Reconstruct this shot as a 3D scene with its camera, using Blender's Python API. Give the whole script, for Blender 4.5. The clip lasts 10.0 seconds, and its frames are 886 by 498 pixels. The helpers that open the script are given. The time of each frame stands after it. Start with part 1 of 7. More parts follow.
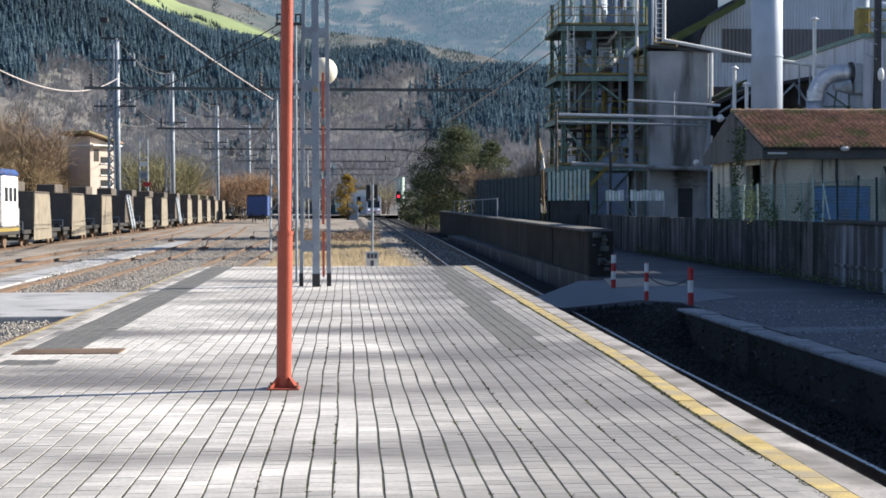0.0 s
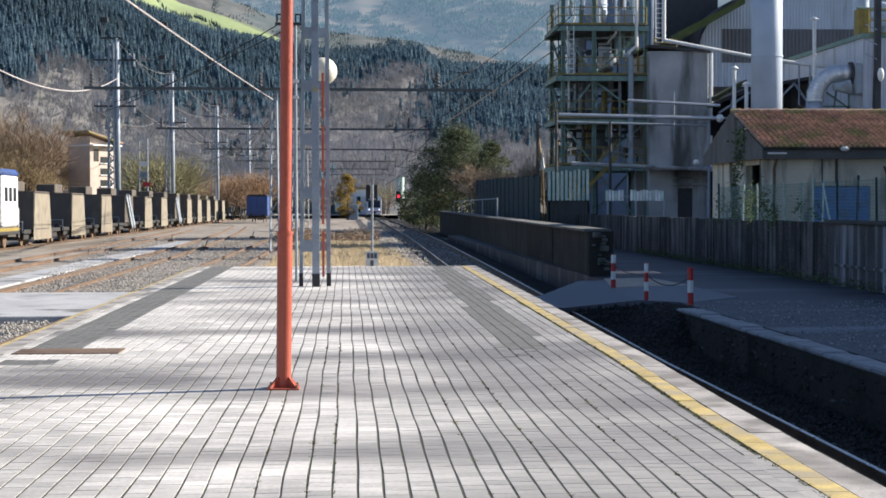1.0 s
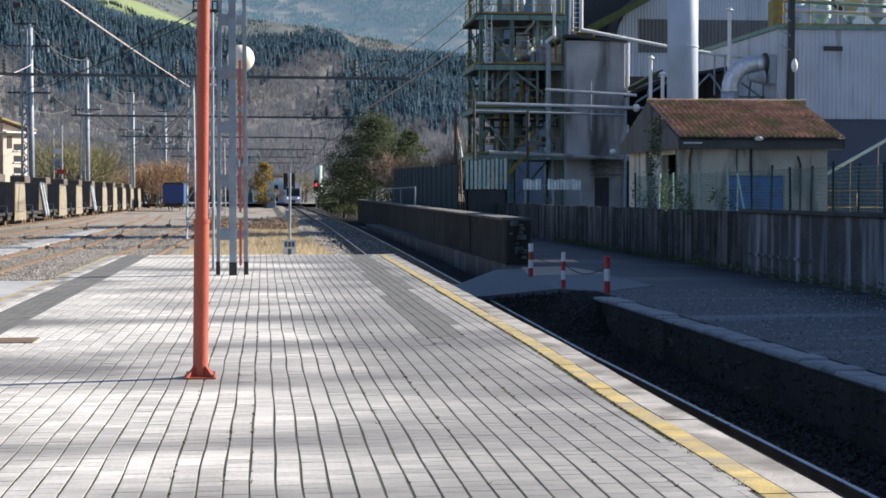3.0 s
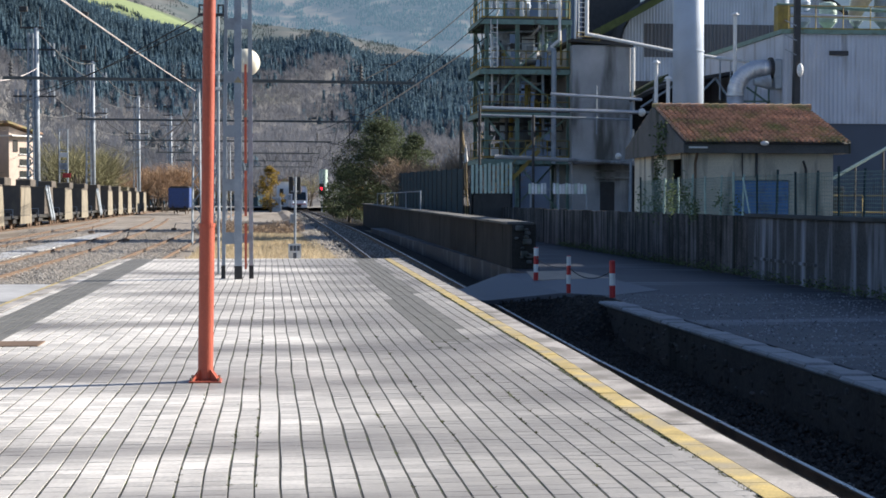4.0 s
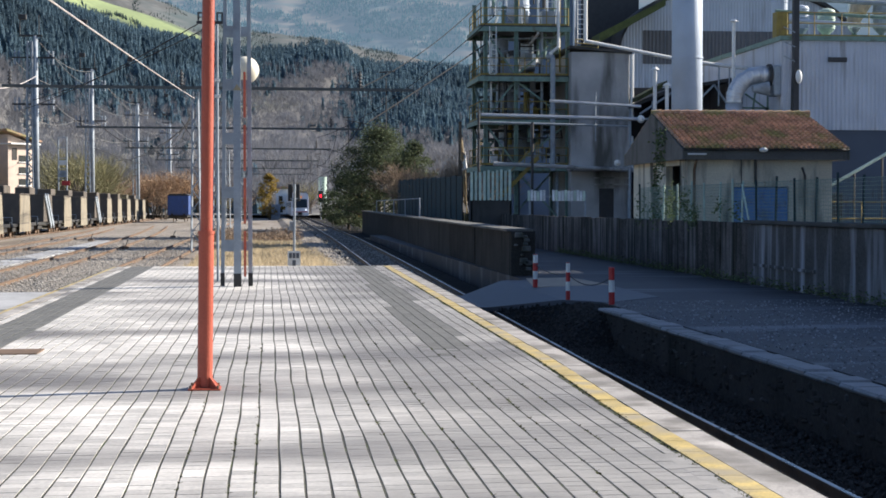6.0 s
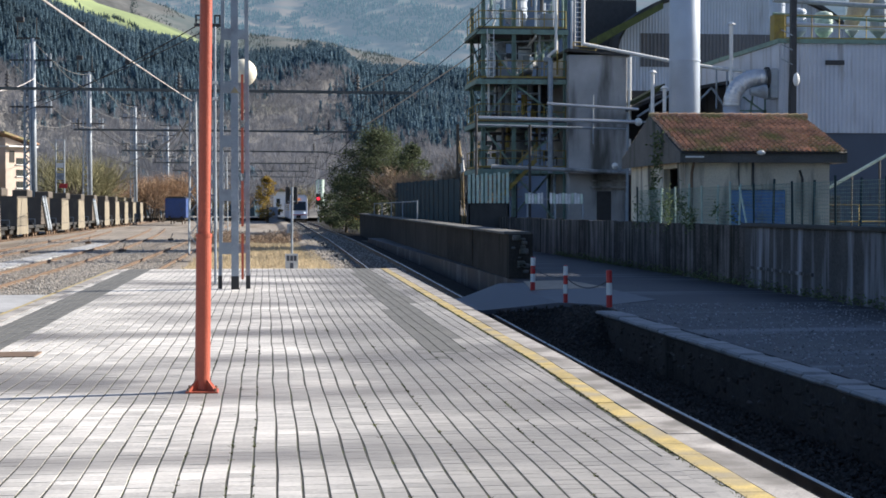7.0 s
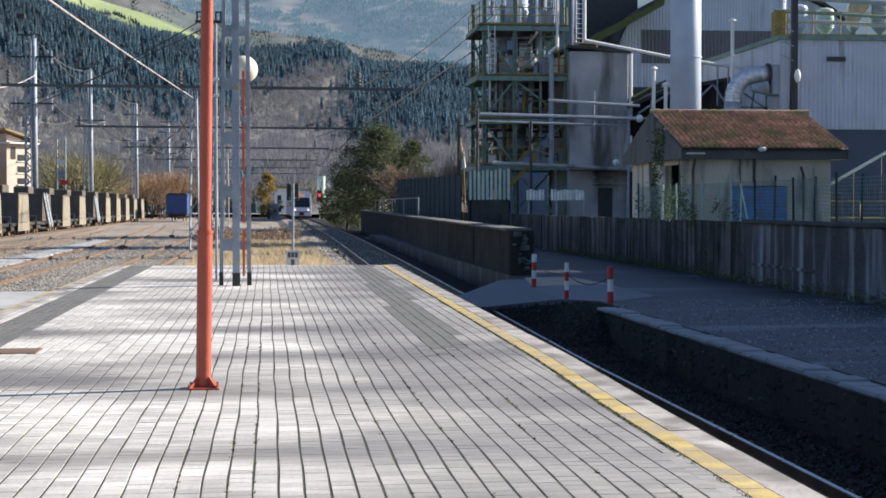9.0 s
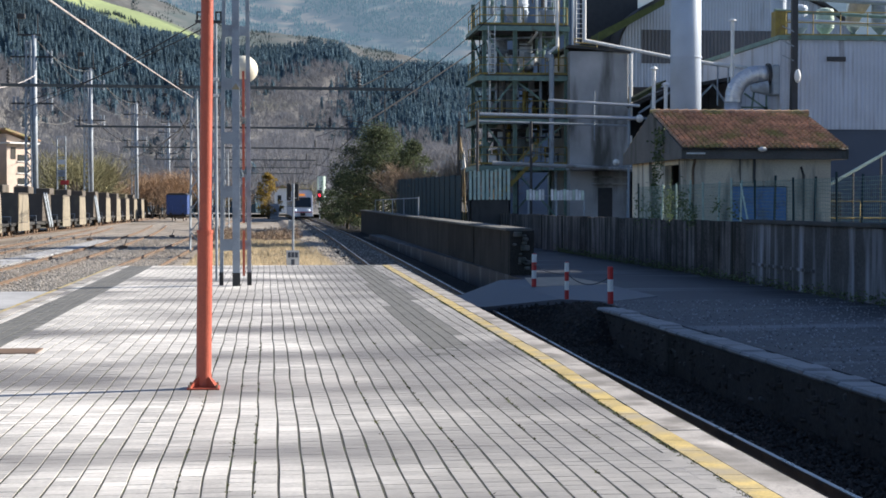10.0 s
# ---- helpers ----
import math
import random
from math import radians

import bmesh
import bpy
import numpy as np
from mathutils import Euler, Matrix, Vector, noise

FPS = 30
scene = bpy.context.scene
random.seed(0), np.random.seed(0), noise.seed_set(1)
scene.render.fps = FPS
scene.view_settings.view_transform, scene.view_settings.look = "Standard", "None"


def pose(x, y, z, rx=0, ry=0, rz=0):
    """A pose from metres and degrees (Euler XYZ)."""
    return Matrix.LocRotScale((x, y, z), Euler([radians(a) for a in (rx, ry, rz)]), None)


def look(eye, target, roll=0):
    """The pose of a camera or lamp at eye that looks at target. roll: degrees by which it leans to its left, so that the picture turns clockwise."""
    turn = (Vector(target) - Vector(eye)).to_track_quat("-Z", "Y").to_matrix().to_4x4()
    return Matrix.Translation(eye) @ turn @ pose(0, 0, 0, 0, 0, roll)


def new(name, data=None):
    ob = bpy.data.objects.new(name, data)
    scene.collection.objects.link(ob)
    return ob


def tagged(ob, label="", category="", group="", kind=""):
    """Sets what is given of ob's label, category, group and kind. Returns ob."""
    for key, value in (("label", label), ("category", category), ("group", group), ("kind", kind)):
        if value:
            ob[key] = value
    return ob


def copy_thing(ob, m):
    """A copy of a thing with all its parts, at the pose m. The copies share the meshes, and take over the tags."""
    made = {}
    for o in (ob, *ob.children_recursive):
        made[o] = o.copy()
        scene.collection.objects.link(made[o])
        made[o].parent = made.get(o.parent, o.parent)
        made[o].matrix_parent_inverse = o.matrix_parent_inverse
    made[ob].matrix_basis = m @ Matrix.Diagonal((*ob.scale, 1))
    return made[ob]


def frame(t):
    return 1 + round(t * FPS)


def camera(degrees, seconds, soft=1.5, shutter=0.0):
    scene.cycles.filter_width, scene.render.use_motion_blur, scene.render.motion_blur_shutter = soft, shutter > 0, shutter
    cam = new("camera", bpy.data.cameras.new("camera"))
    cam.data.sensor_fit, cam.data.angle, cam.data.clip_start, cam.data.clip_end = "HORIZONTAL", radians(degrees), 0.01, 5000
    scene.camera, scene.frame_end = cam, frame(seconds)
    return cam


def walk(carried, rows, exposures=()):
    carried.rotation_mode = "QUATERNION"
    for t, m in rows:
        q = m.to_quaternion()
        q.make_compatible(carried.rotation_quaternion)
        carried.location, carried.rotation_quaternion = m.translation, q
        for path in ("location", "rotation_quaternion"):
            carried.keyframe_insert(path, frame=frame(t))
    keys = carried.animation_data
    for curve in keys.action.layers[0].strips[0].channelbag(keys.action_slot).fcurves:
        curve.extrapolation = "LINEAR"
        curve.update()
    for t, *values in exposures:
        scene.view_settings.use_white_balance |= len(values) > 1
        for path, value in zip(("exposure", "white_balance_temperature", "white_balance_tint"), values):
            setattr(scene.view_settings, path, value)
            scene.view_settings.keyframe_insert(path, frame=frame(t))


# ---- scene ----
# camera: a hand-held long lens on the platform, turning a little to the right
cam = camera(30.26, 10.0, soft=1.7)
EYE = (0, 0, 1.65)
walk(cam, [
    (0.0, pose(*EYE, 88.4932, 0.1177, -3.3789)),
    (0.5, pose(*EYE, 88.4929, 0.1123, -3.3772)),
    (1.0, pose(*EYE, 88.4918, 0.1116, -3.3845)),
    (1.5, pose(*EYE, 88.4734, 0.1148, -3.3974)),
    (2.0, pose(*EYE, 88.4937, 0.1315, -3.4289)),
    (2.2, pose(*EYE, 88.46, 0.13, -3.66)),
    (2.5, pose(*EYE, 88.2980, 0.1235, -4.9886)),
    (2.7, pose(*EYE, 88.1029, 0.0577, -6.1426)),
    (3.0, pose(*EYE, 88.09, -0.02, -6.25)),
    (3.5, pose(*EYE, 88.20, -0.08, -6.10)),
    (4.0, pose(*EYE, 88.2350, -0.0995, -6.0644)),
    (4.5, pose(*EYE, 88.1461, -0.0935, -5.9444)),
    (5.0, pose(*EYE, 88.1888, 0.0125, -6.0678)),
    (5.5, pose(*EYE, 88.3478, 0.0099, -6.0513)),
    (6.2, pose(*EYE, 88.52, 0.0, -6.12)),
    (7.0, pose(*EYE, 88.5792, -0.0116, -6.1771)),
    (7.5, pose(*EYE, 88.4902, 0.0045, -6.1631)),
    (8.0, pose(*EYE, 88.4790, -0.0100, -6.1531)),
    (8.5, pose(*EYE, 88.4617, 0.0016, -6.1410)),
    (9.0, pose(*EYE, 88.4593, 0.0000, -6.1384)),
    (9.5, pose(*EYE, 88.4593, -0.0014, -6.1377)),
    (10.0, pose(*EYE, 88.4593, 0.0007, -6.1360)),
])

# ---- light: low winter sun from the right, a little ahead ----
SUN_EL, SUN_AZ = 27.0, 77.0          # azimuth clockwise from the +y direction
world = bpy.data.worlds.new("world")
scene.world = world
world.use_nodes = True
wn = world.node_tree
sky = wn.nodes.new("ShaderNodeTexSky")
sky.sky_type, sky.sun_disc = "NISHITA", False
sky.sun_elevation, sky.sun_rotation = radians(SUN_EL), radians(SUN_AZ)
blue = wn.nodes.new("ShaderNodeMix")
blue.data_type, blue.blend_type = "RGBA", "MULTIPLY"
blue.inputs["Factor"].default_value = 1
blue.inputs["B"].default_value = (0.80, 0.96, 1.22, 1)
wn.links.new(sky.outputs[0], blue.inputs["A"])
wn.links.new(blue.outputs["Result"], wn.nodes["Background"].inputs[0])
wn.nodes["Background"].inputs[1].default_value = 0.073
sun = new("sun", bpy.data.lights.new("sun", "SUN"))
sun.data.energy, sun.data.angle, sun.data.color = 6.2, radians(0.6), (1.0, 0.93, 0.835)
to_sun = Vector((math.sin(radians(SUN_AZ)) * math.cos(radians(SUN_EL)), math.cos(radians(SUN_AZ)) * math.cos(radians(SUN_EL)), math.sin(radians(SUN_EL))))
sun.matrix_world = look(to_sun * 60, (0, 0, 0))
scene.view_settings.exposure = 0.75


# ---- materials ----
def material(name, color, rough=0.8, metal=0.0, vary=0.25, scale=3.0, grain=40.0, bump=0.3, stain=None, stain_scale=0.6, stain_at=0.55, per=0.0, emit=None, stretch=(1, 1, 1), depth=0.01, gloss=0.5, stain_soft=0.14):
    """A surface with colour noise at two scales, stains, and a fine relief. per: spread between pieces; stretch: of the stains."""
    m = bpy.data.materials.new(name)
    m.use_nodes = True
    nt = m.node_tree
    bsdf = nt.nodes["Principled BSDF"]
    N, L = nt.nodes.new, nt.links.new
    co = N("ShaderNodeTexCoord")
    geo = N("ShaderNodeNewGeometry")
    big, fine = N("ShaderNodeTexNoise"), N("ShaderNodeTexNoise")
    big.inputs["Scale"].default_value, fine.inputs["Scale"].default_value = scale, grain
    big.inputs["Detail"].default_value = fine.inputs["Detail"].default_value = 4
    L(geo.outputs["Position"], big.inputs["Vector"])
    L(geo.outputs["Position"], fine.inputs["Vector"])
    both = N("ShaderNodeMath")
    both.operation = "MULTIPLY_ADD"
    L(big.outputs[0], both.inputs[0])
    both.inputs[1].default_value = 1.3
    L(fine.outputs[0], both.inputs[2])
    span = N("ShaderNodeMapRange")
    span.inputs[1].default_value, span.inputs[2].default_value = 0.75, 1.55
    span.inputs[3].default_value, span.inputs[4].default_value = 1 - vary, 1 + vary
    L(both.outputs[0], span.inputs[0])
    value = span.outputs[0]
    if per:
        info, add = N("ShaderNodeObjectInfo"), N("ShaderNodeMath")
        sum_ = N("ShaderNodeMath")
        sum_.operation = "ADD"
        L(info.outputs["Random"], sum_.inputs[0])
        L(geo.outputs["Random Per Island"], sum_.inputs[1])
        frac = N("ShaderNodeMath")
        frac.operation = "FRACT"
        L(sum_.outputs[0], frac.inputs[0])
        add.operation = "MULTIPLY_ADD"
        L(frac.outputs[0], add.inputs[0])
        add.inputs[1].default_value = 2 * per
        shift = N("ShaderNodeMath")
        shift.operation = "SUBTRACT"
        L(value, shift.inputs[0])
        shift.inputs[1].default_value = per
        L(shift.outputs[0], add.inputs[2])
        value = add.outputs[0]
    tint = N("ShaderNodeMix")
    tint.data_type, tint.blend_type = "RGBA", "MULTIPLY"
    tint.inputs["Factor"].default_value = 1
    tint.inputs["A"].default_value = (*color, 1)
    grey = N("ShaderNodeCombineColor")
    for i in range(3):
        L(value, grey.inputs[i])
    L(grey.outputs[0], tint.inputs["B"])
    out = tint.outputs["Result"]
    if stain:
        st, mp, at = N("ShaderNodeTexNoise"), N("ShaderNodeMapping"), N("ShaderNodeMapRange")
        mp.inputs["Scale"].default_value = stretch
        L(geo.outputs["Position"], mp.inputs["Vector"])
        L(mp.outputs[0], st.inputs["Vector"])
        st.inputs["Scale"].default_value, st.inputs["Detail"].default_value = stain_scale, 6
        at.inputs[1].default_value, at.inputs[2].default_value = stain_at, stain_at + stain_soft
        L(st.outputs[0], at.inputs[0])
        mix = N("ShaderNodeMix")
        mix.data_type = "RGBA"
        L(at.outputs[0], mix.inputs["Factor"])
        L(out, mix.inputs["A"])
        mix.inputs["B"].default_value = (*stain, 1)
        out = mix.outputs["Result"]
    L(out, bsdf.inputs["Base Color"])
    bsdf.inputs["Metallic"].default_value = metal
    bsdf.inputs["Specular IOR Level"].default_value = gloss
    rr = N("ShaderNodeMapRange")
    rr.inputs[3].default_value, rr.inputs[4].default_value = max(0.05, rough - 0.12), min(1, rough + 0.12)
    L(big.outputs[0], rr.inputs[0])
    L(rr.outputs[0], bsdf.inputs["Roughness"])
    if bump:
        bp = N("ShaderNodeBump")
        bp.inputs["Strength"].default_value, bp.inputs["Distance"].default_value = bump, depth
        L(fine.outputs[0], bp.inputs["Height"])
        L(bp.outputs[0], bsdf.inputs["Normal"])
    if emit:
        bsdf.inputs["Emission Color"].default_value = (*emit[:3], 1)
        bsdf.inputs["Emission Strength"].default_value = emit[3]
    return m


def thin_leaf(m, share):
    """Lets part of the light through, as leaves, needles and dry blades do."""
    nt = m.node_tree
    N, L = nt.nodes.new, nt.links.new
    bsdf = nt.nodes["Principled BSDF"]
    tr, mix = N("ShaderNodeBsdfTranslucent"), N("ShaderNodeMixShader")
    L(bsdf.inputs["Base Color"].links[0].from_socket, tr.inputs["Color"])
    mix.inputs[0].default_value = share
    L(bsdf.outputs[0], mix.inputs[1])
    L(tr.outputs[0], mix.inputs[2])
    L(mix.outputs[0], nt.nodes["Material Output"].inputs["Surface"])
    return m


def ribbed(m, axis, period, strength, depth=0.004, darkening=0.0):
    """Straight ribs along one world axis, laid over the material's relief: grooved tiles, corrugated sheet. Last
    argument: share taken off the colour in the grooves.
    """
    nt = m.node_tree
    N, L = nt.nodes.new, nt.links.new
    bsdf = nt.nodes["Principled BSDF"]
    geo, wave = N("ShaderNodeNewGeometry"), N("ShaderNodeTexWave")
    wave.wave_type, wave.bands_direction, wave.wave_profile = "BANDS", axis, "SIN"
    wave.inputs["Scale"].default_value = 0.314159 / period
    L(geo.outputs["Position"], wave.inputs["Vector"])
    if darkening:
        base, keep, mul = bsdf.inputs["Base Color"], N("ShaderNodeMapRange"), N("ShaderNodeMix")
        keep.inputs[3].default_value, keep.inputs[4].default_value = 1 - darkening, 1
        keep.inputs[1].default_value, keep.inputs[2].default_value = 0.0, 0.5
        mul.data_type, mul.blend_type = "RGBA", "MULTIPLY"
        mul.inputs["Factor"].default_value = 1
        L(wave.outputs[1], keep.inputs[0])
        L(base.links[0].from_socket, mul.inputs["A"])
        L(keep.outputs[0], mul.inputs["B"])
        L(mul.outputs["Result"], base)
    bp = N("ShaderNodeBump")
    bp.inputs["Strength"].default_value, bp.inputs["Distance"].default_value = strength, depth
    L(wave.outputs[1], bp.inputs["Height"])
    old = bsdf.inputs["Normal"].links
    if old:
        L(old[0].from_socket, bp.inputs["Normal"])
    L(bp.outputs[0], bsdf.inputs["Normal"])
    return m


TILE = ribbed(material("paving_tile", (0.74, 0.70, 0.64), 0.5, vary=0.28, scale=0.9, grain=30, bump=0.25, stain=(0.22, 0.205, 0.193), stain_scale=0.36, stain_at=0.42, stain_soft=0.22, per=0.19, stretch=(0.55, 1.2, 1)), "Y", 0.03, 1.0, darkening=0.25)


def trodden(m, darkening, lanes):
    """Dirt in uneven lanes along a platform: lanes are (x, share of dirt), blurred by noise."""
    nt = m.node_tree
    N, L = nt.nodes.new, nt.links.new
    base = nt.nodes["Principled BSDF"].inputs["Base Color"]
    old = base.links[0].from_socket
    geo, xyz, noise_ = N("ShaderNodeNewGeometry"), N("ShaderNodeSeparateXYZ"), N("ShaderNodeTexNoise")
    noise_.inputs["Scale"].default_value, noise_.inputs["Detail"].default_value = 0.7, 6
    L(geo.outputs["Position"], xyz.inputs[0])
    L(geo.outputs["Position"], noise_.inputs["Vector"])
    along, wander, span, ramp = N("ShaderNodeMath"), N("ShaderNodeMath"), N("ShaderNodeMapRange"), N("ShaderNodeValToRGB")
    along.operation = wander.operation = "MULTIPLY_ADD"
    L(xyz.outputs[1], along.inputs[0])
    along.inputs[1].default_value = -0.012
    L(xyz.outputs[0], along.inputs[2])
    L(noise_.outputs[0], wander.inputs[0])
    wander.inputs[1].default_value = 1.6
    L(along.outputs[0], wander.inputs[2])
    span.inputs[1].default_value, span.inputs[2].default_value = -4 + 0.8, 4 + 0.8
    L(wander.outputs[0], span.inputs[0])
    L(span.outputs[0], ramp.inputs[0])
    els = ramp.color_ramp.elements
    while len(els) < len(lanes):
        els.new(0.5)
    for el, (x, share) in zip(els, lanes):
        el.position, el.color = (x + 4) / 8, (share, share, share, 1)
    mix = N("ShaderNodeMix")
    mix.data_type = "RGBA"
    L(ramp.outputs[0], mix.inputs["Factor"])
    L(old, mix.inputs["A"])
    mix.inputs["B"].default_value = (*darkening, 1)
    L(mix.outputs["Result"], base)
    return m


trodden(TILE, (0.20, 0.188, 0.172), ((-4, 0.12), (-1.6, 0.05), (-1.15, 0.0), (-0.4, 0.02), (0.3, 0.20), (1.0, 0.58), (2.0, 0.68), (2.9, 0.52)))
TILE_DARK = ribbed(material("paving_tile_dark", (0.145, 0.142, 0.13), 0.7, vary=0.2, scale=0.9, grain=30, bump=0.3, per=0.08), "Y", 0.03, 0.35)
JOINT = material("joint", (0.05, 0.05, 0.04), 0.95, vary=0.4, scale=2, stain=(0.06, 0.08, 0.02), stain_scale=3)
COPING = material("coping_concrete", (0.36, 0.335, 0.31), 0.75, vary=0.4, scale=2.5, grain=60, stain=(0.19, 0.175, 0.155), stain_scale=1.5, stain_at=0.47, per=0.12)
YELLOW = material("yellow_paint", (0.47, 0.355, 0.13), 0.65, vary=0.4, scale=4, grain=50, stain=(0.34, 0.29, 0.20), stain_scale=2.2, stain_at=0.42, stain_soft=0.25, per=0.1)
CONCRETE = material("concrete", (0.38, 0.38, 0.38), 0.85, vary=0.3, scale=0.7, grain=25, stain=(0.10, 0.10, 0.09), stain_scale=0.5, stretch=(1.5, 1.5, 0.25), per=0.12)
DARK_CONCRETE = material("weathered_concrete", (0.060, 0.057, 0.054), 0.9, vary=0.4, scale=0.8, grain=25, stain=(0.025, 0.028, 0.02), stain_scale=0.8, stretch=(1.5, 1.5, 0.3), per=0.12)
# shade on the walls' track side is put into this near-black tone
SHADED_WALL = material("shaded_dark_concrete", (0.042, 0.038, 0.034), 0.95, gloss=0.15, vary=0.6, scale=0.8, grain=20, stain=(0.016, 0.017, 0.013), stain_scale=0.8, stretch=(1.5, 1.5, 0.3), per=0.25)
GABLE = material("stained_board", (0.13, 0.125, 0.115), 0.9, vary=0.35, scale=0.8, grain=25, stain=(0.045, 0.05, 0.035), stain_scale=1.0, stretch=(1.5, 1.5, 0.25))
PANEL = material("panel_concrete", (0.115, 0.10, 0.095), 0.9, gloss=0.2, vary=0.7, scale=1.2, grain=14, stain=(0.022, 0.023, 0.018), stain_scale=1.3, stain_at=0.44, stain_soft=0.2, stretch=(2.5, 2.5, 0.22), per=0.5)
CAP = material("coping_stone", (0.21, 0.21, 0.215), 0.6, vary=0.3, scale=2.0, grain=40, per=0.12, stain=(0.1, 0.1, 0.1), stain_scale=1.5)
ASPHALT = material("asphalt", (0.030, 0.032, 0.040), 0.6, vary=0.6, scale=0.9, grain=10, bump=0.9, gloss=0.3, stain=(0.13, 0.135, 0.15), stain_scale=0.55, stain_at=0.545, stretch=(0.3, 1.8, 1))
PALE_ROAD = material("pale_concrete_road", (0.09, 0.095, 0.11), 0.6, vary=0.3, scale=0.8, grain=40)
BALLAST = material("ballast", (0.27, 0.235, 0.195), 0.95, vary=0.55, scale=0.8, grain=9, bump=1.0, depth=0.06, stain=(0.17, 0.135, 0.10), stain_scale=0.12, stain_at=0.5, stretch=(2.0, 0.25, 1))
# ballast again, with the trench's shade put into its colour
SHADED_BALLAST = material("shaded_ballast", (0.020, 0.019, 0.018), 0.95, gloss=0.15, vary=0.7, scale=0.8, grain=9, bump=1.0, depth=0.06)
STONE = material("ballast_stone", (0.33, 0.31, 0.28), 0.9, vary=0.3, scale=4, grain=40, per=0.25)
SOIL = material("soil", (0.14, 0.12, 0.08), 0.95, vary=0.4, scale=0.15, grain=3, bump=0.8, depth=0.05, stain=(0.09, 0.11, 0.04), stain_scale=0.05)
STRAW = material("dry_grass", (0.50, 0.41, 0.27), 0.9, vary=0.3, scale=1.0, grain=30, per=0.3)
RUST = material("rusty_steel", (0.165, 0.108, 0.07), 0.75, metal=0.2, vary=0.35, scale=1.5, grain=60, stain=(0.10, 0.06, 0.035), stain_scale=2)
RAIL_TOP = material("running_steel", (0.45, 0.44, 0.43), 0.3, metal=0.9, vary=0.1)
SLEEPER = material("sleeper", (0.16, 0.14, 0.12), 0.9, vary=0.3, per=0.2)
RED = material("red_paint", (0.42, 0.085, 0.045), 0.5, vary=0.14, scale=2.5, grain=50, stain=(0.22, 0.05, 0.03), stain_scale=4, stain_at=0.64)
STEEL = material("galvanised_steel", (0.30, 0.34, 0.38), 0.6, metal=0.1, vary=0.2, scale=3, grain=50, stain=(0.22, 0.24, 0.26), stain_scale=2)
DARK_STEEL = material("dark_steel", (0.05, 0.05, 0.052), 0.6, metal=0.3, vary=0.3)
BLACK = material("black_paint", (0.015, 0.015, 0.017), 0.45, vary=0.2)
WHITE = material("white_paint", (0.75, 0.74, 0.71), 0.5, vary=0.1, stain=(0.5, 0.47, 0.42), stain_scale=3, stain_at=0.62)
WIRE = material("wire", (0.025, 0.025, 0.027), 0.8, gloss=0.2)
WIRE_GREY = material("grey_wire", (0.16, 0.155, 0.15), 0.6, metal=0.2)
WIRE_PALE = material("pale_wire", (0.55, 0.50, 0.47), 0.5, metal=0.2)
BLUE = material("blue_paint", (0.03, 0.07, 0.22), 0.5, vary=0.2, stain=(0.05, 0.06, 0.1), stain_scale=1)
GREEN = material("green_paint", (0.17, 0.26, 0.22), 0.6, vary=0.25, stain=(0.10, 0.09, 0.05), stain_scale=2, stain_at=0.58)
PALE_GREEN = material("pale_green_paint", (0.46, 0.58, 0.50), 0.6, vary=0.25, per=0.15)
RAIL_YELLOW = material("safety_yellow", (0.27, 0.20, 0.045), 0.65, vary=0.3, stain=(0.2, 0.13, 0.05), stain_scale=2)
PLASTER = material("cream_plaster", (0.66, 0.59, 0.46), 0.85, vary=0.25, scale=0.8, grain=20, stain=(0.11, 0.10, 0.085), stain_scale=0.9, stain_at=0.52, stretch=(1.5, 1.5, 0.3))
ROOF_TILE = material("clay_roof_tile", (0.40, 0.25, 0.165), 0.85, vary=0.5, scale=1.5, grain=30, stain=(0.22, 0.21, 0.08), stain_scale=0.9, stain_at=0.47, stain_soft=0.2, per=0.22)
CORRUGATED = ribbed(material("grey_corrugated_sheet", (0.50, 0.53, 0.59), 0.55, vary=0.15, scale=0.5, grain=20, stain=(0.24, 0.23, 0.23), stain_scale=0.8, stain_at=0.56, stretch=(2, 2, 0.15)), "X", 0.25, 0.8, 0.04)
CORRUGATED_DARK = ribbed(material("dark_corrugated_sheet", (0.13, 0.125, 0.13), 0.6, vary=0.2, scale=0.5), "X", 0.3, 0.9, 0.05)
CHIMNEY = material("white_stack_paint", (0.44, 0.50, 0.58), 0.45, vary=0.18, scale=0.6, stain=(0.28, 0.24, 0.2), stain_scale=0.8, stain_at=0.6, stretch=(1.5, 1.5, 0.2))
SILVER = material("aluminium_cladding", (0.55, 0.56, 0.58), 0.35, metal=0.6, vary=0.15, scale=1)
# shade on the wagon ends and sun on their sides, as two tones
HOPPER_SHADED = material("wagon_shaded_brown", (0.095, 0.078, 0.062), 0.75, vary=0.3, scale=1, stain=(0.14, 0.115, 0.08), stain_scale=1.0, stretch=(1, 1, 0.4))
HOPPER_SUNLIT = material("wagon_sunlit_cream", (0.22, 0.19, 0.14), 0.8, vary=0.35, scale=1.2, stain=(0.22, 0.17, 0.11), stain_scale=1.0, stretch=(1, 1, 0.3))
PINK = material("pale_brick_facade", (0.56, 0.45, 0.37), 0.8, vary=0.15, scale=1)
BARK = material("bark", (0.10, 0.08, 0.06), 0.95, vary=0.3)
TWIG = material("bare_twigs", (0.26, 0.19, 0.13), 0.9, vary=0.3, scale=0.3, per=0.3)
TWIG_GREY = material("grey_bare_wood", (0.235, 0.235, 0.248), 0.95, gloss=0.2, vary=0.4, scale=0.015, per=0.28)
PINE = material("pine_needles", (0.085, 0.105, 0.055), 0.95, vary=0.4, scale=0.8, per=0.5)
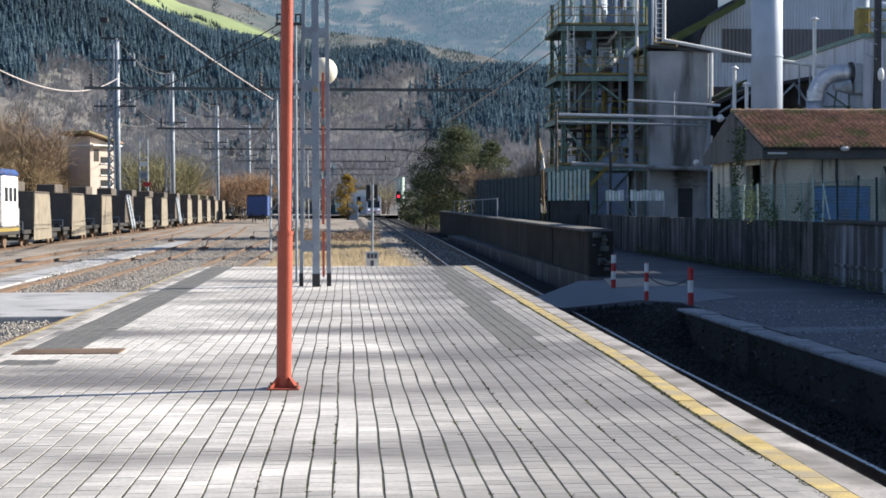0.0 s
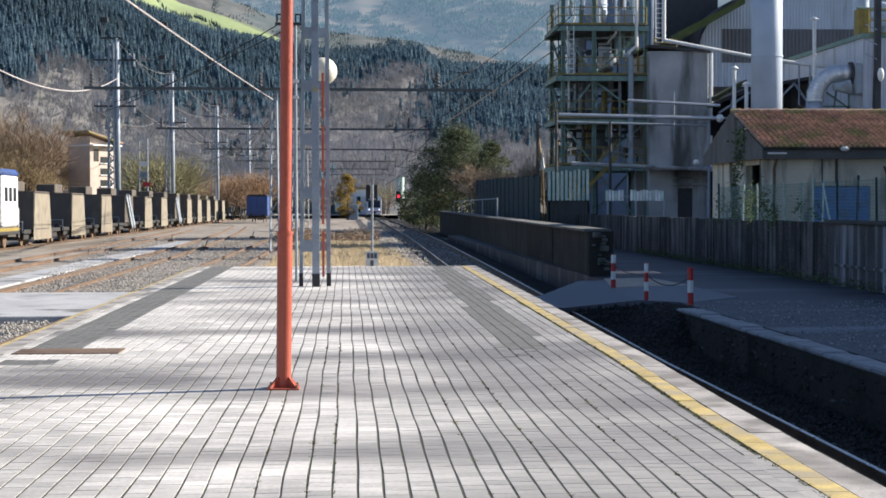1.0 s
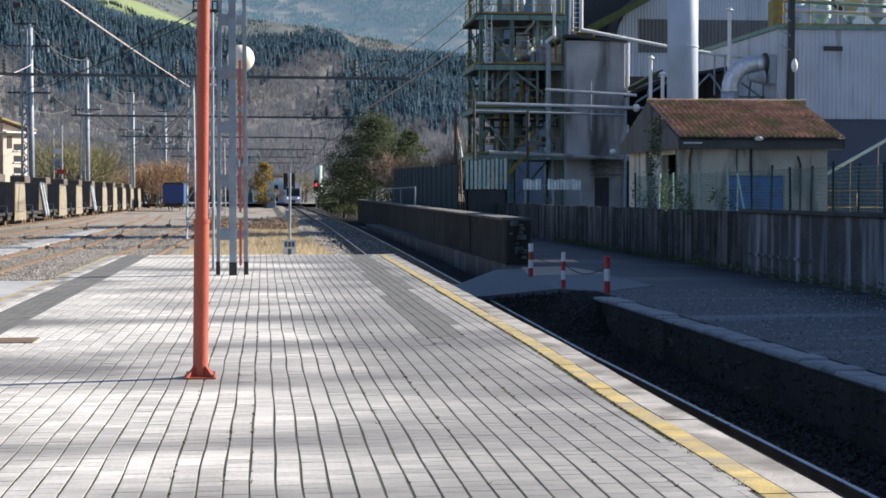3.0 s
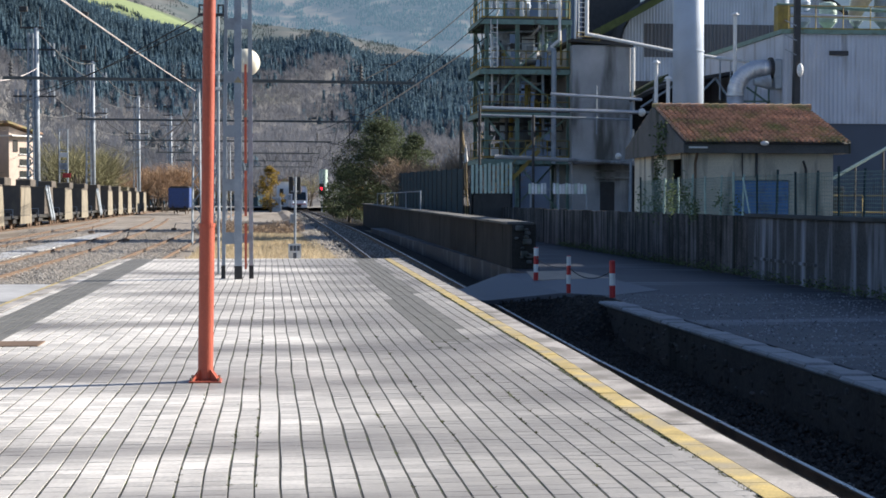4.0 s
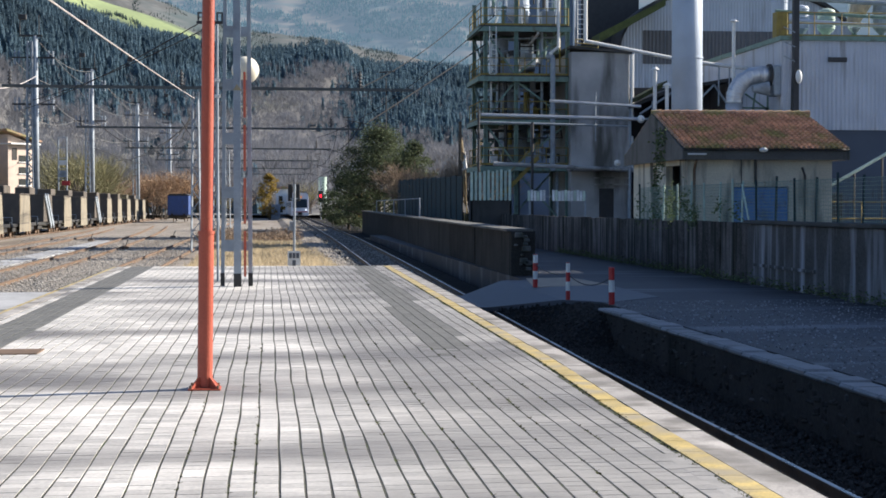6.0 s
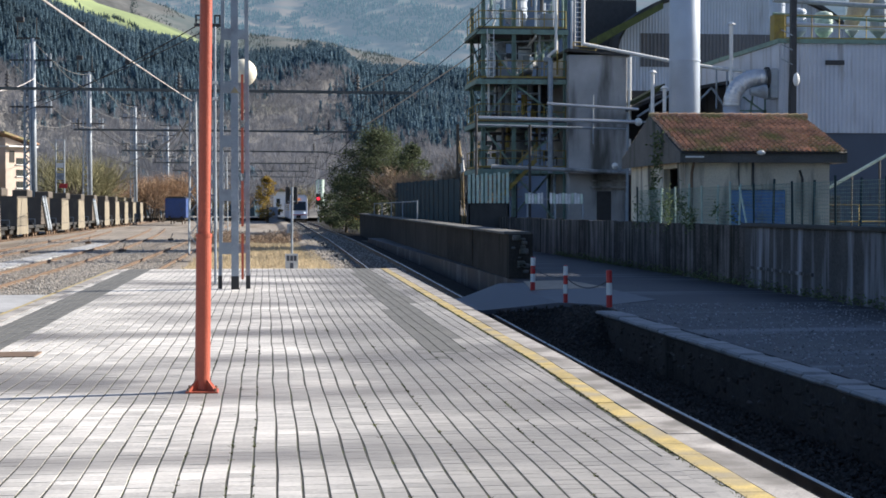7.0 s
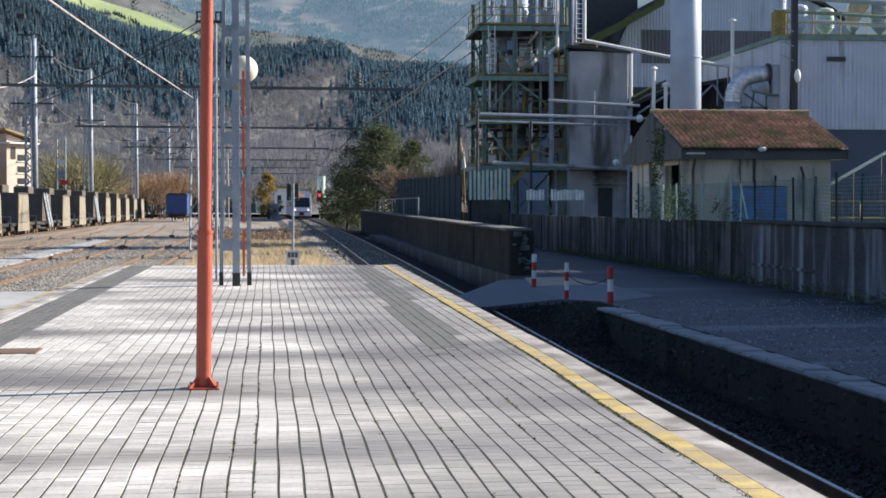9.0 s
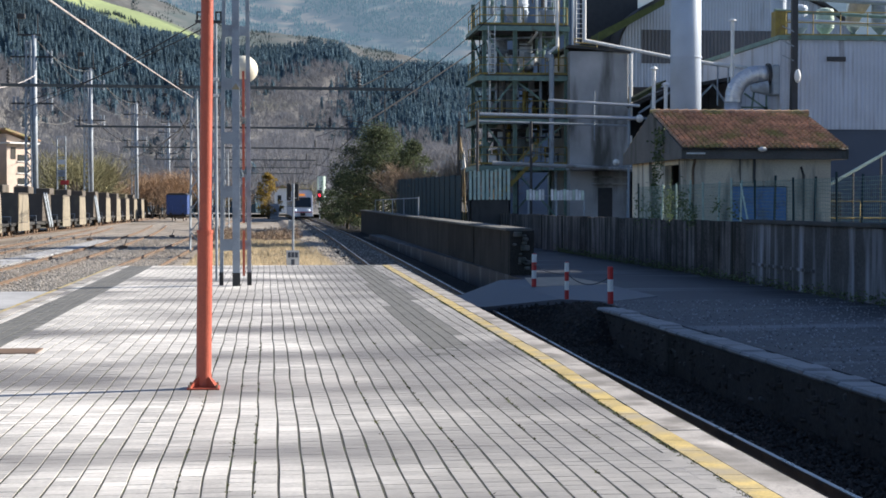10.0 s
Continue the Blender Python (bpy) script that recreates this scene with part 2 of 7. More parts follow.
BUSH = material("evergreen_leaves", (0.06, 0.08, 0.03), 0.7, vary=0.4, scale=0.8, per=0.4)
GOLD = material("yellow_winter_leaves", (0.30, 0.21, 0.05), 0.8, vary=0.3, per=0.3)
IVY = material("ivy_leaves", (0.11, 0.15, 0.06), 0.6, vary=0.3, per=0.5)
MOSS = material("moss", (0.07, 0.08, 0.025), 0.95, vary=0.4, per=0.3)
GLASS = material("dark_glass", (0.02, 0.025, 0.03), 0.12, vary=0.05, bump=0)
RUBBER = material("dark_underframe", (0.03, 0.028, 0.026), 0.8, vary=0.3)
HEADLIGHT = material("headlight", (0.9, 0.9, 0.9), 0.3, vary=0, bump=0, emit=(0.85, 0.92, 1.0, 1.2))
RED_LIGHT = material("red_signal_lamp", (0.8, 0.02, 0.03), 0.3, vary=0, bump=0, emit=(1.0, 0.02, 0.05, 2.5))
# distance haze is put into this needle colour: bluer and brighter
HAZED_FOREST = thin_leaf(material("hazed_conifer_forest", (0.102, 0.160, 0.200), 0.95, gloss=0.1, vary=0.45, scale=0.012, grain=0.2, bump=0, per=0.12), 0.45)
# a faint blue emission stands for haze over the far plantations
WOODS_FAR = material("haze_glow_plantation", (0.055, 0.09, 0.095), 0.95, gloss=0.1, vary=0.3, scale=0.01, grain=0.1, bump=0, per=0.2, emit=(0.15, 0.245, 0.33, 0.44))
HEATH = material("winter_heath", (0.105, 0.108, 0.105), 0.95, vary=0.5, scale=0.012, grain=0.09, bump=0, stain=(0.062, 0.085, 0.088), stain_scale=0.012, stain_at=0.44, stretch=(0.6, 0.6, 2))
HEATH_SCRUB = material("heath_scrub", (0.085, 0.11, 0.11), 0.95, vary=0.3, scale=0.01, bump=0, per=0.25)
HILL_NEAR = material("winter_hillside", (0.19, 0.18, 0.165), 0.95, vary=0.4, scale=0.01, grain=0.3, bump=0, stain=(0.10, 0.105, 0.065), stain_scale=0.01)
MEADOW = material("meadow", (0.20, 0.25, 0.11), 0.9, vary=0.25, scale=0.01, grain=0.15, bump=0, stain=(0.10, 0.13, 0.07), stain_scale=0.015, stain_at=0.52)
# haze over the mountain is added as blue emission
HILL_FAR = material("haze_glow_mountain", (0.085, 0.092, 0.08), 0.95, vary=0.7, scale=0.012, grain=0.06, bump=0, stain=(0.15, 0.115, 0.09), stain_scale=0.03, stain_at=0.44, stain_soft=0.08, stretch=(0.22, 0.25, 2.4), emit=(0.165, 0.24, 0.32, 0.52))


for m_, share_ in ((STRAW, 0.45), (PINE, 0.35), (BUSH, 0.35), (IVY, 0.4), (GOLD, 0.4), (TWIG_GREY, 0.3)):
    thin_leaf(m_, share_)
STRAW_SOIL = material("straw_soil", (0.42, 0.335, 0.22), 0.95, vary=0.4, scale=0.7, grain=12, bump=0.9, depth=0.05, stain=(0.15, 0.11, 0.065), stain_scale=0.35)
# the same stones with the trench's shade put into their colour
SHADED_STONE = material("shaded_ballast_stone", (0.05, 0.046, 0.042), 0.95, gloss=0.15, vary=0.3, scale=4, grain=40, per=0.3)


# ---- mesh tools ----
def part(name, bm, mat, parent=None, label="", smooth=False):
    me = bpy.data.meshes.new(name)
    bm.to_mesh(me)
    bm.free()
    me.materials.append(mat)
    if smooth:
        for p in me.polygons:
            p.use_smooth = True
    ob = new(name, me)
    ob.parent = parent
    if label:
        tagged(ob, label)
    return ob


def raw(name, verts, faces, mat, parent=None, label=""):
    me = bpy.data.meshes.new(name)
    me.from_pydata(verts, [], faces)
    me.materials.append(mat)
    ob = new(name, me)
    ob.parent = parent
    if label:
        tagged(ob, label)
    return ob


def shared(name, me, m, parent):
    ob = new(name, me)
    ob.parent, ob.matrix_basis = parent, m
    return ob


def empty(name, m=None):
    ob = new(name)
    ob.empty_display_size = 0.2
    if m is not None:
        ob.matrix_basis = m
    return ob


def box(bm, x0, x1, y0, y1, z0, z1, bevel=0.0, m=None):
    """A box between two corners, with its edges broken by bevel."""
    res = bmesh.ops.create_cube(bm, size=1)["verts"]
    for v in res:
        v.co = Vector(((x0 + x1) / 2 + v.co.x * (x1 - x0), (y0 + y1) / 2 + v.co.y * (y1 - y0), (z0 + z1) / 2 + v.co.z * (z1 - z0)))
    if bevel:
        edges = list({e for v in res for e in v.link_edges})
        res = bmesh.ops.bevel(bm, geom=edges, offset=bevel, segments=1, affect="EDGES", profile=0.5)["verts"]
    if m is not None:
        for v in set(res):
            v.co = m @ v.co
    return bm


def new_box(*a, **k):
    return box(bmesh.new(), *a, **k)


def rod(bm, a, b, r0, r1=None, n=8, caps=True):
    """A round bar from a to b."""
    a, b = Vector(a), Vector(b)
    r1 = r0 if r1 is None else r1
    m = Matrix.Translation((a + b) / 2) @ (b - a).to_track_quat("Z", "Y").to_matrix().to_4x4()
    bmesh.ops.create_cone(bm, cap_ends=caps, segments=n, radius1=r0, radius2=r1, depth=(b - a).length, matrix=m)
    return bm


def bar(bm, a, b, w, h=None):
    """A square bar from a to b."""
    a, b = Vector(a), Vector(b)
    h = h or w
    m = Matrix.Translation((a + b) / 2) @ (b - a).to_track_quat("Z", "Y").to_matrix().to_4x4()
    return box(bm, -w / 2, w / 2, -h / 2, h / 2, -(b - a).length / 2, (b - a).length / 2, m=m)


def pipe(bm, points, r, n=8):
    """A pipe with joints along points."""
    for a, b in zip(points, points[1:]):
        rod(bm, a, b, r, n=n)
    for p in points[1:-1]:
        bmesh.ops.create_uvsphere(bm, u_segments=n, v_segments=max(4, n // 2), radius=r * 1.02, matrix=Matrix.Translation(p))
    return bm


def prism(bm, outline, axis, a, b):
    """An outline (pairs) pushed from a to b along axis x, y or z; pairs are the two other coordinates in order."""
    def at(p, d):
        return {"x": (d, *p), "y": (p[0], d, p[1]), "z": (*p, d)}[axis]
    lo = [bm.verts.new(at(p, a)) for p in outline]
    hi = [bm.verts.new(at(p, b)) for p in outline]
    n = len(outline)
    for i in range(n):
        bm.faces.new((lo[i], lo[(i + 1) % n], hi[(i + 1) % n], hi[i]))
    bm.faces.new(lo), bm.faces.new(hi)
    bmesh.ops.recalc_face_normals(bm, faces=bm.faces)
    return bm


def lathe(profile, x, y, n=20):
    """A turned body: profile pairs of radius and height, round an upright axis."""
    bm = bmesh.new()
    rings = [[bm.verts.new((x + r * math.cos(6.28318 * i / n), y + r * math.sin(6.28318 * i / n), z)) for i in range(n)] for r, z in profile]
    for a, b in zip(rings, rings[1:]):
        for i in range(n):
            bm.faces.new((a[i], a[(i + 1) % n], b[(i + 1) % n], b[i]))
    bm.faces.new(rings[0]), bm.faces.new(rings[-1])
    bmesh.ops.recalc_face_normals(bm, faces=bm.faces)
    return bm


def cable(points, r, name, label, mat, sag=0.0, n=14, category="cable"):
    """A hanging cable as a thin round tube through points, each span sagging."""
    path = []
    for a, b in zip(points, points[1:]):
        a, b = Vector(a), Vector(b)
        for i in range(n):
            u = i / n
            path.append(a.lerp(b, u) - Vector((0, 0, 4 * sag * u * (1 - u))))
    path.append(Vector(points[-1]))
    bm = bmesh.new()
    rings = []
    for k, p in enumerate(path):
        d = (path[min(k + 1, len(path) - 1)] - path[max(k - 1, 0)]).normalized()
        u = d.cross(Vector((0, 0, 1))).normalized()
        w = u.cross(d)
        rings.append([bm.verts.new(p + r * (math.cos(1.2566 * q) * u + math.sin(1.2566 * q) * w)) for q in range(5)])
    for a, b in zip(rings, rings[1:]):
        for q in range(5):
            bm.faces.new((a[q], a[(q + 1) % 5], b[(q + 1) % 5], b[q]))
    return tagged(part(name, bm, mat), label, category)


# ---- ground and platform ----
def smooth(u):
    u = min(1, max(0, u))
    return u * u * (3 - 2 * u)


def curve(points, a):
    for (p, q), (r, s) in zip(points, points[1:]):
        if a <= r:
            return q if a <= p else q + (s - q) * (a - p) / (r - p)
    return points[-1][1]


def rail_level(y):
    """The main line's rail level: it comes down to the station."""
    pts = [(-30, -1.16), (28, -1.15), (67, -0.80), (110, -0.52), (200, -0.45), (700, -0.45)]
    for (a, b), (c, d) in zip(pts, pts[1:]):
        if y <= c:
            return b + (d - b) * (y - a) / (c - a)
    return -0.45


CROSSING = [(3.7, 42.4, -0.99), (5.6, 41.6, -0.96), (6.75, 37.4, -0.53), (7.6, 36.0, -0.512), (9.2, 38.0, -0.508)]


def bank_level(x, y):
    """The gravel slope between the rails and the road past the low wall's end."""
    top = -0.60 + 0.007 * (y - 34)
    u = min(1, max(0, (x - 5.8) / 1.35)) * min(1, max(0, (y - 32.4) / 1.4)) * (1 - 0.5 * min(1, max(0, (y - 35.6 - 1.2 * (x - 6)) / 3.0)))
    u = u * u * (3 - 2 * u)
    mound = -1.30 + (top + 1.30) * u
    front = curve([(p[0], p[1]) for p in CROSSING], x)
    ramp = curve([(p[0], p[2]) for p in CROSSING], x) - 0.09 - 0.22 * max(0, front - y)
    return max(mound, ramp) + 0.035 * noise.noise((x * 2.5, y * 2.5, 0))


def crossing_sheet():
    """The foot crossing: level at the road, sloping down to the rails."""
    bm = bmesh.new()
    lo = [bm.verts.new(p) for p in CROSSING]
    hi = [bm.verts.new((x, 47.2, z)) for x, y, z in CROSSING]
    for i in range(4):
        bm.faces.new((lo[i], lo[i + 1], hi[i + 1], hi[i]))
    ext = bmesh.ops.extrude_face_region(bm, geom=list(bm.faces))
    for v in ext["geom"]:
        if isinstance(v, bmesh.types.BMVert):
            v.co.z -= 0.25
    bmesh.ops.recalc_face_normals(bm, faces=bm.faces)
    return bm


def build_ground():
    bm = bmesh.new()
    xs = [-2500, -600, -200, -30, 1.9, 2.0, 7.45, 7.5, 30, 200, 600, 2500]
    ys = [-2500, -600, -200, -31, -30, 140, 141, 200, 600, 2500]
    rows = [[bm.verts.new((x, y, -2.1 if 1.95 < x < 7.47 and -30.5 < y < 140.5 else -1.0)) for x in xs] for y in ys]
    for a, b in zip(rows, rows[1:]):
        for i in range(len(xs) - 1):
            bm.faces.new((a[i], a[i + 1], b[i + 1], b[i]))
    tagged(part("ground", bm, SOIL), "brown winter soil and rough grass out to the hills", "ground", kind="structure")
    bm = new_box(-24, 2.3, -30, 330, -1.6, -0.895)
    tagged(part("track_bed", bm, BALLAST), "grey and brown ballast and gravel of the station yard", "track bed", kind="structure")
    ys = [-30 + 6 * i for i in range(111)]
    bm = bmesh.new()
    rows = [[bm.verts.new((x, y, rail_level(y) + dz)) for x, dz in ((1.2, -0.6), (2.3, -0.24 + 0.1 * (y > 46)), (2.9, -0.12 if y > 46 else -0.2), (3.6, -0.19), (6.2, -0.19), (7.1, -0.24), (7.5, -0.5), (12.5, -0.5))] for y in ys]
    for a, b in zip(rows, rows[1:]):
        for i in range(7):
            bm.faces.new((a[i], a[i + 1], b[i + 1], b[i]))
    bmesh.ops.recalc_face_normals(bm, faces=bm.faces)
    bed = tagged(part("main_track_bed", bm, SHADED_BALLAST), "ballast bed of the main line, shade in its colour except on the shoulder", "track bed", kind="structure")
    # the sunlit shoulder takes the pale ballast, the rest the shade tone
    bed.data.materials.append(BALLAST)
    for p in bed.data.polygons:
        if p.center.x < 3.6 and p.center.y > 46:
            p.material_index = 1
    bm = new_box(-3.4, 2.15, 45.6, 118, -1.3, -0.865)
    tagged(part("grass_bank", bm, STRAW_SOIL), "bank of dry straw coloured grass past the platform end", "ground", kind="structure")
    # the road, a little above the rails, with a paler crossing patch at its edge
    bm = new_box(7.44, 60, -30, 120, -1.9, -0.52)
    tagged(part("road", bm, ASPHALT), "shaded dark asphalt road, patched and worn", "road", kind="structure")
    bm = crossing_sheet()
    tagged(part("crossing", bm, PALE_ROAD), "pale worn foot crossing over the track", "crossing", kind="structure")
    bm = bmesh.new()
    rows = [[bm.verts.new((4.6 + 2.87 * i / 24, 32.2 + 11.0 * k / 44, bank_level(4.6 + 2.87 * i / 24, 32.2 + 11.0 * k / 44))) for i in range(25)] for k in range(45)]
    for a, b in zip(rows, rows[1:]):
        for i in range(16):
            bm.faces.new((a[i], a[i + 1], b[i + 1], b[i]))
        for i in range(16, 24):
            bm.faces.new((a[i], a[i + 1], b[i + 1], b[i]))
    tagged(part("embankment", bm, SHADED_BALLAST), "gravel slope at the end of the low wall, shade in its colour", "slope", kind="structure")
    # a patch of sun on the ground, put into a pale sandy colour
    bm = prism(bmesh.new(), [(7.0, 42.9), (9.3, 43.9), (9.0, 48.5), (7.6, 48)], "z", -0.6, -0.505)
    tagged(part("pavement", bm, material("sunlit_sandy_concrete", (0.36, 0.29, 0.22), 0.85)), "sandy concrete patch beside the bollards, sunlight put into its pale colour", "pavement", kind="structure")
    bm = new_box(-24, -4.9, 36, 46, -1.1, -0.73, bevel=0.02)
    tagged(part("crossing", bm, CONCRETE), "grey concrete slab crossing between the yard tracks", "crossing", kind="structure")
    bm = new_box(-12.0, -10.75, 44, 118, -1.1, -0.83)
    tagged(part("service_path", bm, CONCRETE), "pale concrete service path between the yard tracks", "path", kind="structure")


Y_END = 45.0


def edge_right(y):
    return 3.12 + 0.0098 * y - 0.08 * smooth((18 - y) / 6)


def build_platform():
    plat = empty("platform")
    tagged(plat, "station platform of grooved grey tiles with yellow edge lines", "platform", kind="structure")
    out = [(-4.0, -20), (edge_right(-20) - 0.05, -20), (edge_right(Y_END) - 0.05, Y_END), (-4.0, Y_END)]
    part("platform_base", prism(bmesh.new(), out, "z", -1.7, -0.0035), JOINT, plat)
    # edge blocks and painted line, block by block
    def blocks(name, mat, x_in, x_out, top, step, gap):
        for i in range(int((Y_END + 4) / step)):
            y0, y1 = -4 + i * step, -4 + (i + 1) * step - gap
            pts = [(x_in(y0), y0), (x_out(y0), y0), (x_out(y1), y1), (x_in(y1), y1)]
            dz = random.uniform(-0.003, 0.003)
            part(name, prism(bmesh.new(), pts, "z", -0.20, top + dz), mat, plat)
    blocks("edge_block", COPING, lambda y: edge_right(y) - 0.24, lambda y: edge_right(y), 0.004, 0.98, 0.008)
    blocks("yellow_line", YELLOW, lambda y: edge_right(y) - 0.41, lambda y: edge_right(y) - 0.244, 0.002, 0.49, 0.006)
    blocks("edge_block", COPING, lambda y: -4.05, lambda y: -3.84, 0.003, 0.98, 0.008)
    blocks("yellow_line", YELLOW, lambda y: -4.16, lambda y: -4.054, -0.01, 0.49, 0.006)
    # the tiles
    size, gap_x, gap_y = 0.15, 0.015, 0.006
    y_lo, x_lo = -6.0, -3.83
    rows = int((Y_END - y_lo) / size)
    light, dark = ([], []), ([], [])
    me = bpy.data.meshes.new("tile")
    h, g, c = (size - gap_x) / 2, (size - gap_y) / 2, 0.001
    tv = [(-h, -g, -0.03), (h, -g, -0.03), (h, g, -0.03), (-h, g, -0.03), (-h, -g, -c), (h, -g, -c), (h, g, -c), (-h, g, -c),
          (-h + c, -g + c, 0), (h - c, -g + c, 0), (h - c, g - c, 0), (-h + c, g - c, 0)]
    tf = [(i, (i + 1) % 4, (i + 1) % 4 + 4, i + 4) for i in range(4)] + [(i + 4, (i + 1) % 4 + 4, (i + 1) % 4 + 8, i + 8) for i in range(4)] + [(8, 9, 10, 11)]
    me.from_pydata(tv, [], tf)
    me.materials.append(TILE)
    count = 0
    ph = [random.uniform(0, 6.28) for _ in range(80)]
    for r in range(rows):
        y = y_lo + (r + 0.5) * size
        k = 0
        while True:
            x = x_lo + (k + 0.5) * size
            if x - size / 2 > edge_right(y) - 0.475:
                break
            squeeze = min(1.0, (edge_right(y) - 0.447 - x + size / 2) / size)
            x -= (1 - squeeze) * size / 2
            wob = 0.005 * math.sin(y * 1.1 + k * 0.25) + 0.003 * math.sin(y * 2.9 + k * 0.6) + 0.0012 * math.sin(y * 4 + ph[k % 80])
            z = random.gauss(0, 0.0005)
            tx, ty = random.gauss(0, 0.004), random.gauss(0, 0.004)
            yo, lag = 0.03 * math.sin(k * 1.9), random.gauss(0, 0.0018)
            if 8.9 < y < 10.8 and -1.0 < x < 3 and count < 300:
                m = Matrix.Translation((x + wob, y + yo, z)) @ Euler((tx, ty, 0)).to_matrix().to_4x4()
                shared("tile", me, m, plat)
                count += 1
            else:
                s = (2.02 + 0.0195 * (y - 17.8))
                strip = (s - 0.25 < x < s + 0.32 and y > 17.5 + 2 * random.random()) or (-3.64 < x < -3.06 and (y > 19.2 or 17.2 < y < 17.8))
                vs, fs = dark if strip else light
                n = len(vs)
                vs.extend((x + wob * (squeeze == 1) + a * squeeze, y + yo + b + lag, z + d + tx * b - ty * a) for a, b, d in tv)
                fs.extend(tuple(i + n for i in f) for f in tf)
            k += 1
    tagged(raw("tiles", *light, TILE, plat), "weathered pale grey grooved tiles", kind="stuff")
    tagged(raw("dark_tiles", *dark, TILE_DARK, plat), "darker grey tile strips", kind="stuff")
    part("drain_cover", new_box(-3.74, -2.55, 18.5, 19.12, -0.02, 0.012, bevel=0.004), RUST, plat, "rusty brown steel cover plate")


def build_track(x_at, y0, y1, z, name_label, polished, bed=0.0):
    tr = empty("track")
    tagged(tr, name_label, "railway track", group="railway tracks")
    step = 15.0
    for side in (-0.834, 0.834):
        bm = bmesh.new()
        prof = [(-0.07, -0.16), (0.07, -0.16), (0.07, -0.145), (0.012, -0.12), (0.012, -0.045), (0.036, -0.03), (0.036, 0), (-0.036, 0), (-0.036, -0.03), (-0.012, -0.045), (-0.012, -0.12), (-0.07, -0.145)]
        ys = [y0 + (y1 - y0) * i / 60 for i in range(61)]
        loops = [[bm.verts.new((x_at(y) + side + p[0], y, z(y) + p[1])) for p in prof] for y in ys]
        for a, b in zip(loops, loops[1:]):
            for i in range(12):
                bm.faces.new((a[i], a[(i + 1) % 12], b[(i + 1) % 12], b[i]))
        bmesh.ops.recalc_face_normals(bm, faces=bm.faces)
        rail = part("rail", bm, RUST, tr)
        if polished:
            bm = bmesh.new()
            for ya, yb in zip(ys, ys[1:]):
                v = [bm.verts.new((x_at(y) + side + dx, y, z(y) + 0.004)) for y, dx in ((ya, -0.03), (ya, 0.03), (yb, 0.03), (yb, -0.03))]
                bm.faces.new(v)
            part("running_surface", bm, RAIL_TOP, rail, "bright worn running surface")
    sleeper_mesh = bpy.data.meshes.new("sleeper")
    sleeper_mesh.from_pydata([(a * 1.25, b * 0.12, -c * 0.2) for c in (1, 0) for a, b in ((-1, -1), (1, -1), (1, 1), (-1, 1))], [], [(4, 5, 6, 7), (0, 1, 5, 4), (1, 2, 6, 5), (2, 3, 7, 6), (3, 0, 4, 7)])
    sleeper_mesh.materials.append(SLEEPER)
    vs, fs = [], []
    y = y0
    while y < min(y1, 220):
        n = len(vs)
        x = x_at(y)
        zt = z(y) - 0.16
        if 36 < y < 96:
            shared("sleeper", sleeper_mesh, Matrix.Translation((x, y, zt)), tr)
            y += 0.6
            continue
        vs += [(x + a * 1.25, y + b * 0.12, zt - c * 0.2) for c in (1, 0) for a, b in ((-1, -1), (1, -1), (1, 1), (-1, 1))]
        fs += [tuple(n + i for i in f) for f in ((4, 5, 6, 7), (0, 1, 5, 4), (1, 2, 6, 5), (2, 3, 7, 6), (3, 0, 4, 7))]
        y += 0.6
    tagged(raw("far_sleepers", vs, fs, SLEEPER, tr), "weathered sleepers in ballast", kind="stuff")
    return tr


def track_main(y):
    return 4.72 + 0.0042 * y


def build_tracks():
    build_track(track_main, -25, 620, rail_level, "main line track with bright rails beside the platform", True)
    build_track(lambda y: -5.35 + 0.004 * y, -20, 260, lambda y: -0.75, "rusty brown siding track with weathered sleepers", False)
    build_track(lambda y: -9.1 - 0.00018 * max(0, y - 55) ** 2, -20, 200, lambda y: -0.75, "rusty brown yard track in grey ballast", False)
    build_track(lambda y: -14.2 - 0.00022 * max(0, y - 60) ** 2, -20, 180, lambda y: -0.75, "rusty brown yard track beside the service path", False)
    build_track(lambda y: -20.6, 40, 330, lambda y: -0.75, "yard track under the standing goods wagons", False)


def stones(name, label, n, spots, mat=STONE, size=(0.025, 0.06)):
    """Loose broken stones lying on a surface: spots() gives x, y, z."""
    vs, fs = [], []
    base = [(1, 0, 0), (-1, 0, 0), (0, 1, 0), (0, -1, 0), (0, 0, 1), (0, 0, -1)]
    tri = [(0, 2, 4), (2, 1, 4), (1, 3, 4), (3, 0, 4), (2, 0, 5), (1, 2, 5), (3, 1, 5), (0, 3, 5)]
    for _ in range(n):
        x, y, z = spots()
        s = random.uniform(*size)
        k = len(vs)
        e = Euler([random.uniform(0, 6.3) for _ in range(3)]).to_matrix()
        for b in base:
            v = e @ Vector((b[0] * random.uniform(0.6, 1.1), b[1] * random.uniform(0.6, 1.1), b[2] * random.uniform(0.5, 0.9)))
            vs.append((x + v.x * s, y + v.y * s, z + v.z * s))
        fs += [tuple(k + i for i in f) for f in tri]
    return tagged(raw(name, vs, fs, mat), label, "stones", kind="stuff")


GRIT = material("road_grit", (0.26, 0.26, 0.27), 0.8, vary=0.3, scale=4, grain=40, per=0.5)


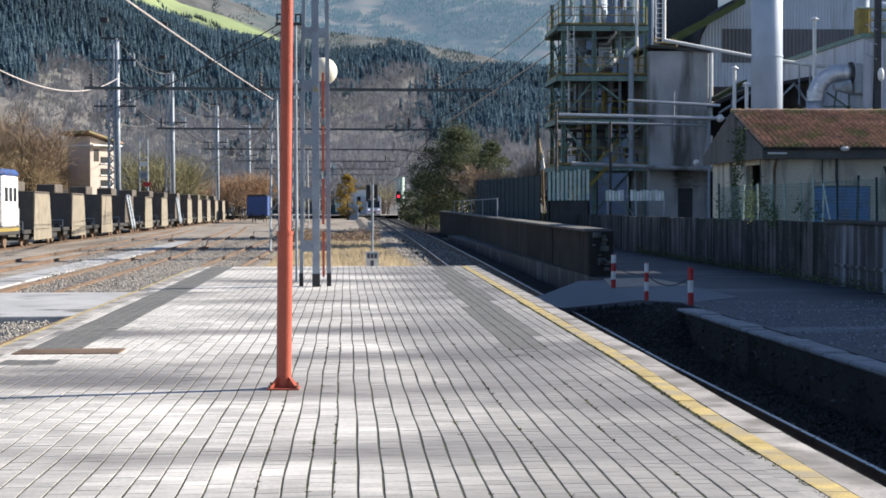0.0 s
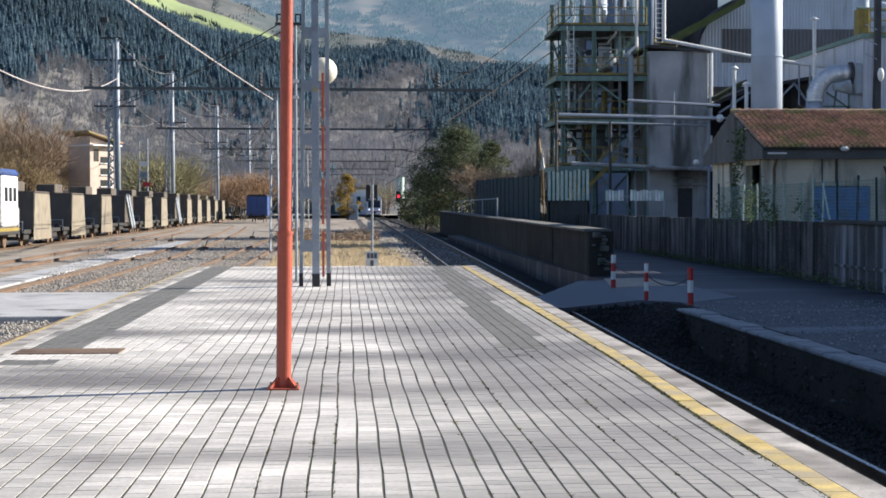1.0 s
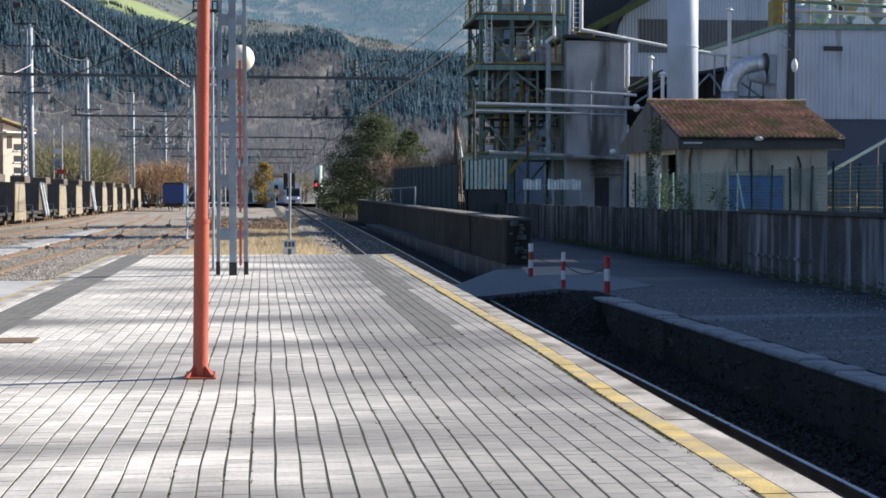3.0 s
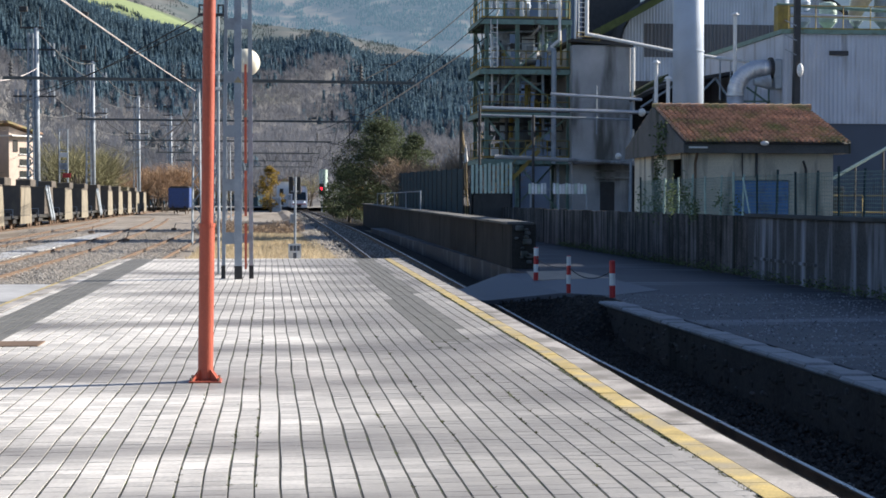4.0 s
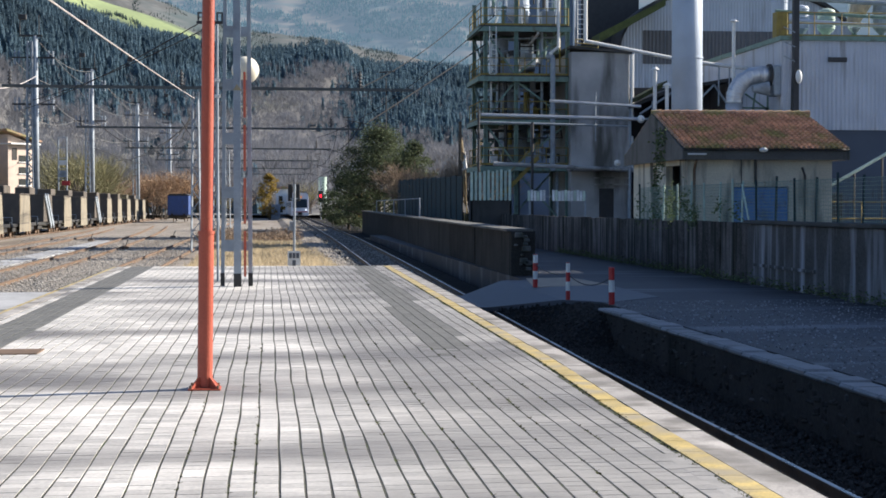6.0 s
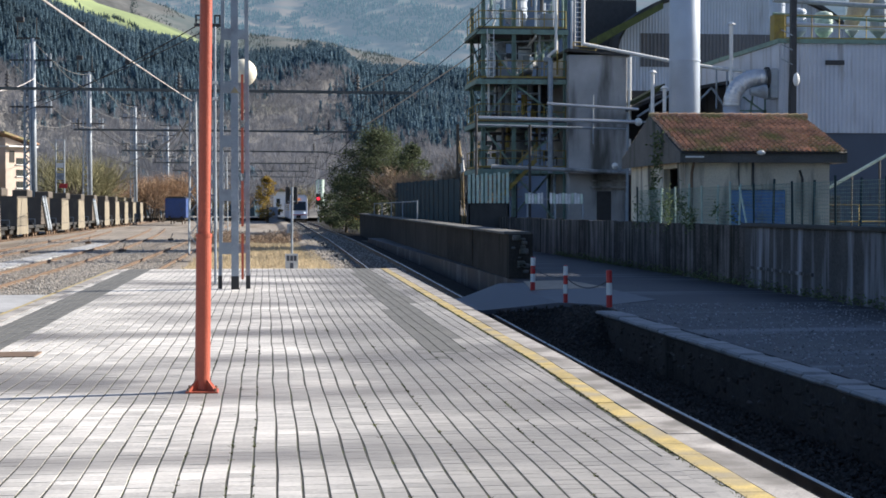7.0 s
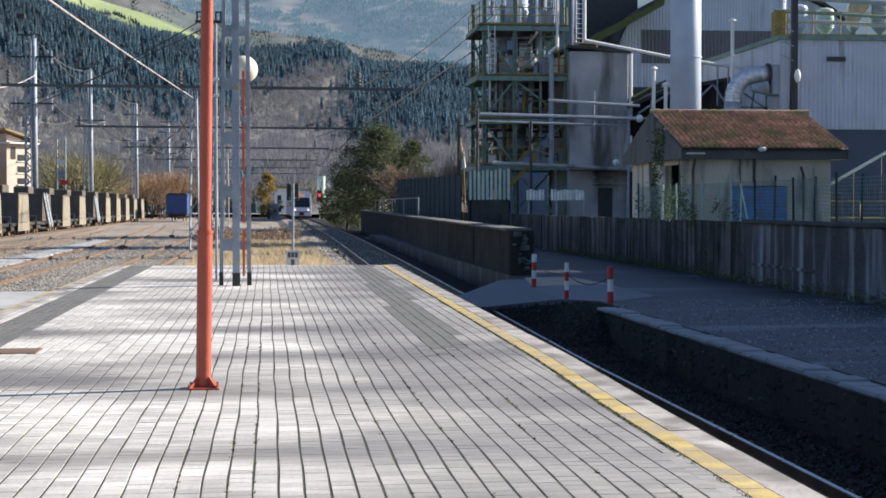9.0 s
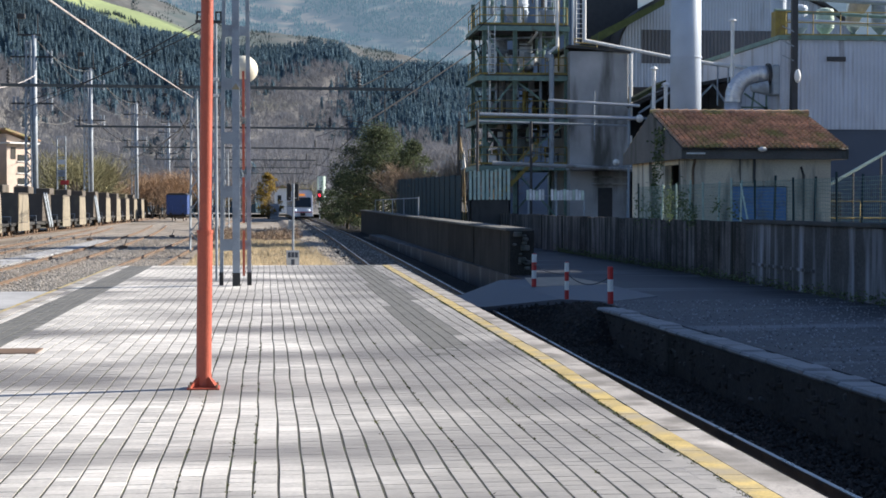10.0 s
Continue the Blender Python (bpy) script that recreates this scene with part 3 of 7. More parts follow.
def build_ballast():
    def shoulder():
        y = 37 * (7 ** random.random())
        u = random.random()
        x = track_main(y) - 1.25 + u * 2.3 if random.random() < 0.6 else max(2.35 if y > 46 else 3.7, track_main(y) - 1.2 - abs(random.gauss(0, 0.9)))
        return (x, y, rail_level(y) - (0.18 if x > 3.4 else 0.1) + random.uniform(0, 0.04))
    stones("ballast_stones", "grey broken ballast stones along the main track", 6000, lambda: shoulder(), size=(0.03, 0.07))

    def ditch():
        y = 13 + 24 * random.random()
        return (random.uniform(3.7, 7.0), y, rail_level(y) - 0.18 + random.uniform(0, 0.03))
    stones("ballast_stones", "ballast stones of the track trench, its shade in their colour", 16000, lambda: ditch(), mat=SHADED_STONE, size=(0.025, 0.055))

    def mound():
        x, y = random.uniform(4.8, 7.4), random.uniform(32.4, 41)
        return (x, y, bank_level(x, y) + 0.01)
    stones("ballast_stones", "gravel on the slope at the low wall's end, shade in its colour", 3500, lambda: mound(), mat=SHADED_STONE, size=(0.03, 0.07))

    def road_grit():
        y = 14 * (2.6 ** random.random())
        return (random.uniform(7.5, 12.9), y, -0.515)
    stones("road_grit", "loose grit and small stones on the worn asphalt", 4500, lambda: road_grit(), mat=GRIT, size=(0.012, 0.035))

    def yard():
        y = 30 * (4.5 ** random.random())
        return (random.uniform(-4.3 - 0.11 * y, -3.9), y, -0.865 + random.uniform(0, 0.04))
    stones("ballast_stones", "grey and brown ballast stones of the yard", 22000, lambda: yard(), size=(0.02, 0.05))


build_ground()
build_platform()
build_tracks()
build_ballast()


# ---- on the platform ----
def build_red_post():
    m = pose(-0.57, 14.85, 0, 0, 0.75, 0)
    post = tagged(empty("canopy_post", m), "slim red painted steel post with a flanged foot on the tiles", "post")
    part("sleeve", rod(bmesh.new(), (0, 0, 0.02), (0, 0, 1.42), 0.068, n=24), RED, post, smooth=False)
    bm = rod(bmesh.new(), (0, 0, 1.40), (0, 0, 6.2), 0.055, n=24)
    part("shaft", bm, RED, post)
    bm = rod(bmesh.new(), (0, 0, 1.395), (0, 0, 1.425), 0.074, n=24)
    part("collar", rod(bmesh.new(), (0, 0, 2.95), (0, 0, 2.97), 0.058, n=24), RED, post)
    part("collar", bm, RED, post)
    bm = box(bmesh.new(), -0.145, 0.145, -0.145, 0.145, 0.0, 0.016, bevel=0.004)
    part("base_plate", bm, RED, post)
    for k in range(4):
        e = Euler((0, 0, radians(45 + 90 * k))).to_matrix()
        bm = prism(bmesh.new(), [(0.05, 0.014), (0.16, 0.014), (0.16, 0.03), (0.062, 0.12), (0.05, 0.12)], "y", -0.006, 0.006)
        for v in bm.verts:
            v.co = e @ v.co
        part("gusset", bm, RED, post)
    for sx in (-1, 1):
        for sy in (-1, 1):
            part("bolt", rod(bmesh.new(), (sx * 0.12, sy * 0.12, 0.01), (sx * 0.12, sy * 0.12, 0.045), 0.012, n=6), RUST, post)


def build_portal_mast():
    """The catenary mast of paired channels at the platform's far end."""
    mast = tagged(empty("catenary_mast", pose(-0.62, 33.6, 0)), "grey galvanised catenary mast of paired channels with batten plates", "mast")
    top = 9.5
    def channel(x, y, w, d, open_dir, lean=0.0):
        t, xa, xb, ya, yb = 0.012, x - w / 2, x + w / 2, y - d / 2, y + d / 2
        bm = prism(bmesh.new(), [(xa, ya), (xb, ya), (xb, yb), (xb - t, yb), (xb - t, ya + t), (xa + t, ya + t), (xa + t, yb), (xa, yb)], "z", 0, top)
        for v in bm.verts:
            v.co.x += lean * v.co.z
        leg = part("leg", bm, STEEL, mast)
        bm = new_box(x - w / 2 - 0.004, x + w / 2 + 0.004, y - d / 2 - 0.004, y + d / 2 + 0.004, 0, 0.27)
        part("painted_foot", bm, BLACK, leg, "black painted foot")
    channel(0.0, 0.0, 0.15, 0.10, 1)
    channel(-0.31, 0.30, 0.075, 0.10, 1, 0.012)
    channel(0.26, 0.28, 0.085, 0.10, -1, -0.004)
    for z in (0.83, 1.92, 3.02, 4.12, 5.2, 6.3, 7.4):
        lean = 0.012 * z
        bm = new_box(-0.34 + lean, -0.07, 0.20, 0.215, z - 0.12, z + 0.12)
        part("batten", bm, STEEL, mast)
        bm = new_box(0.07, 0.24, 0.20, 0.215, z - 0.1, z + 0.1)
        part("batten", bm, STEEL, mast)
    # red and pale striped strip between the channels
    z = 0.20
    for i in range(4):
        part("red_stripe", new_box(0.125, 0.175, 0.10, 0.14, z, z + 0.93), RED, mast, "red painted stripe")
        z += 1.082
    bm = bmesh.new()
    v = [bm.verts.new(p) for p in ((-0.085, -0.057, 3.99), (0.085, -0.057, 3.99), (0, -0.057, 4.12))]
    w = [bm.verts.new(p) for p in ((-0.085, -0.066, 3.99), (0.085, -0.066, 3.99), (0, -0.066, 4.12))]
    bm.faces.new(v), bm.faces.new(w)
    for i in range(3):
        bm.faces.new((v[i], v[(i + 1) % 3], w[(i + 1) % 3], w[i]))
    part("warning_triangle", bm, YELLOW, mast, "small yellow warning triangle")
    arm = part("wire_bracket", new_box(-0.82, -0.25, 0.26, 0.31, 5.36, 5.42), DARK_STEEL, mast, "dark bracket with wire insulators")
    for x in (-0.80, -0.42):
        bm = box(bmesh.new(), x, x + 0.035, 0.26, 0.31, 5.43, 5.60)
        box(bm, x + 0.035, x + 0.10, 0.26, 0.31, 5.57, 5.60)
        box(bm, x + 0.10, x + 0.135, 0.26, 0.31, 5.43, 5.60)
        part("insulator_frame", bm, DARK_STEEL, arm)
    # opal lamp globe on a bracket behind the mast
    bm = bmesh.new()
    bmesh.ops.create_uvsphere(bm, u_segments=32, v_segments=18, radius=0.285, matrix=Matrix.Translation((0.16, 0.72, 4.46)))
    globe = part("lamp_globe", bm, material("opal_globe", (0.80, 0.74, 0.60), 0.35, vary=0.05, bump=0), mast, "round opal lamp globe", smooth=True)
    part("globe_neck", rod(bmesh.new(), (0.16, 0.72, 4.10), (0.16, 0.72, 4.2), 0.09, n=14), STEEL, globe)
    part("bracket", new_box(0.1, 0.22, 0.3, 0.78, 4.06, 4.11), STEEL, globe)
    # thin lamp pole beside it
    pole = tagged(empty("cable_pole", pose(-1.09, 36.0, 0)), "thin grey steel pole with a small bracket", "pole")
    part("shaft", rod(bmesh.new(), (0, 0, 0), (0, 0, 5.6), 0.03, n=10), STEEL, pole)
    for z in (4.0, 4.35):
        part("bracket", new_box(-0.06, 0.06, -0.05, 0.05, z, z + 0.06), WHITE, pole)


material_bar = material("faded_black_paint", (0.10, 0.12, 0.15), 0.7)
WHITE_BOARD = material("weathered_white_board", (0.70, 0.74, 0.75), 0.8, vary=0.25, per=0.2)


def build_signal():
    """The two-aspect signal past the end of the platform, seen from behind, with a small number board."""
    sg = tagged(empty("railway_signal", pose(1.03, 66, -0.87) @ Matrix.Scale(0.95, 4)), "pale signal post with two black signal heads", "railway signal")
    part("post", rod(bmesh.new(), (0, -0.12, 0), (0.03, -0.12, 3.55), 0.05, n=12), STEEL, sg)
    for dx in (-0.155, 0.175):
        bm = box(bmesh.new(), dx - 0.095, dx + 0.095, -0.06, 0.14, 2.84, 3.56, bevel=0.03)
        hd = part("signal_head", bm, BLACK, sg)
        for z in (3.36, 3.05):
            part("hood", rod(bmesh.new(), (dx, 0.14, z), (dx, 0.30, z), 0.08, n=14), BLACK, hd)
        part("head_bracket", new_box(min(0, dx), max(0, dx), -0.09, -0.061, 2.92, 2.97), STEEL, hd)
    bm = prism(bmesh.new(), [(-0.27, 0.74), (-0.27, 0.16), (-0.12, 0.0), (0.12, 0.0), (0.27, 0.16), (0.27, 0.74)], "y", -0.205, -0.175)
    bd = part("number_board", bm, WHITE_BOARD, sg, "white shield shaped board with dark bars")
    for x0, x1, z0, z1 in ((-0.21, -0.09, 0.44, 0.66), (-0.06, 0.06, 0.44, 0.66), (0.09, 0.21, 0.44, 0.66), (-0.07, 0.07, 0.10, 0.36)):
        part("bar", new_box(x0, x1, -0.215, -0.207, z0, z1), material_bar, bd)
    part("cabinet", box(bmesh.new(), -0.19, -0.02, -0.1, 0.1, 1.6, 2.0, bevel=0.03), STEEL, sg)
    sg = tagged(empty("railway_signal", pose(9.6, 300, -0.9)), "tall signal with a lit red lamp on a pale mast", "railway signal")
    part("post", rod(bmesh.new(), (0, 0, 0), (0, 0, 7.6), 0.09, n=10), STEEL, sg)
    bm = box(bmesh.new(), -0.45, 0.45, -0.1, 0.15, 3.2, 5.3, bevel=0.1)
    hd = part("signal_head", bm, BLACK, sg)
    part("lamp", rod(bmesh.new(), (0, -0.24, 4.3), (0, -0.1, 4.3), 0.27, n=18), RED_LIGHT, hd, "lit red lamp")
    part("pale_cabinet", rod(bmesh.new(), (0.35, 0.8, 3.0), (0.35, 0.8, 7.8), 0.75, n=16), PALE_GREEN, sg, "pale green round housing")


# ---- catenary ----
def lattice_mast(name, x, y, h, w, mat, label, t=0.07):
    ms = tagged(empty(name, pose(x, y, -0.95)), label, "mast", group="catenary masts")
    d = w
    for sx in (-1, 1):
        for sy in (-1, 1):
            part("leg", bar(bmesh.new(), (sx * w / 2, sy * d / 2, 0), (sx * w / 2 * 0.55, sy * d / 2 * 0.55, h), t), mat, ms)
    n = int(h / 0.55)
    for i in range(n):
        a, b = h * i / n, h * (i + 1) / n
        ka, kb = 1 - 0.45 * i / n, 1 - 0.45 * (i + 1) / n
        s = 1 if i % 2 else -1
        bm = bmesh.new()
        for sy in (-1, 1):
            bar(bm, (s * w / 2 * ka, sy * d / 2 * ka, a), (-s * w / 2 * kb, sy * d / 2 * kb, b), t * 0.6)
        for sx in (-1, 1):
            bar(bm, (sx * w / 2 * ka, s * d / 2 * ka, a), (sx * w / 2 * kb, -s * d / 2 * kb, b), t * 0.6)
        part("lacing", bm, mat, ms)
    return ms


def insulator(x, y, z, h=0.5):
    prof = [(0.04, z)]
    for i in range(4):
        prof += [(0.04, z + h * (0.10 + 0.2 * i)), (0.14, z + h * (0.13 + 0.2 * i)), (0.08, z + h * (0.25 + 0.2 * i)), (0.04, z + h * (0.26 + 0.2 * i))]
    return lathe(prof + [(0.04, z + h)], x, y, 8)


BEAM = material("grey_green_beam", (0.085, 0.095, 0.095), 0.7, vary=0.25)


def build_catenary():
    spans = [(89, -14.0, 7.9, -11.9, 11.4, -3.85), (135, -15.4, 7.8, -14.1, 13.2, -4.2), (183, -15.6, 7.0, -14.3, 13.4, -4.4), (231, -15.6, 7.0, -14.5, 13.4, -4.4), (279, -15.6, 7.2, -14.5, 13.4, -4.2), (330, -15.6, 7.4, -14.5, 13.4, -4.0)]
    for i, (y, xa, xb, xm, top, x2) in enumerate(spans):
        m2 = lattice_mast("catenary_mast", x2, y, 8.7, 0.5, STEEL, "slender grey lattice mast carrying the cross beam")
        # the cross beam
        zb = 7.98
        bm = bar(bmesh.new(), (xa, y, zb + 0.03), (xb, y, zb - 0.06), 0.16, 0.16)
        beam = tagged(part("cross_beam", bm, BEAM), "thin dark steel beam spanning the tracks", "beam", group="catenary beams")
        for x in (4.6 + 0.0042 * y, -4.6, xa + 0.4):
            part("insulator", insulator(x, y, zb + 0.05, 0.9), DARK_STEEL, beam)
        # hanging drop arm over the main track
        bm = bmesh.new()
        x = track_main(y) + 1.3
        rod(bm, (x - 0.9, y, zb), (x - 1.3, y, zb - 2.1), 0.02, n=5)
        rod(bm, (x, y, zb + 0.6), (x, y, zb - 2.2), 0.03, n=6)
        rod(bm, (x, y, zb - 2.1), (x - 2.2, y, zb - 1.7), 0.025, n=6)
        rod(bm, (x - 0.4, y, zb + 0.9), (x + 0.5, y, zb + 0.95), 0.03, n=6)
        part("registration_arm", bm, DARK_STEEL, beam)
    for i, s in enumerate(spans[:-1]):
        ya, yb = s[0], spans[i + 1][0]
        for dx, zc, sag, r in ((0, 4.7, 0.02, 0.022), (0, 6.2, 0.5, 0.022)):
            for f in (track_main, lambda y: -4.6, lambda y: -9.2):
                cable([(f(ya) + dx, ya, zc), (f(yb) + dx, yb, zc)], r, "overhead_wire", "thin dark overhead contact wire", WIRE, sag)


def build_yard_masts():
    """Tall masts beyond the wagons: a round shaft with a laced ladder side, crossarms and floodlights."""
    row = [(-22.3, 162, 20.0), (-22.3, 213, 21.0), (-22.3, 287, 21.3), (-20.5, 350, 21)]
    for x, y, top in row:
        ms = lattice_mast("yard_mast", x - 0.55, y, top - 1.5, 0.7, STEEL, "tall grey yard mast with ladder, crossarms and floodlights", 0.12)
        part("shaft", rod(bmesh.new(), (0.55, 0, 0), (0.55, 0, top - 1.0), 0.34, 0.22, n=20), STEEL, ms, smooth=True)
        for z in (top - 3.1, top - 7.6):
            arm = part("crossarm", bar(bmesh.new(), (-1.7, 0, z), (2.4, 0, z), 0.16), DARK_STEEL, ms)
            for dx in (-1.4, -1.0, 1.8, 2.2):
                part("insulator", insulator(dx, 0, z, 0.7), STEEL, arm)
                part("insulator", insulator(dx, 0, z - 0.7, 0.7), STEEL, arm)
        head = part("head_frame", box(bmesh.new(), -1.0, 1.2, -0.12, 0.12, top - 1.08, top - 0.9), DARK_STEEL, ms)
        part("head_bar", rod(bmesh.new(), (-0.9, 0, top - 1.0), (-0.9, 0, top + 1.0), 0.06, n=6), DARK_STEEL, head)
        part("head_bar", rod(bmesh.new(), (0.9, 0, top - 1.0), (0.9, 0, top + 1.0), 0.06, n=6), DARK_STEEL, head)
        part("floodlight", box(bmesh.new(), -1.05, -0.25, -0.25, 0.25, top + 0.55, top + 1.05, bevel=0.05), DARK_STEEL, head)
        part("floodlight", box(bmesh.new(), 0.55, 1.2, -0.25, 0.25, top + 0.6, top + 1.15, bevel=0.05, m=pose(0.5, 0, 0.2, 0, 12, 0) @ pose(-0.5, 0, -0.2)), DARK_STEEL, head)
    for a, b in zip(row, row[1:]):
        for dz, dx in ((-3.1, 2.4), (-3.1, -1.7), (-7.6, 2.4), (-7.6, -1.7), (-1.2, 0.6)):
            cable([(a[0] - 0.55 + dx, a[1], a[2] + dz - 1.0), (b[0] - 0.55 + dx, b[1], b[2] + dz - 1.0)], 0.03, "feeder_cable", "thin grey feeder cable between yard masts", WIRE_GREY, 1.1)
    for dx in (-4.0, -2.0, 0.5, 2.5):
        cable([(-4.0, 89, 6.6 + dx * 0.1), (-13 + dx, 183, 7.5 + dx * 0.2)], 0.028, "feeder_cable", "thin pale cable above the yard", WIRE_GREY, 0.8)


def build_near_wires():
    cable([(-4.55, 33, 5.9), (-3.9, 89, 7.4)], 0.022, "feeder_cable", "pale grey hanging cable above the yard", WIRE_PALE, 0.05, n=20)
    cable([(-19.2, 85, 9.5), (-22.2, 162, 14.2)], 0.04, "feeder_cable", "pale grey hanging cable above the yard", WIRE_PALE, 1.6, n=20)
    cable([(5.44, 89, 6.19), (13.30, 100, 11.56)], 0.04, "stay_cable", "dark stay cable running up to the works", WIRE, 0.05)
    cable([(5.00, 89, 8.02), (13.35, 100, 14.45)], 0.028, "stay_cable", "thin dark cable running up to the works", WIRE, 0.5)
    for dx in (0.0, 0.35):
        cable([(-1.38 + dx, 33.9, 5.38), (-9 + dx, 62, 5.2 + dx)], 0.012, "feeder_cable", "thin dark cable from the mast to the yard", WIRE, 0.15)
    cable([(4.0, 135, 7.2), (10.4, 75, 10.4)], 0.02, "overhead_wire", "thin dark overhead wire", WIRE, 0.8)


build_red_post()
build_portal_mast()
build_signal()
build_catenary()
build_yard_masts()
build_near_wires()


# ---- walls and road furniture ----
def build_low_wall():
    wl = tagged(empty("low_wall"), "low masonry retaining wall, shade in its tone, with a pale stone coping", "wall", kind="structure")
    bm = bmesh.new()
    box(bm, 7.02, 7.42, -10, 34.2, -1.7, -0.60)
    prism(bm, [(34.2, -1.7), (36.3, -1.7), (36.3, -0.95), (35.4, -0.70), (34.2, -0.58)], "x", 7.04, 7.42)
    part("masonry", bm, SHADED_WALL, wl)
    y = -10.0
    while y < 34:
        ln = random.uniform(0.45, 1.0)
        dz = random.uniform(-0.018, 0.018)
        part("coping_stone", box(bmesh.new(), 6.97 + random.uniform(-0.015, 0.015), 7.40 + random.uniform(-0.015, 0.015), y + 0.004, min(y + ln, 34.3) - 0.004, -0.60, -0.51 + dz, bevel=0.03), CAP, wl)
        y += ln
    # rough stones on the track side face
    for i in range(230):
        y, z = 14 + 20 * random.random(), random.uniform(-1.25, -0.68)
        w, h = random.uniform(0.10, 0.32), random.uniform(0.05, 0.12)
        m = Matrix.Translation((7.02, y, z)) @ Euler((random.uniform(-0.2, 0.2), 0, 0)).to_matrix().to_4x4()
        part("wall_stone", box(bmesh.new(), -random.uniform(0.005, 0.03), 0.03, -w / 2, w / 2, -h / 2, h / 2, bevel=min(0.03, h * 0.4), m=m), SHADED_WALL if i % 9 else DARK_CONCRETE, wl)


def build_dock_wall():
    """The long loading wall beyond the crossing, in cast lengths with a thin cap."""
    wl = tagged(empty("dock_wall"), "long weathered concrete loading wall beside the track, shade in its tone", "wall", kind="structure")
    a, b = Vector((7.45, 50.0, 0)), Vector((9.15, 160.0, 0))
    n = 11
    d = (b - a) / n
    th = 0.75
    for i in range(n):
        p, q = a + d * i, a + d * (i + 1)
        gap = 0.0 if i != 1 else 0.25
        z0, z1 = 0.86 + 0.022 * i, 0.86 + 0.022 * (i + 1)
        bm = bmesh.new()
        v = [bm.verts.new(c) for c in ((p.x, p.y + gap, -1.2), (p.x + th, p.y + gap, -1.2), (q.x + th, q.y - 0.03, -1.2), (q.x, q.y - 0.03, -1.2),
                                       (p.x, p.y + gap, z0), (p.x + th, p.y + gap, z0), (q.x + th, q.y - 0.03, z1), (q.x, q.y - 0.03, z1))]
        for f in ((0, 1, 5, 4), (1, 2, 6, 5), (2, 3, 7, 6), (3, 0, 4, 7), (4, 5, 6, 7)):
            bm.faces.new([v[j] for j in f])
        bmesh.ops.recalc_face_normals(bm, faces=bm.faces)
        sec = part("wall_section", bm, SHADED_WALL, wl)
        bm = bar(bmesh.new(), (p.x + th / 2 - 0.1, p.y + gap, z0 + 0.03), (q.x + th / 2 - 0.1, q.y - 0.03, z1 + 0.03), th + 0.08, 0.07)
        part("cap", bm, GABLE, sec)
    # broken end with lighter rubble
    bm = bmesh.new()
    for i in range(14):
        x, z, w = 7.5 + random.uniform(0.05, 0.65), -0.4 + 1.15 * random.random(), random.uniform(0.05, 0.14)
        box(bm, x - w, x + w, 49.9, 50.0, z - w * 0.7, z + w * 0.6, bevel=0.03)
    part("broken_end", bm, GABLE, wl, "broken concrete end face")
    # thin rail on the wall's far part
    rl = tagged(empty("handrail"), "thin pale steel handrail on the dock wall", "handrail")
    for y in (92, 104, 116, 128, 140):
        x = 7.45 + (y - 50) * 0.01545 + 0.4
        part("post", rod(bmesh.new(), (x, y, 0.95), (x, y, 2.1), 0.035, n=8), STEEL, rl)
    part("rail", rod(bmesh.new(), (8.5, 92, 2.05), (9.24, 140, 2.05), 0.025, n=8), STEEL, rl)


def build_panel_wall():
    """The boundary wall of upright concrete slabs along the road, with posts."""
    wl = tagged(empty("boundary_wall"), "tall weathered boundary wall of upright concrete slabs along the road", "wall", kind="structure")
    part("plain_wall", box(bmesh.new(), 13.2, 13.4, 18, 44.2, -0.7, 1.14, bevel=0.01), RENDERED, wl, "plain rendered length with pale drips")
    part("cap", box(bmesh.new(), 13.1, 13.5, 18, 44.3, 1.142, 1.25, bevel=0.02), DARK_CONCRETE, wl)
    part("ledge", box(bmesh.new(), 13.15, 13.198, 38.5, 43.5, 0.0, 0.08), RENDERED, wl)
    y, i = 44.35, 0
    while y < 118:
        w = 1.48
        x = 13.2 + 0.006 * (y - 30)
        top = 1.16 + random.uniform(-0.03, 0.03)
        dx = random.uniform(-0.02, 0.02)
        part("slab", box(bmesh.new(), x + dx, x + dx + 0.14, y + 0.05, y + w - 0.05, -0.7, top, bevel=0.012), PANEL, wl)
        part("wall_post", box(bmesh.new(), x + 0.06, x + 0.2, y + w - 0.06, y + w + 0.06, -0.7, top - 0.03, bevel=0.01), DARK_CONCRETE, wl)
        y += w
        i += 1
    part("core", new_box(13.76, 13.9, 20, 118, -0.7, 1.1), DARK_CONCRETE, wl)
    # yard surface behind it
    tagged(part("works_yard", new_box(13.92, 90, 20, 200, -1.2, 0.25), ASPHALT), "dark yard surface of the works", "yard", kind="structure")


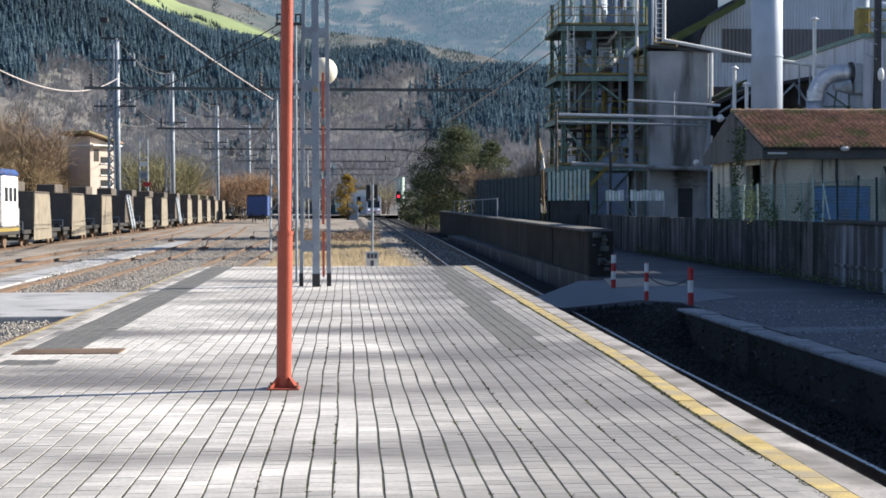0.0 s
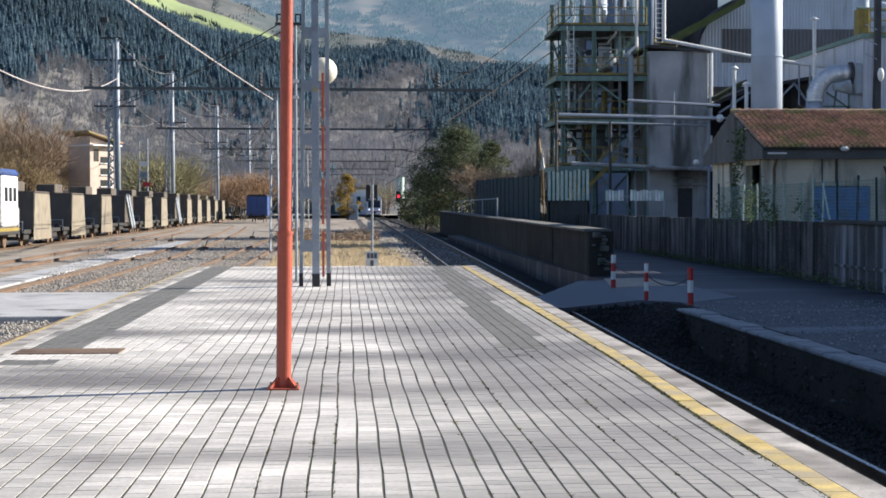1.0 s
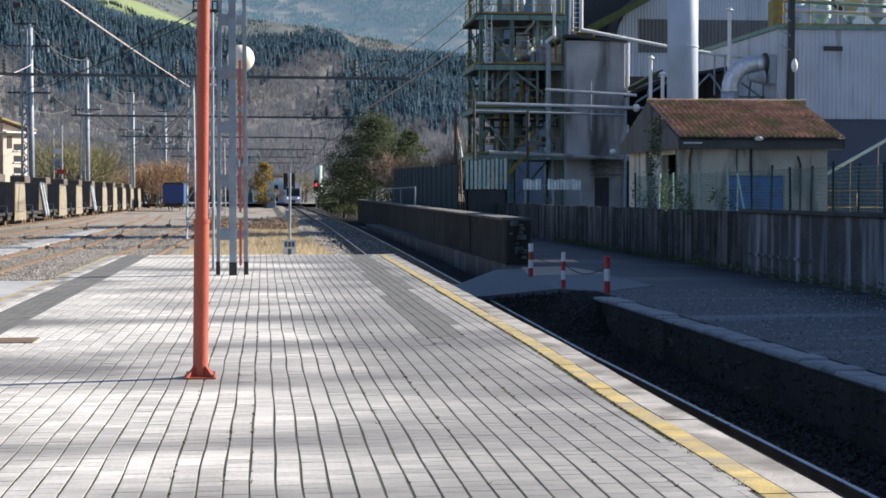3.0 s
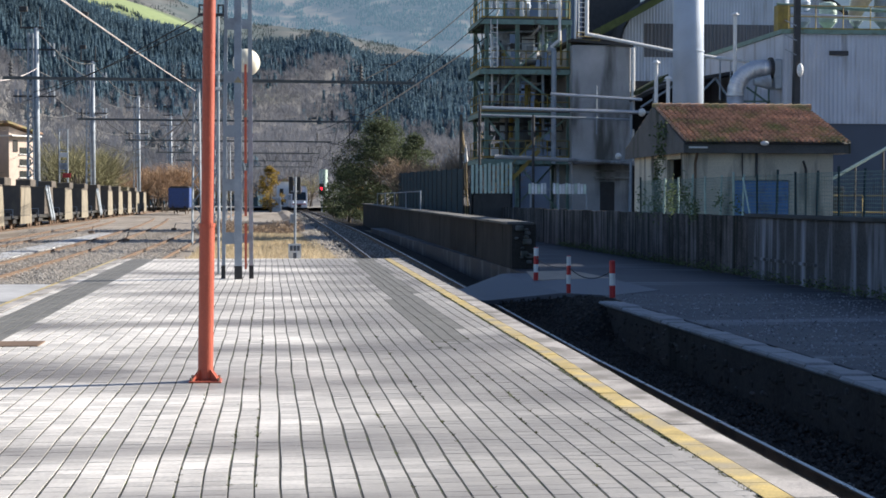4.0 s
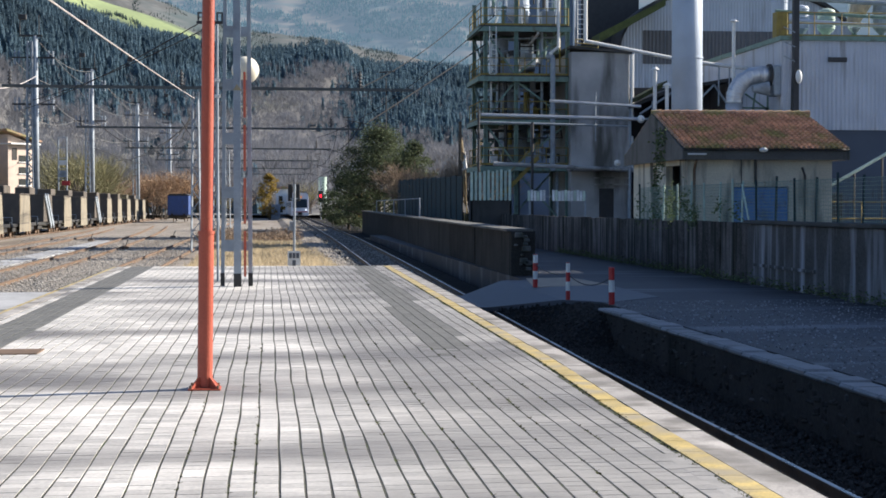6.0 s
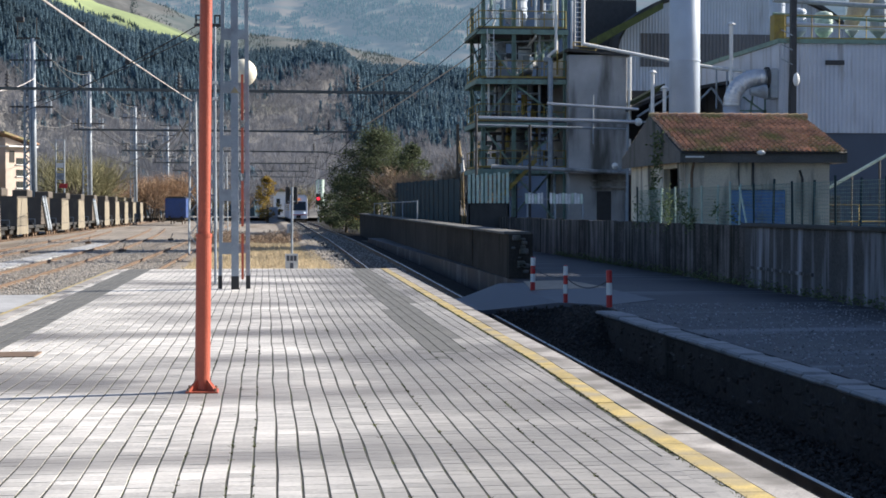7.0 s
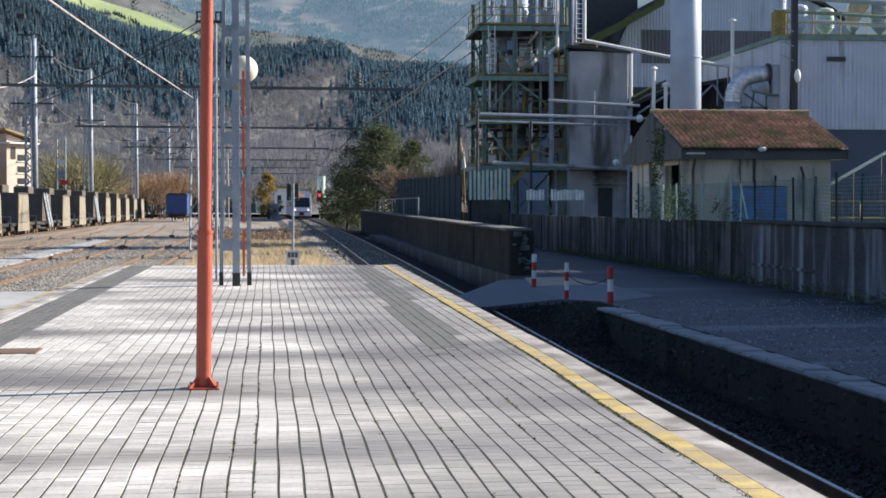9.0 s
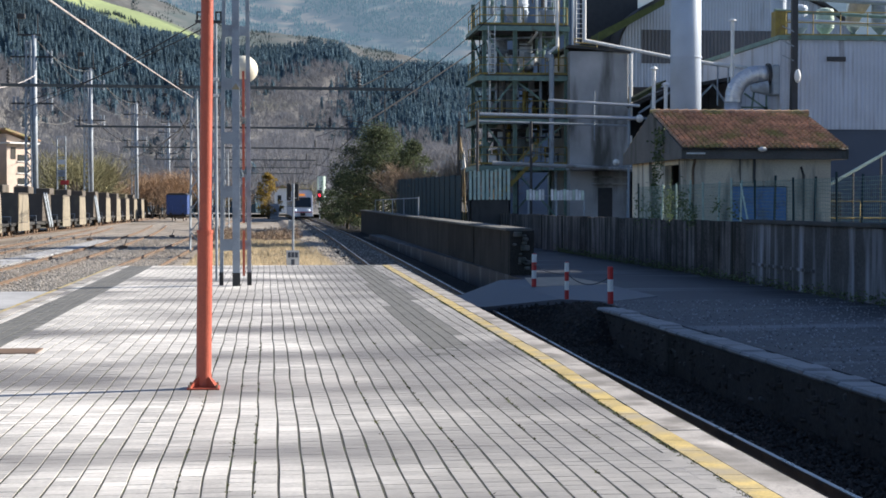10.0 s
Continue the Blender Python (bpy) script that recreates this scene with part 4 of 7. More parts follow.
def build_bollards():
    spots = [(7.47, 35.2, 0.80), (6.83, 37.0, 0.84), (7.02, 42.8, 0.86)]
    for k, (x, y, h) in enumerate(spots):
        b = tagged(empty("bollard", pose(x, y, -0.51, 0, 0.6 * (k - 1), 0)), "red and white banded steel bollard at the crossing", "bollard", group="bollards at the crossing")
        r = 0.065 if k != 1 else 0.05
        n = 3 if k == 0 else 4
        for i in range(n):
            z0, z1 = h * i / n, h * (i + 1) / n
            red = (i % 2 == 0)
            part("red_band" if red else "white_band", rod(bmesh.new(), (0, 0, z0), (0, 0, z1), r, n=16), RED_BAND if red else WHITE, b)
        bm = rod(bmesh.new(), (0, 0, h), (0, 0, h + 0.015), r, r * 0.7, n=16)
        part("cap", bm, RED_BAND, b)
    pts = [Vector((7.47, 35.2, 0.10)), Vector((6.83, 37.0, 0.08)), Vector((7.02, 42.8, 0.1))]
    for a, b, s in ((pts[0], pts[1], 0.22), (pts[1], pts[2], 0.1)):
        bm = bmesh.new()
        n = 26
        for i in range(n):
            u, w = (i + 0.1) / n, (i + 0.9) / n
            p = a.lerp(b, u) - Vector((0, 0, 4 * s * u * (1 - u)))
            q = a.lerp(b, w) - Vector((0, 0, 4 * s * w * (1 - w)))
            rod(bm, p, q, 0.012, n=5)
        tagged(part("chain", bm, DARK_STEEL), "dark chain hanging between two bollards", "chain")


RED_BAND = material("bright_red_paint", (0.50, 0.03, 0.03), 0.45, vary=0.15)


def roof_tiles(parent, x0, x1, y0, y1, z0, z1, step=0.20, rows=17):
    """Rows of half-round clay tiles on a slope rising from (y0, z0) to (y1, z1)."""
    vs, fs = [], []
    n = int((x1 - x0) / step)
    slope = Vector((0, y1 - y0, z1 - z0)) / rows
    nrm = Vector((0, -(z1 - z0), abs(y1 - y0))).normalized() if y1 > y0 else Vector((0, (z1 - z0), abs(y1 - y0))).normalized()
    for r in range(rows):
        for c in range(n):
            x = x0 + (c + 0.5) * step + random.uniform(-0.01, 0.01)
            base = Vector((x, y0, z0)) + slope * r
            k = len(vs)
            # narrow tiles bare the dark roof between them in place of shadow stripes
            for u, lift, rad in ((-0.06, 0.03, 0.072), (1.05, 0.0, 0.060)):
                o = base + slope * u + nrm * (lift + random.uniform(0, 0.012))
                for j in range(5):
                    a = math.pi * j / 4
                    vs.append(tuple(o + Vector((-math.cos(a) * rad, 0, 0)) + nrm * (math.sin(a) * rad * 1.15)))
            for j in range(4):
                fs.append((k + j, k + j + 1, k + j + 6, k + j + 5))
            fs.append((k, k + 1, k + 2, k + 3, k + 4))
    return tagged(raw("roof_tiles", vs, fs, ROOF_TILE, parent), "mossy red brown clay tiles", kind="stuff")


def build_hut():
    hut = tagged(empty("works_hut"), "small cream plastered works building with a mossy clay tile roof", "building")
    X0, X1, Y0, Y1, ZE, ZR, YR = 14.38, 20.42, 56.0, 65.4, 3.62, 5.12, 60.7
    w0, w1 = X0 + 0.3, X1 - 0.5
    # walls with the door opening left in the front
    for xa, xb, za in ((w0, 16.3, 0.2), (18.35, w1, 0.2), (16.3, 18.35, 2.32)):
        part("front_wall", new_box(xa, xb, Y0 + 0.45, Y0 + 0.70, za, 3.55), PLASTER, hut)
    bm = bmesh.new()
    prism(bm, [(Y0 + 0.70, 3.1), (Y1 - 0.4, 3.1), (Y1 - 0.4, 3.5), (YR, ZR - 0.1), (Y0 + 0.70, 3.55)], "x", w0, w0 + 0.25)
    box(bm, w0, w0 + 0.25, Y0 + 0.70, Y0 + 1.5, 0.2, 3.1)
    box(bm, w0, w0 + 0.25, Y0 + 3.6, Y0 + 5.0, 0.2, 3.1)
    box(bm, w0, w0 + 0.25, Y0 + 5.6, Y1 - 0.4, 0.2, 3.1)
    box(bm, w0, w0 + 0.25, Y0 + 5.0, Y0 + 5.6, 0.2, 1.5)
    part("gable_wall", bm, PLASTER, hut)
    part("rear_wall", new_box(w0 + 0.25, w1, Y1 - 0.65, Y1 - 0.4, 0.2, 3.55), PLASTER, hut)
    bm = prism(bmesh.new(), [(Y0 + 0.70, 0.2), (Y1 - 0.65, 0.2), (Y1 - 0.65, 3.5), (YR, ZR - 0.1), (Y0 + 0.70, 3.55)], "x", w1 - 0.25, w1)
    part("gable_wall", bm, PLASTER, hut)
    # gable barge boards and the deep eaves
    for xa, xb in ((X0, X0 + 0.06), (X1 - 0.06, X1)):
        bm = prism(bmesh.new(), [(Y0, ZE - 0.36), (Y0, ZE), (YR, ZR), (Y1, ZE), (Y1, ZE - 0.36), (Y1 - 0.9, ZE - 0.36), (YR, ZE - 0.36)], "x", xa, xb)
        part("gable_board", bm, GABLE, hut)
    part("eaves_beam", new_box(X0 + 0.06, X1 - 0.06, Y0 + 0.05, Y0 + 0.45, ZE - 0.36, ZE - 0.05), GABLE, hut)
    bm = prism(bmesh.new(), [(Y0, ZE - 0.06), (YR, ZR - 0.06), (Y1, ZE - 0.06), (Y1, ZE - 0.02), (YR, ZR - 0.02), (Y0, ZE - 0.02)], "x", X0 + 0.06, X1 - 0.06)
    roof = part("roof", bm, DARK_CONCRETE, hut)
    roof_tiles(roof, X0, X1, Y0 - 0.12, YR, ZE, ZR)
    roof_tiles(roof, X0, X1, Y1 + 0.1, YR, ZE, ZR, rows=8)
    bm = bmesh.new()
    for i in range(17):
        x = X0 + 0.36 * i
        rod(bm, (x, YR, ZR + 0.02), (x + 0.38, YR, ZR + 0.04), 0.10, 0.12, n=8)
    part("ridge_tiles", bm, ROOF_TILE, roof)
    # blue double door
    for xa, xb in ((16.32, 17.31), (17.33, 18.33)):
        d = part("door_leaf", box(bmesh.new(), xa, xb, Y0 + 0.52, Y0 + 0.57, 0.25, 2.3, bevel=0.008), BLUE_DOOR, hut, "blue painted steel door leaf")
        for z in (0.7, 1.4, 2.0):
            part("rib", new_box(xa + 0.06, xb - 0.06, Y0 + 0.505, Y0 + 0.518, z, z + 0.05), BLUE_DOOR, d)
    # dark doorway behind the open porch side, drain pipe, lamp
    part("inner_wall", new_box(w0 + 0.6, w0 + 0.7, Y0 + 0.8, Y1 - 0.8, 0.2, 3.4), DARK_CONCRETE, hut)
    part("drain_pipe", pipe(bmesh.new(), [(w0 + 0.22, Y0 + 0.1, 3.25), (w0 + 0.22, Y0 + 0.38, 2.9), (w0 + 0.22, Y0 + 0.38, 0.3)], 0.05), RUST, hut, "rust stained drain pipe")
    part("gutter_head", new_box(w0 - 0.1, w0 + 0.55, Y0 - 0.05, Y0 + 0.12, 3.42, 3.48), WHITE, hut)
    bm = bmesh.new()
    bmesh.ops.create_uvsphere(bm, u_segments=12, v_segments=8, radius=0.11, matrix=Matrix.Translation((17.25, Y0 - 0.12, 3.60)) @ Matrix.Diagonal((1.5, 1, 0.8, 1)))
    part("lamp", bm, WHITE, hut, "white bulkhead lamp under the eaves")
    part("cable", pipe(bmesh.new(), [(16.6, Y0 + 0.42, 3.3), (16.62, Y0 + 0.42, 2.5), (16.6, Y0 + 0.42, 2.3)], 0.02, 5), DARK_STEEL, hut)
    part("vent_pipe", pipe(bmesh.new(), [(18.9, Y0 + 0.35, 0.5), (18.9, Y0 + 0.35, 2.7), (18.78, Y0 + 0.3, 3.0)], 0.045, 6), DARK_STEEL, hut)
    part("wall_stack", pipe(bmesh.new(), [(17.1, Y0 + 0.36, 2.4), (17.1, Y0 + 0.36, 3.3)], 0.05, 6), DARK_STEEL, hut)


BLUE_DOOR = material("blue_door_paint", (0.07, 0.20, 0.50), 0.5, vary=0.2, scale=1, stain=(0.08, 0.1, 0.15), stain_scale=1.5)


# ---- the works ----
def build_shade_hall():
    """An assumed hall beyond the view, added to keep the road in shade."""
    bm = prism(bmesh.new(), [(24, -0.5), (60, -0.5), (60, 10.7), (42, 12.8), (24, 10.7)], "y", -40, 55)
    hall = tagged(empty("works_hall"), "unseen grey corrugated hall added to shade the road", "building")
    part("hall_body", bm, CORRUGATED, hall)


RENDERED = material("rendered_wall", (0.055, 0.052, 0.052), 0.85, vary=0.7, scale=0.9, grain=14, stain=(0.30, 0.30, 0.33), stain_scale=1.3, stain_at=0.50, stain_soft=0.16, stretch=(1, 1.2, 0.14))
build_low_wall()
build_dock_wall()
build_panel_wall()
build_bollards()
build_hut()
build_shade_hall()


def guard_rail(parent, pts, h=1.05, mat=None, posts=1.4):
    """A pipe railing along pts at deck level, as one part."""
    bm = bmesh.new()
    for a, b in zip(pts, pts[1:]):
        a, b = Vector(a), Vector(b)
        n = max(1, round((b - a).length / posts))
        for i in range(n + 1):
            p = a.lerp(b, i / n)
            rod(bm, p, p + Vector((0, 0, h)), 0.03, n=5)
        for z in (h, h * 0.55):
            rod(bm, a + Vector((0, 0, z)), b + Vector((0, 0, z)), 0.03, n=5)
        bar(bm, a + Vector((0, 0, 0.06)), b + Vector((0, 0, 0.06)), 0.02, 0.12)
    return part("guard_rail", bm, mat or RAIL_YELLOW, parent)


def vessel(name, x, y, z0, z1, r, mat, parent, label=""):
    prof = [(r * 0.15, z0 - r * 0.9), (r, z0)]
    for k in range(3):
        z = z0 + (z1 - z0) * (0.1 + 0.4 * k)
        prof += [(r, z), (r * 1.06, z + 0.01), (r * 1.06, z + 0.07), (r, z + 0.08)]
    prof += [(r, z1), (r * 0.9, z1 + r * 0.2), (r * 0.35, z1 + r * 0.38)]
    return part(name, lathe(prof, x, y), mat, parent, label)


def build_process_tower():
    """The open steel tower of decks, stairs, vessels and pipes."""
    tw = tagged(empty("process_tower"), "open green steel process tower with decks, railings, vessels and pipes", "industrial tower")
    x0, x1, y0, y1 = 13.3, 18.4, 100.0, 105.5
    decks = [4.15, 7.0, 9.65, 12.7]
    xs = [x0, 15.2, x1]
    for x in xs:
        for y in (y0, y1):
            bm = prism(bmesh.new(), [(x + a, y + b) for a, b in ((-0.12, -0.12), (-0.08, -0.12), (-0.08, -0.02), (0.08, -0.02), (0.08, -0.12), (0.12, -0.12), (0.12, 0.12), (0.08, 0.12), (0.08, 0.02), (-0.08, 0.02), (-0.08, 0.12), (-0.12, 0.12))], "z", 0.2, 14.6)
            part("column", bm, GREEN, tw)
    for k, z in enumerate(decks):
        dk = part("deck", box(bmesh.new(), x0 - 0.4 * (k % 2), x1 + 0.1, y0 - 0.3, y1 + 0.2, z - 0.08, z, bevel=0.01), DARK_STEEL, tw)
        for y in (y0 - 0.3, y1 + 0.15):
            part("edge_beam", new_box(x0 - 0.45, x1 + 0.15, y - 0.06, y + 0.06, z - 0.38, z - 0.085), GREEN, dk)
        for x in (x0 - 0.42, x1 + 0.1):
            part("edge_beam", new_box(x - 0.06, x + 0.06, y0 - 0.22, y1 + 0.08, z - 0.36, z - 0.085), GREEN, dk)
        guard_rail(dk, [(x0 - 0.3, y1, z), (x0 - 0.3, y0 - 0.25, z), (x1, y0 - 0.25, z)])
    # bracing between the decks
    lv = [0.3] + decks
    for i, (a, b) in enumerate(zip(lv, lv[1:])):
        for xa, xb in ((x0, 15.2), (15.2, x1)):
            if (i + (xa == x0)) % 2:
                part("brace", bar(bmesh.new(), (xa, y0 + 0.16, a), (xb, y0 + 0.16, b - 0.3), 0.11), GREEN, tw)
            else:
                part("brace", bar(bmesh.new(), (xb, y0 + 0.16, a), (xa, y0 + 0.16, b - 0.3), 0.11), GREEN, tw)
            part("brace", bar(bmesh.new(), (xa, y1 - 0.16, a), (xb, y1 - 0.16, b - 0.3), 0.11), GREEN, tw)
        part("brace", bar(bmesh.new(), (x0, y0, a), (x0, y1, b - 0.3), 0.1), GREEN, tw)
    # vessels on the decks
    vessel("vessel", 15.7, 102.5, 13.6, 14.8, 0.72, CHIMNEY, tw, "pale vessel with flanges")
    vessel("vessel", 16.3, 103.0, 10.6, 11.8, 0.75, SILVER, tw, "bright silver dished vessel")
    vessel("vessel", 14.6, 102.6, 10.2, 12.0, 0.5, STEEL, tw)
    vessel("vessel", 15.6, 103.2, 5.2, 6.6, 1.05, STEEL, tw, "grey round tank")
    vessel("vessel", 14.9, 102.4, 7.6, 9.2, 0.6, STEEL, tw)
    vessel("vessel", 17.4, 103.4, 7.8, 9.3, 0.55, DARK_STEEL, tw)
    part("motor", rod(bmesh.new(), (15.7, 101.6, 10.35), (16.6, 101.6, 10.35), 0.32, n=14), SILVER, tw, "bright motor housing")
    part("equipment_box", box(bmesh.new(), 14.2, 15.1, 101.2, 102.2, 9.7, 10.5, bevel=0.03), STEEL, tw)
    part("equipment_box", box(bmesh.new(), 17.0, 17.9, 101.2, 102.2, 12.75, 13.8, bevel=0.03), STEEL, tw)
    part("hopper_cone", rod(bmesh.new(), (16.0, 102.2, 11.9), (16.0, 102.2, 12.6), 0.2, 0.85, n=18), DARK_STEEL, tw)
    # pipes running up and across
    runs = [([(17.78, 99.7, 14.8), (17.78, 99.7, 11.4), (17.3, 99.8, 11.0), (17.3, 100.6, 10.6)], 0.10, WHITE),
            ([(17.38, 99.4, 10.7), (17.38, 99.4, 3.8)], 0.16, STEEL), ([(17.1, 99.8, 10.8), (17.38, 99.4, 10.75)], 0.16, STEEL),
            ([(16.55, 99.9, 14.8), (16.55, 99.9, 12.2), (16.2, 100.8, 11.7)], 0.08, SILVER),
            ([(14.05, 100.3, 14.8), (14.05, 100.3, 13.2), (13.7, 100.4, 12.4), (13.7, 100.4, 7.2)], 0.07, WHITE),
            ([(16.9, 100.6, 12.4), (16.9, 100.6, 7.2), (17.0, 101, 4.4)], 0.09, STEEL),
            ([(14.6, 100.4, 9.5), (14.6, 100.4, 4.4), (15.4, 100.4, 4.0), (15.4, 100.4, 0.5)], 0.10, DARK_STEEL),
            ([(16.2, 100.2, 7.0), (16.2, 100.2, 5.0), (17.8, 100.2, 4.7), (17.8, 100.2, 0.4)], 0.08, STEEL),
            ([(13.6, 101, 8.8), (16.8, 101, 8.8), (16.8, 104, 8.8)], 0.07, SILVER),
            ([(13.5, 100.8, 11.9), (17.8, 100.8, 12.1)], 0.06, STEEL),
            ([(13.5, 100.9, 6.3), (18.0, 100.9, 6.2)], 0.09, DARK_STEEL),
            ([(18.2, 99.8, 14.8), (18.2, 99.8, 12.2)], 0.07, GREEN), ([(17.95, 100.2, 14.8), (17.95, 100.2, 9.9)], 0.05, RAIL_YELLOW)]
    for pts, r, m in runs:
        part("process_pipe", pipe(bmesh.new(), pts, r, 8), m, tw)
    rng = random.Random(5)
    for i in range(90):
        z = rng.choice(decks[:4]) + rng.uniform(0.1, 1.6)
        x, y, h = rng.uniform(x0 + 0.2, x1 - 0.3), rng.uniform(y0 + 0.4, y1 - 0.5), rng.uniform(0.4, 1.8)
        m = rng.choice((STEEL, DARK_STEEL, SILVER, GREEN, RAIL_YELLOW))
        if i % 2:
            bm = rod(bmesh.new(), (x, y, z), (x, y, z + h), rng.uniform(0.05, 0.13), n=8)
            rod(bm, (x, y, z + h * 0.6), (x + rng.uniform(-0.9, 0.9), y, z + h * 0.6), 0.04, n=6)
        else:
            bm = box(bmesh.new(), x, x + rng.uniform(0.2, 0.5), y, y + 0.3, z, z + h * 0.6, bevel=0.02)
        part("fitting", bm, m, tw)
    for i in range(22):
        x, y = rng.uniform(x0 + 0.1, x1 - 0.1), rng.uniform(y0 + 0.1, y1 - 0.4)
        za = rng.choice([0.3] + decks[:3])
        m = rng.choice((STEEL, DARK_STEEL, DARK_STEEL, GREEN, SILVER))
        if i % 3:
            part("process_pipe", pipe(bmesh.new(), [(x, y, za), (x, y, za + rng.uniform(2, 5))], rng.uniform(0.04, 0.09), 6), m, tw)
        else:
            part("process_pipe", pipe(bmesh.new(), [(x0 + 0.1, y, za + 1.6), (x, y, za + 1.7), (x, y + 0.6, za + 2.5)], rng.uniform(0.04, 0.08), 6), m, tw)
    # stairs: yellow strings with treads
    for xa, za, xb, zb in ((14.2, 2.2, 16.5, 4.6),):
        st = part("stair", bmesh.new(), RAIL_YELLOW, tw)
        bm = bmesh.new()
        for y in (99.35, 100.05):
            bar(bm, (xa, y, za), (xb, y, zb), 0.05, 0.22)
            bar(bm, (xa, y, za + 0.95), (xb, y, zb + 0.95), 0.05)
            bar(bm, (xa, y, za), (xa, y, za + 0.95), 0.04), bar(bm, (xb, y, zb), (xb, y, zb + 0.95), 0.04)
        n = 9
        for i in range(n):
            u = (i + 0.5) / n
            box(bm, xa + (xb - xa) * u - 0.13, xa + (xb - xa) * u + 0.13, 99.38, 100.02, za + (zb - za) * u - 0.02, za + (zb - za) * u)
        bm.to_mesh(st.data)
        bm.free()
    # ladders
    for x, za, zb in ((18.95, 11.6, 14.8), (13.5, 9.7, 12.6)):
        bm = bmesh.new()
        rod(bm, (x, 99.6, za), (x, 99.6, zb), 0.03, n=5), rod(bm, (x + 0.4, 99.6, za), (x + 0.4, 99.6, zb), 0.03, n=5)
        for i in range(int((zb - za) / 0.3)):
            rod(bm, (x, 99.6, za + 0.3 * i), (x + 0.4, 99.6, za + 0.3 * i), 0.02, n=5)
        part("ladder", bm, WHITE, tw)


def build_block_house():
    """The windowless rendered block beside the tower, with its pipes."""
    bh = tagged(empty("block_house"), "tall windowless grey rendered block with streaked walls", "building")
    part("wall", box(bmesh.new(), 18.45, 22.08, 99, 107, 0.2, 11.05, bevel=0.03), CONCRETE, bh)
    part("roof_slab", prism(bmesh.new(), [(18.35, 11.25), (22.2, 10.95), (22.2, 11.1), (18.35, 11.42)], "y", 98.8, 107.2), DARK_CONCRETE, bh)
    part("seam", new_box(18.46, 22.07, 98.985, 98.996, 6.55, 6.62), DARK_CONCRETE, bh)
    part("doorway", new_box(20.2, 21.1, 98.97, 98.99, 0.25, 2.7), DARK_STEEL, bh)
    part("canopy", box(bmesh.new(), 18.2, 22.2, 97.4, 98.99, 3.75, 3.95, bevel=0.02), CONCRETE, bh)
    for z in (2.9, 3.3):
        part("ledge", new_box(19.8, 22.1, 98.6, 98.99, z, z + 0.09), CONCRETE, bh)
    guard_rail(bh, [(18.8, 99.4, 11.35), (20.2, 99.4, 11.25)], 0.5)
    part("corner_pipe", pipe(bmesh.new(), [(22.2, 98.8, 10.9), (22.2, 98.8, 6.9)], 0.11, 8), WHITE, bh, "white painted pipe")
    part("corner_pipe", pipe(bmesh.new(), [(22.2, 98.8, 5.9), (22.2, 98.8, 3.9)], 0.09, 8), WHITE, bh)
    part("corner_pipe", pipe(bmesh.new(), [(22.0, 98.7, 2.6), (22.0, 98.7, 0.3)], 0.09, 8), STEEL, bh)


def build_pipe_bridge():
    pb = tagged(empty("pipe_bridge"), "silver and grey pipes crossing between the tower and the hall", "pipework")
    runs = [([(16.6, 96, 7.85), (22.1, 96, 7.55)], 0.09, SILVER), ([(12.5, 96, 7.0), (22.0, 96, 6.80)], 0.11, SILVER), ([(12.5, 96.6, 6.6), (21.5, 96.6, 6.4)], 0.07, STEEL),
            ([(18.75, 96, 16), (18.75, 96, 11.4), (24.0, 96, 10.45), (26.85, 96, 10.05), (30.0, 96, 9.72)], 0.11, WHITE),
            ([(12.4, 96.3, 7.2), (12.4, 96.3, 0.4)], 0.08, DARK_STEEL), ([(15.6, 96.2, 6.6), (15.6, 96.2, 0.4)], 0.08, DARK_STEEL), ([(21.5, 96.2, 7.4), (21.5, 96.2, 0.4)], 0.08, STEEL), ([(19.4, 96.2, 8.4), (19.4, 96.2, 5.5)], 0.04, STEEL),
            ([(13.4, 97, 4.15), (18.4, 97, 3.95), (22.3, 97, 3.75)], 0.12, CONCRETE)]
    for pts, r, m in runs:
        part("pipe_run", pipe(bmesh.new(), pts, r, 10), m, pb)
    bm = bmesh.new()
    bmesh.ops.create_uvsphere(bm, u_segments=12, v_segments=8, radius=0.24, matrix=Matrix.Translation((22.1, 96, 6.8)))
    part("valve", bm, WHITE, pb, "white valve head")
    bm = bmesh.new()
    bmesh.ops.create_uvsphere(bm, u_segments=12, v_segments=8, radius=0.2, matrix=Matrix.Translation((20.69, 96, 4.18)))
    part("valve", bm, WHITE, pb)
    for x in (26.85, 27.5):
        part("hanger", rod(bmesh.new(), (x, 96, 10.0), (x, 96, 7.6), 0.05, n=6), STEEL, pb)


def build_stack():
    st = tagged(empty("factory_chimney"), "tall pale blue white painted steel chimney with rust streaks", "chimney")
    part("shaft", rod(bmesh.new(), (22.05, 85, 0.2), (22.05, 85, 21), 0.83, 0.78, n=48), CHIMNEY, st, smooth=True)
    for z in (4.5, 9.4, 14):
        part("ring", rod(bmesh.new(), (22.05, 85, z), (22.05, 85, z + 0.07), 0.85, n=48), CHIMNEY, st)
    for x, z in ((26.6, 12.2), (22.0, 9.4), (22.7, 8.5)):
        v = tagged(empty("vent_pipe"), "slim white vent pipe with a cap", "pipe", group="vent pipes")
        part("shaft", rod(bmesh.new(), (x, 92, 0.25), (x, 92, z), 0.11, n=12), WHITE, v)
        part("cap", rod(bmesh.new(), (x, 92, z), (x, 92, z + 0.16), 0.26, 0.1, n=12), WHITE, v)


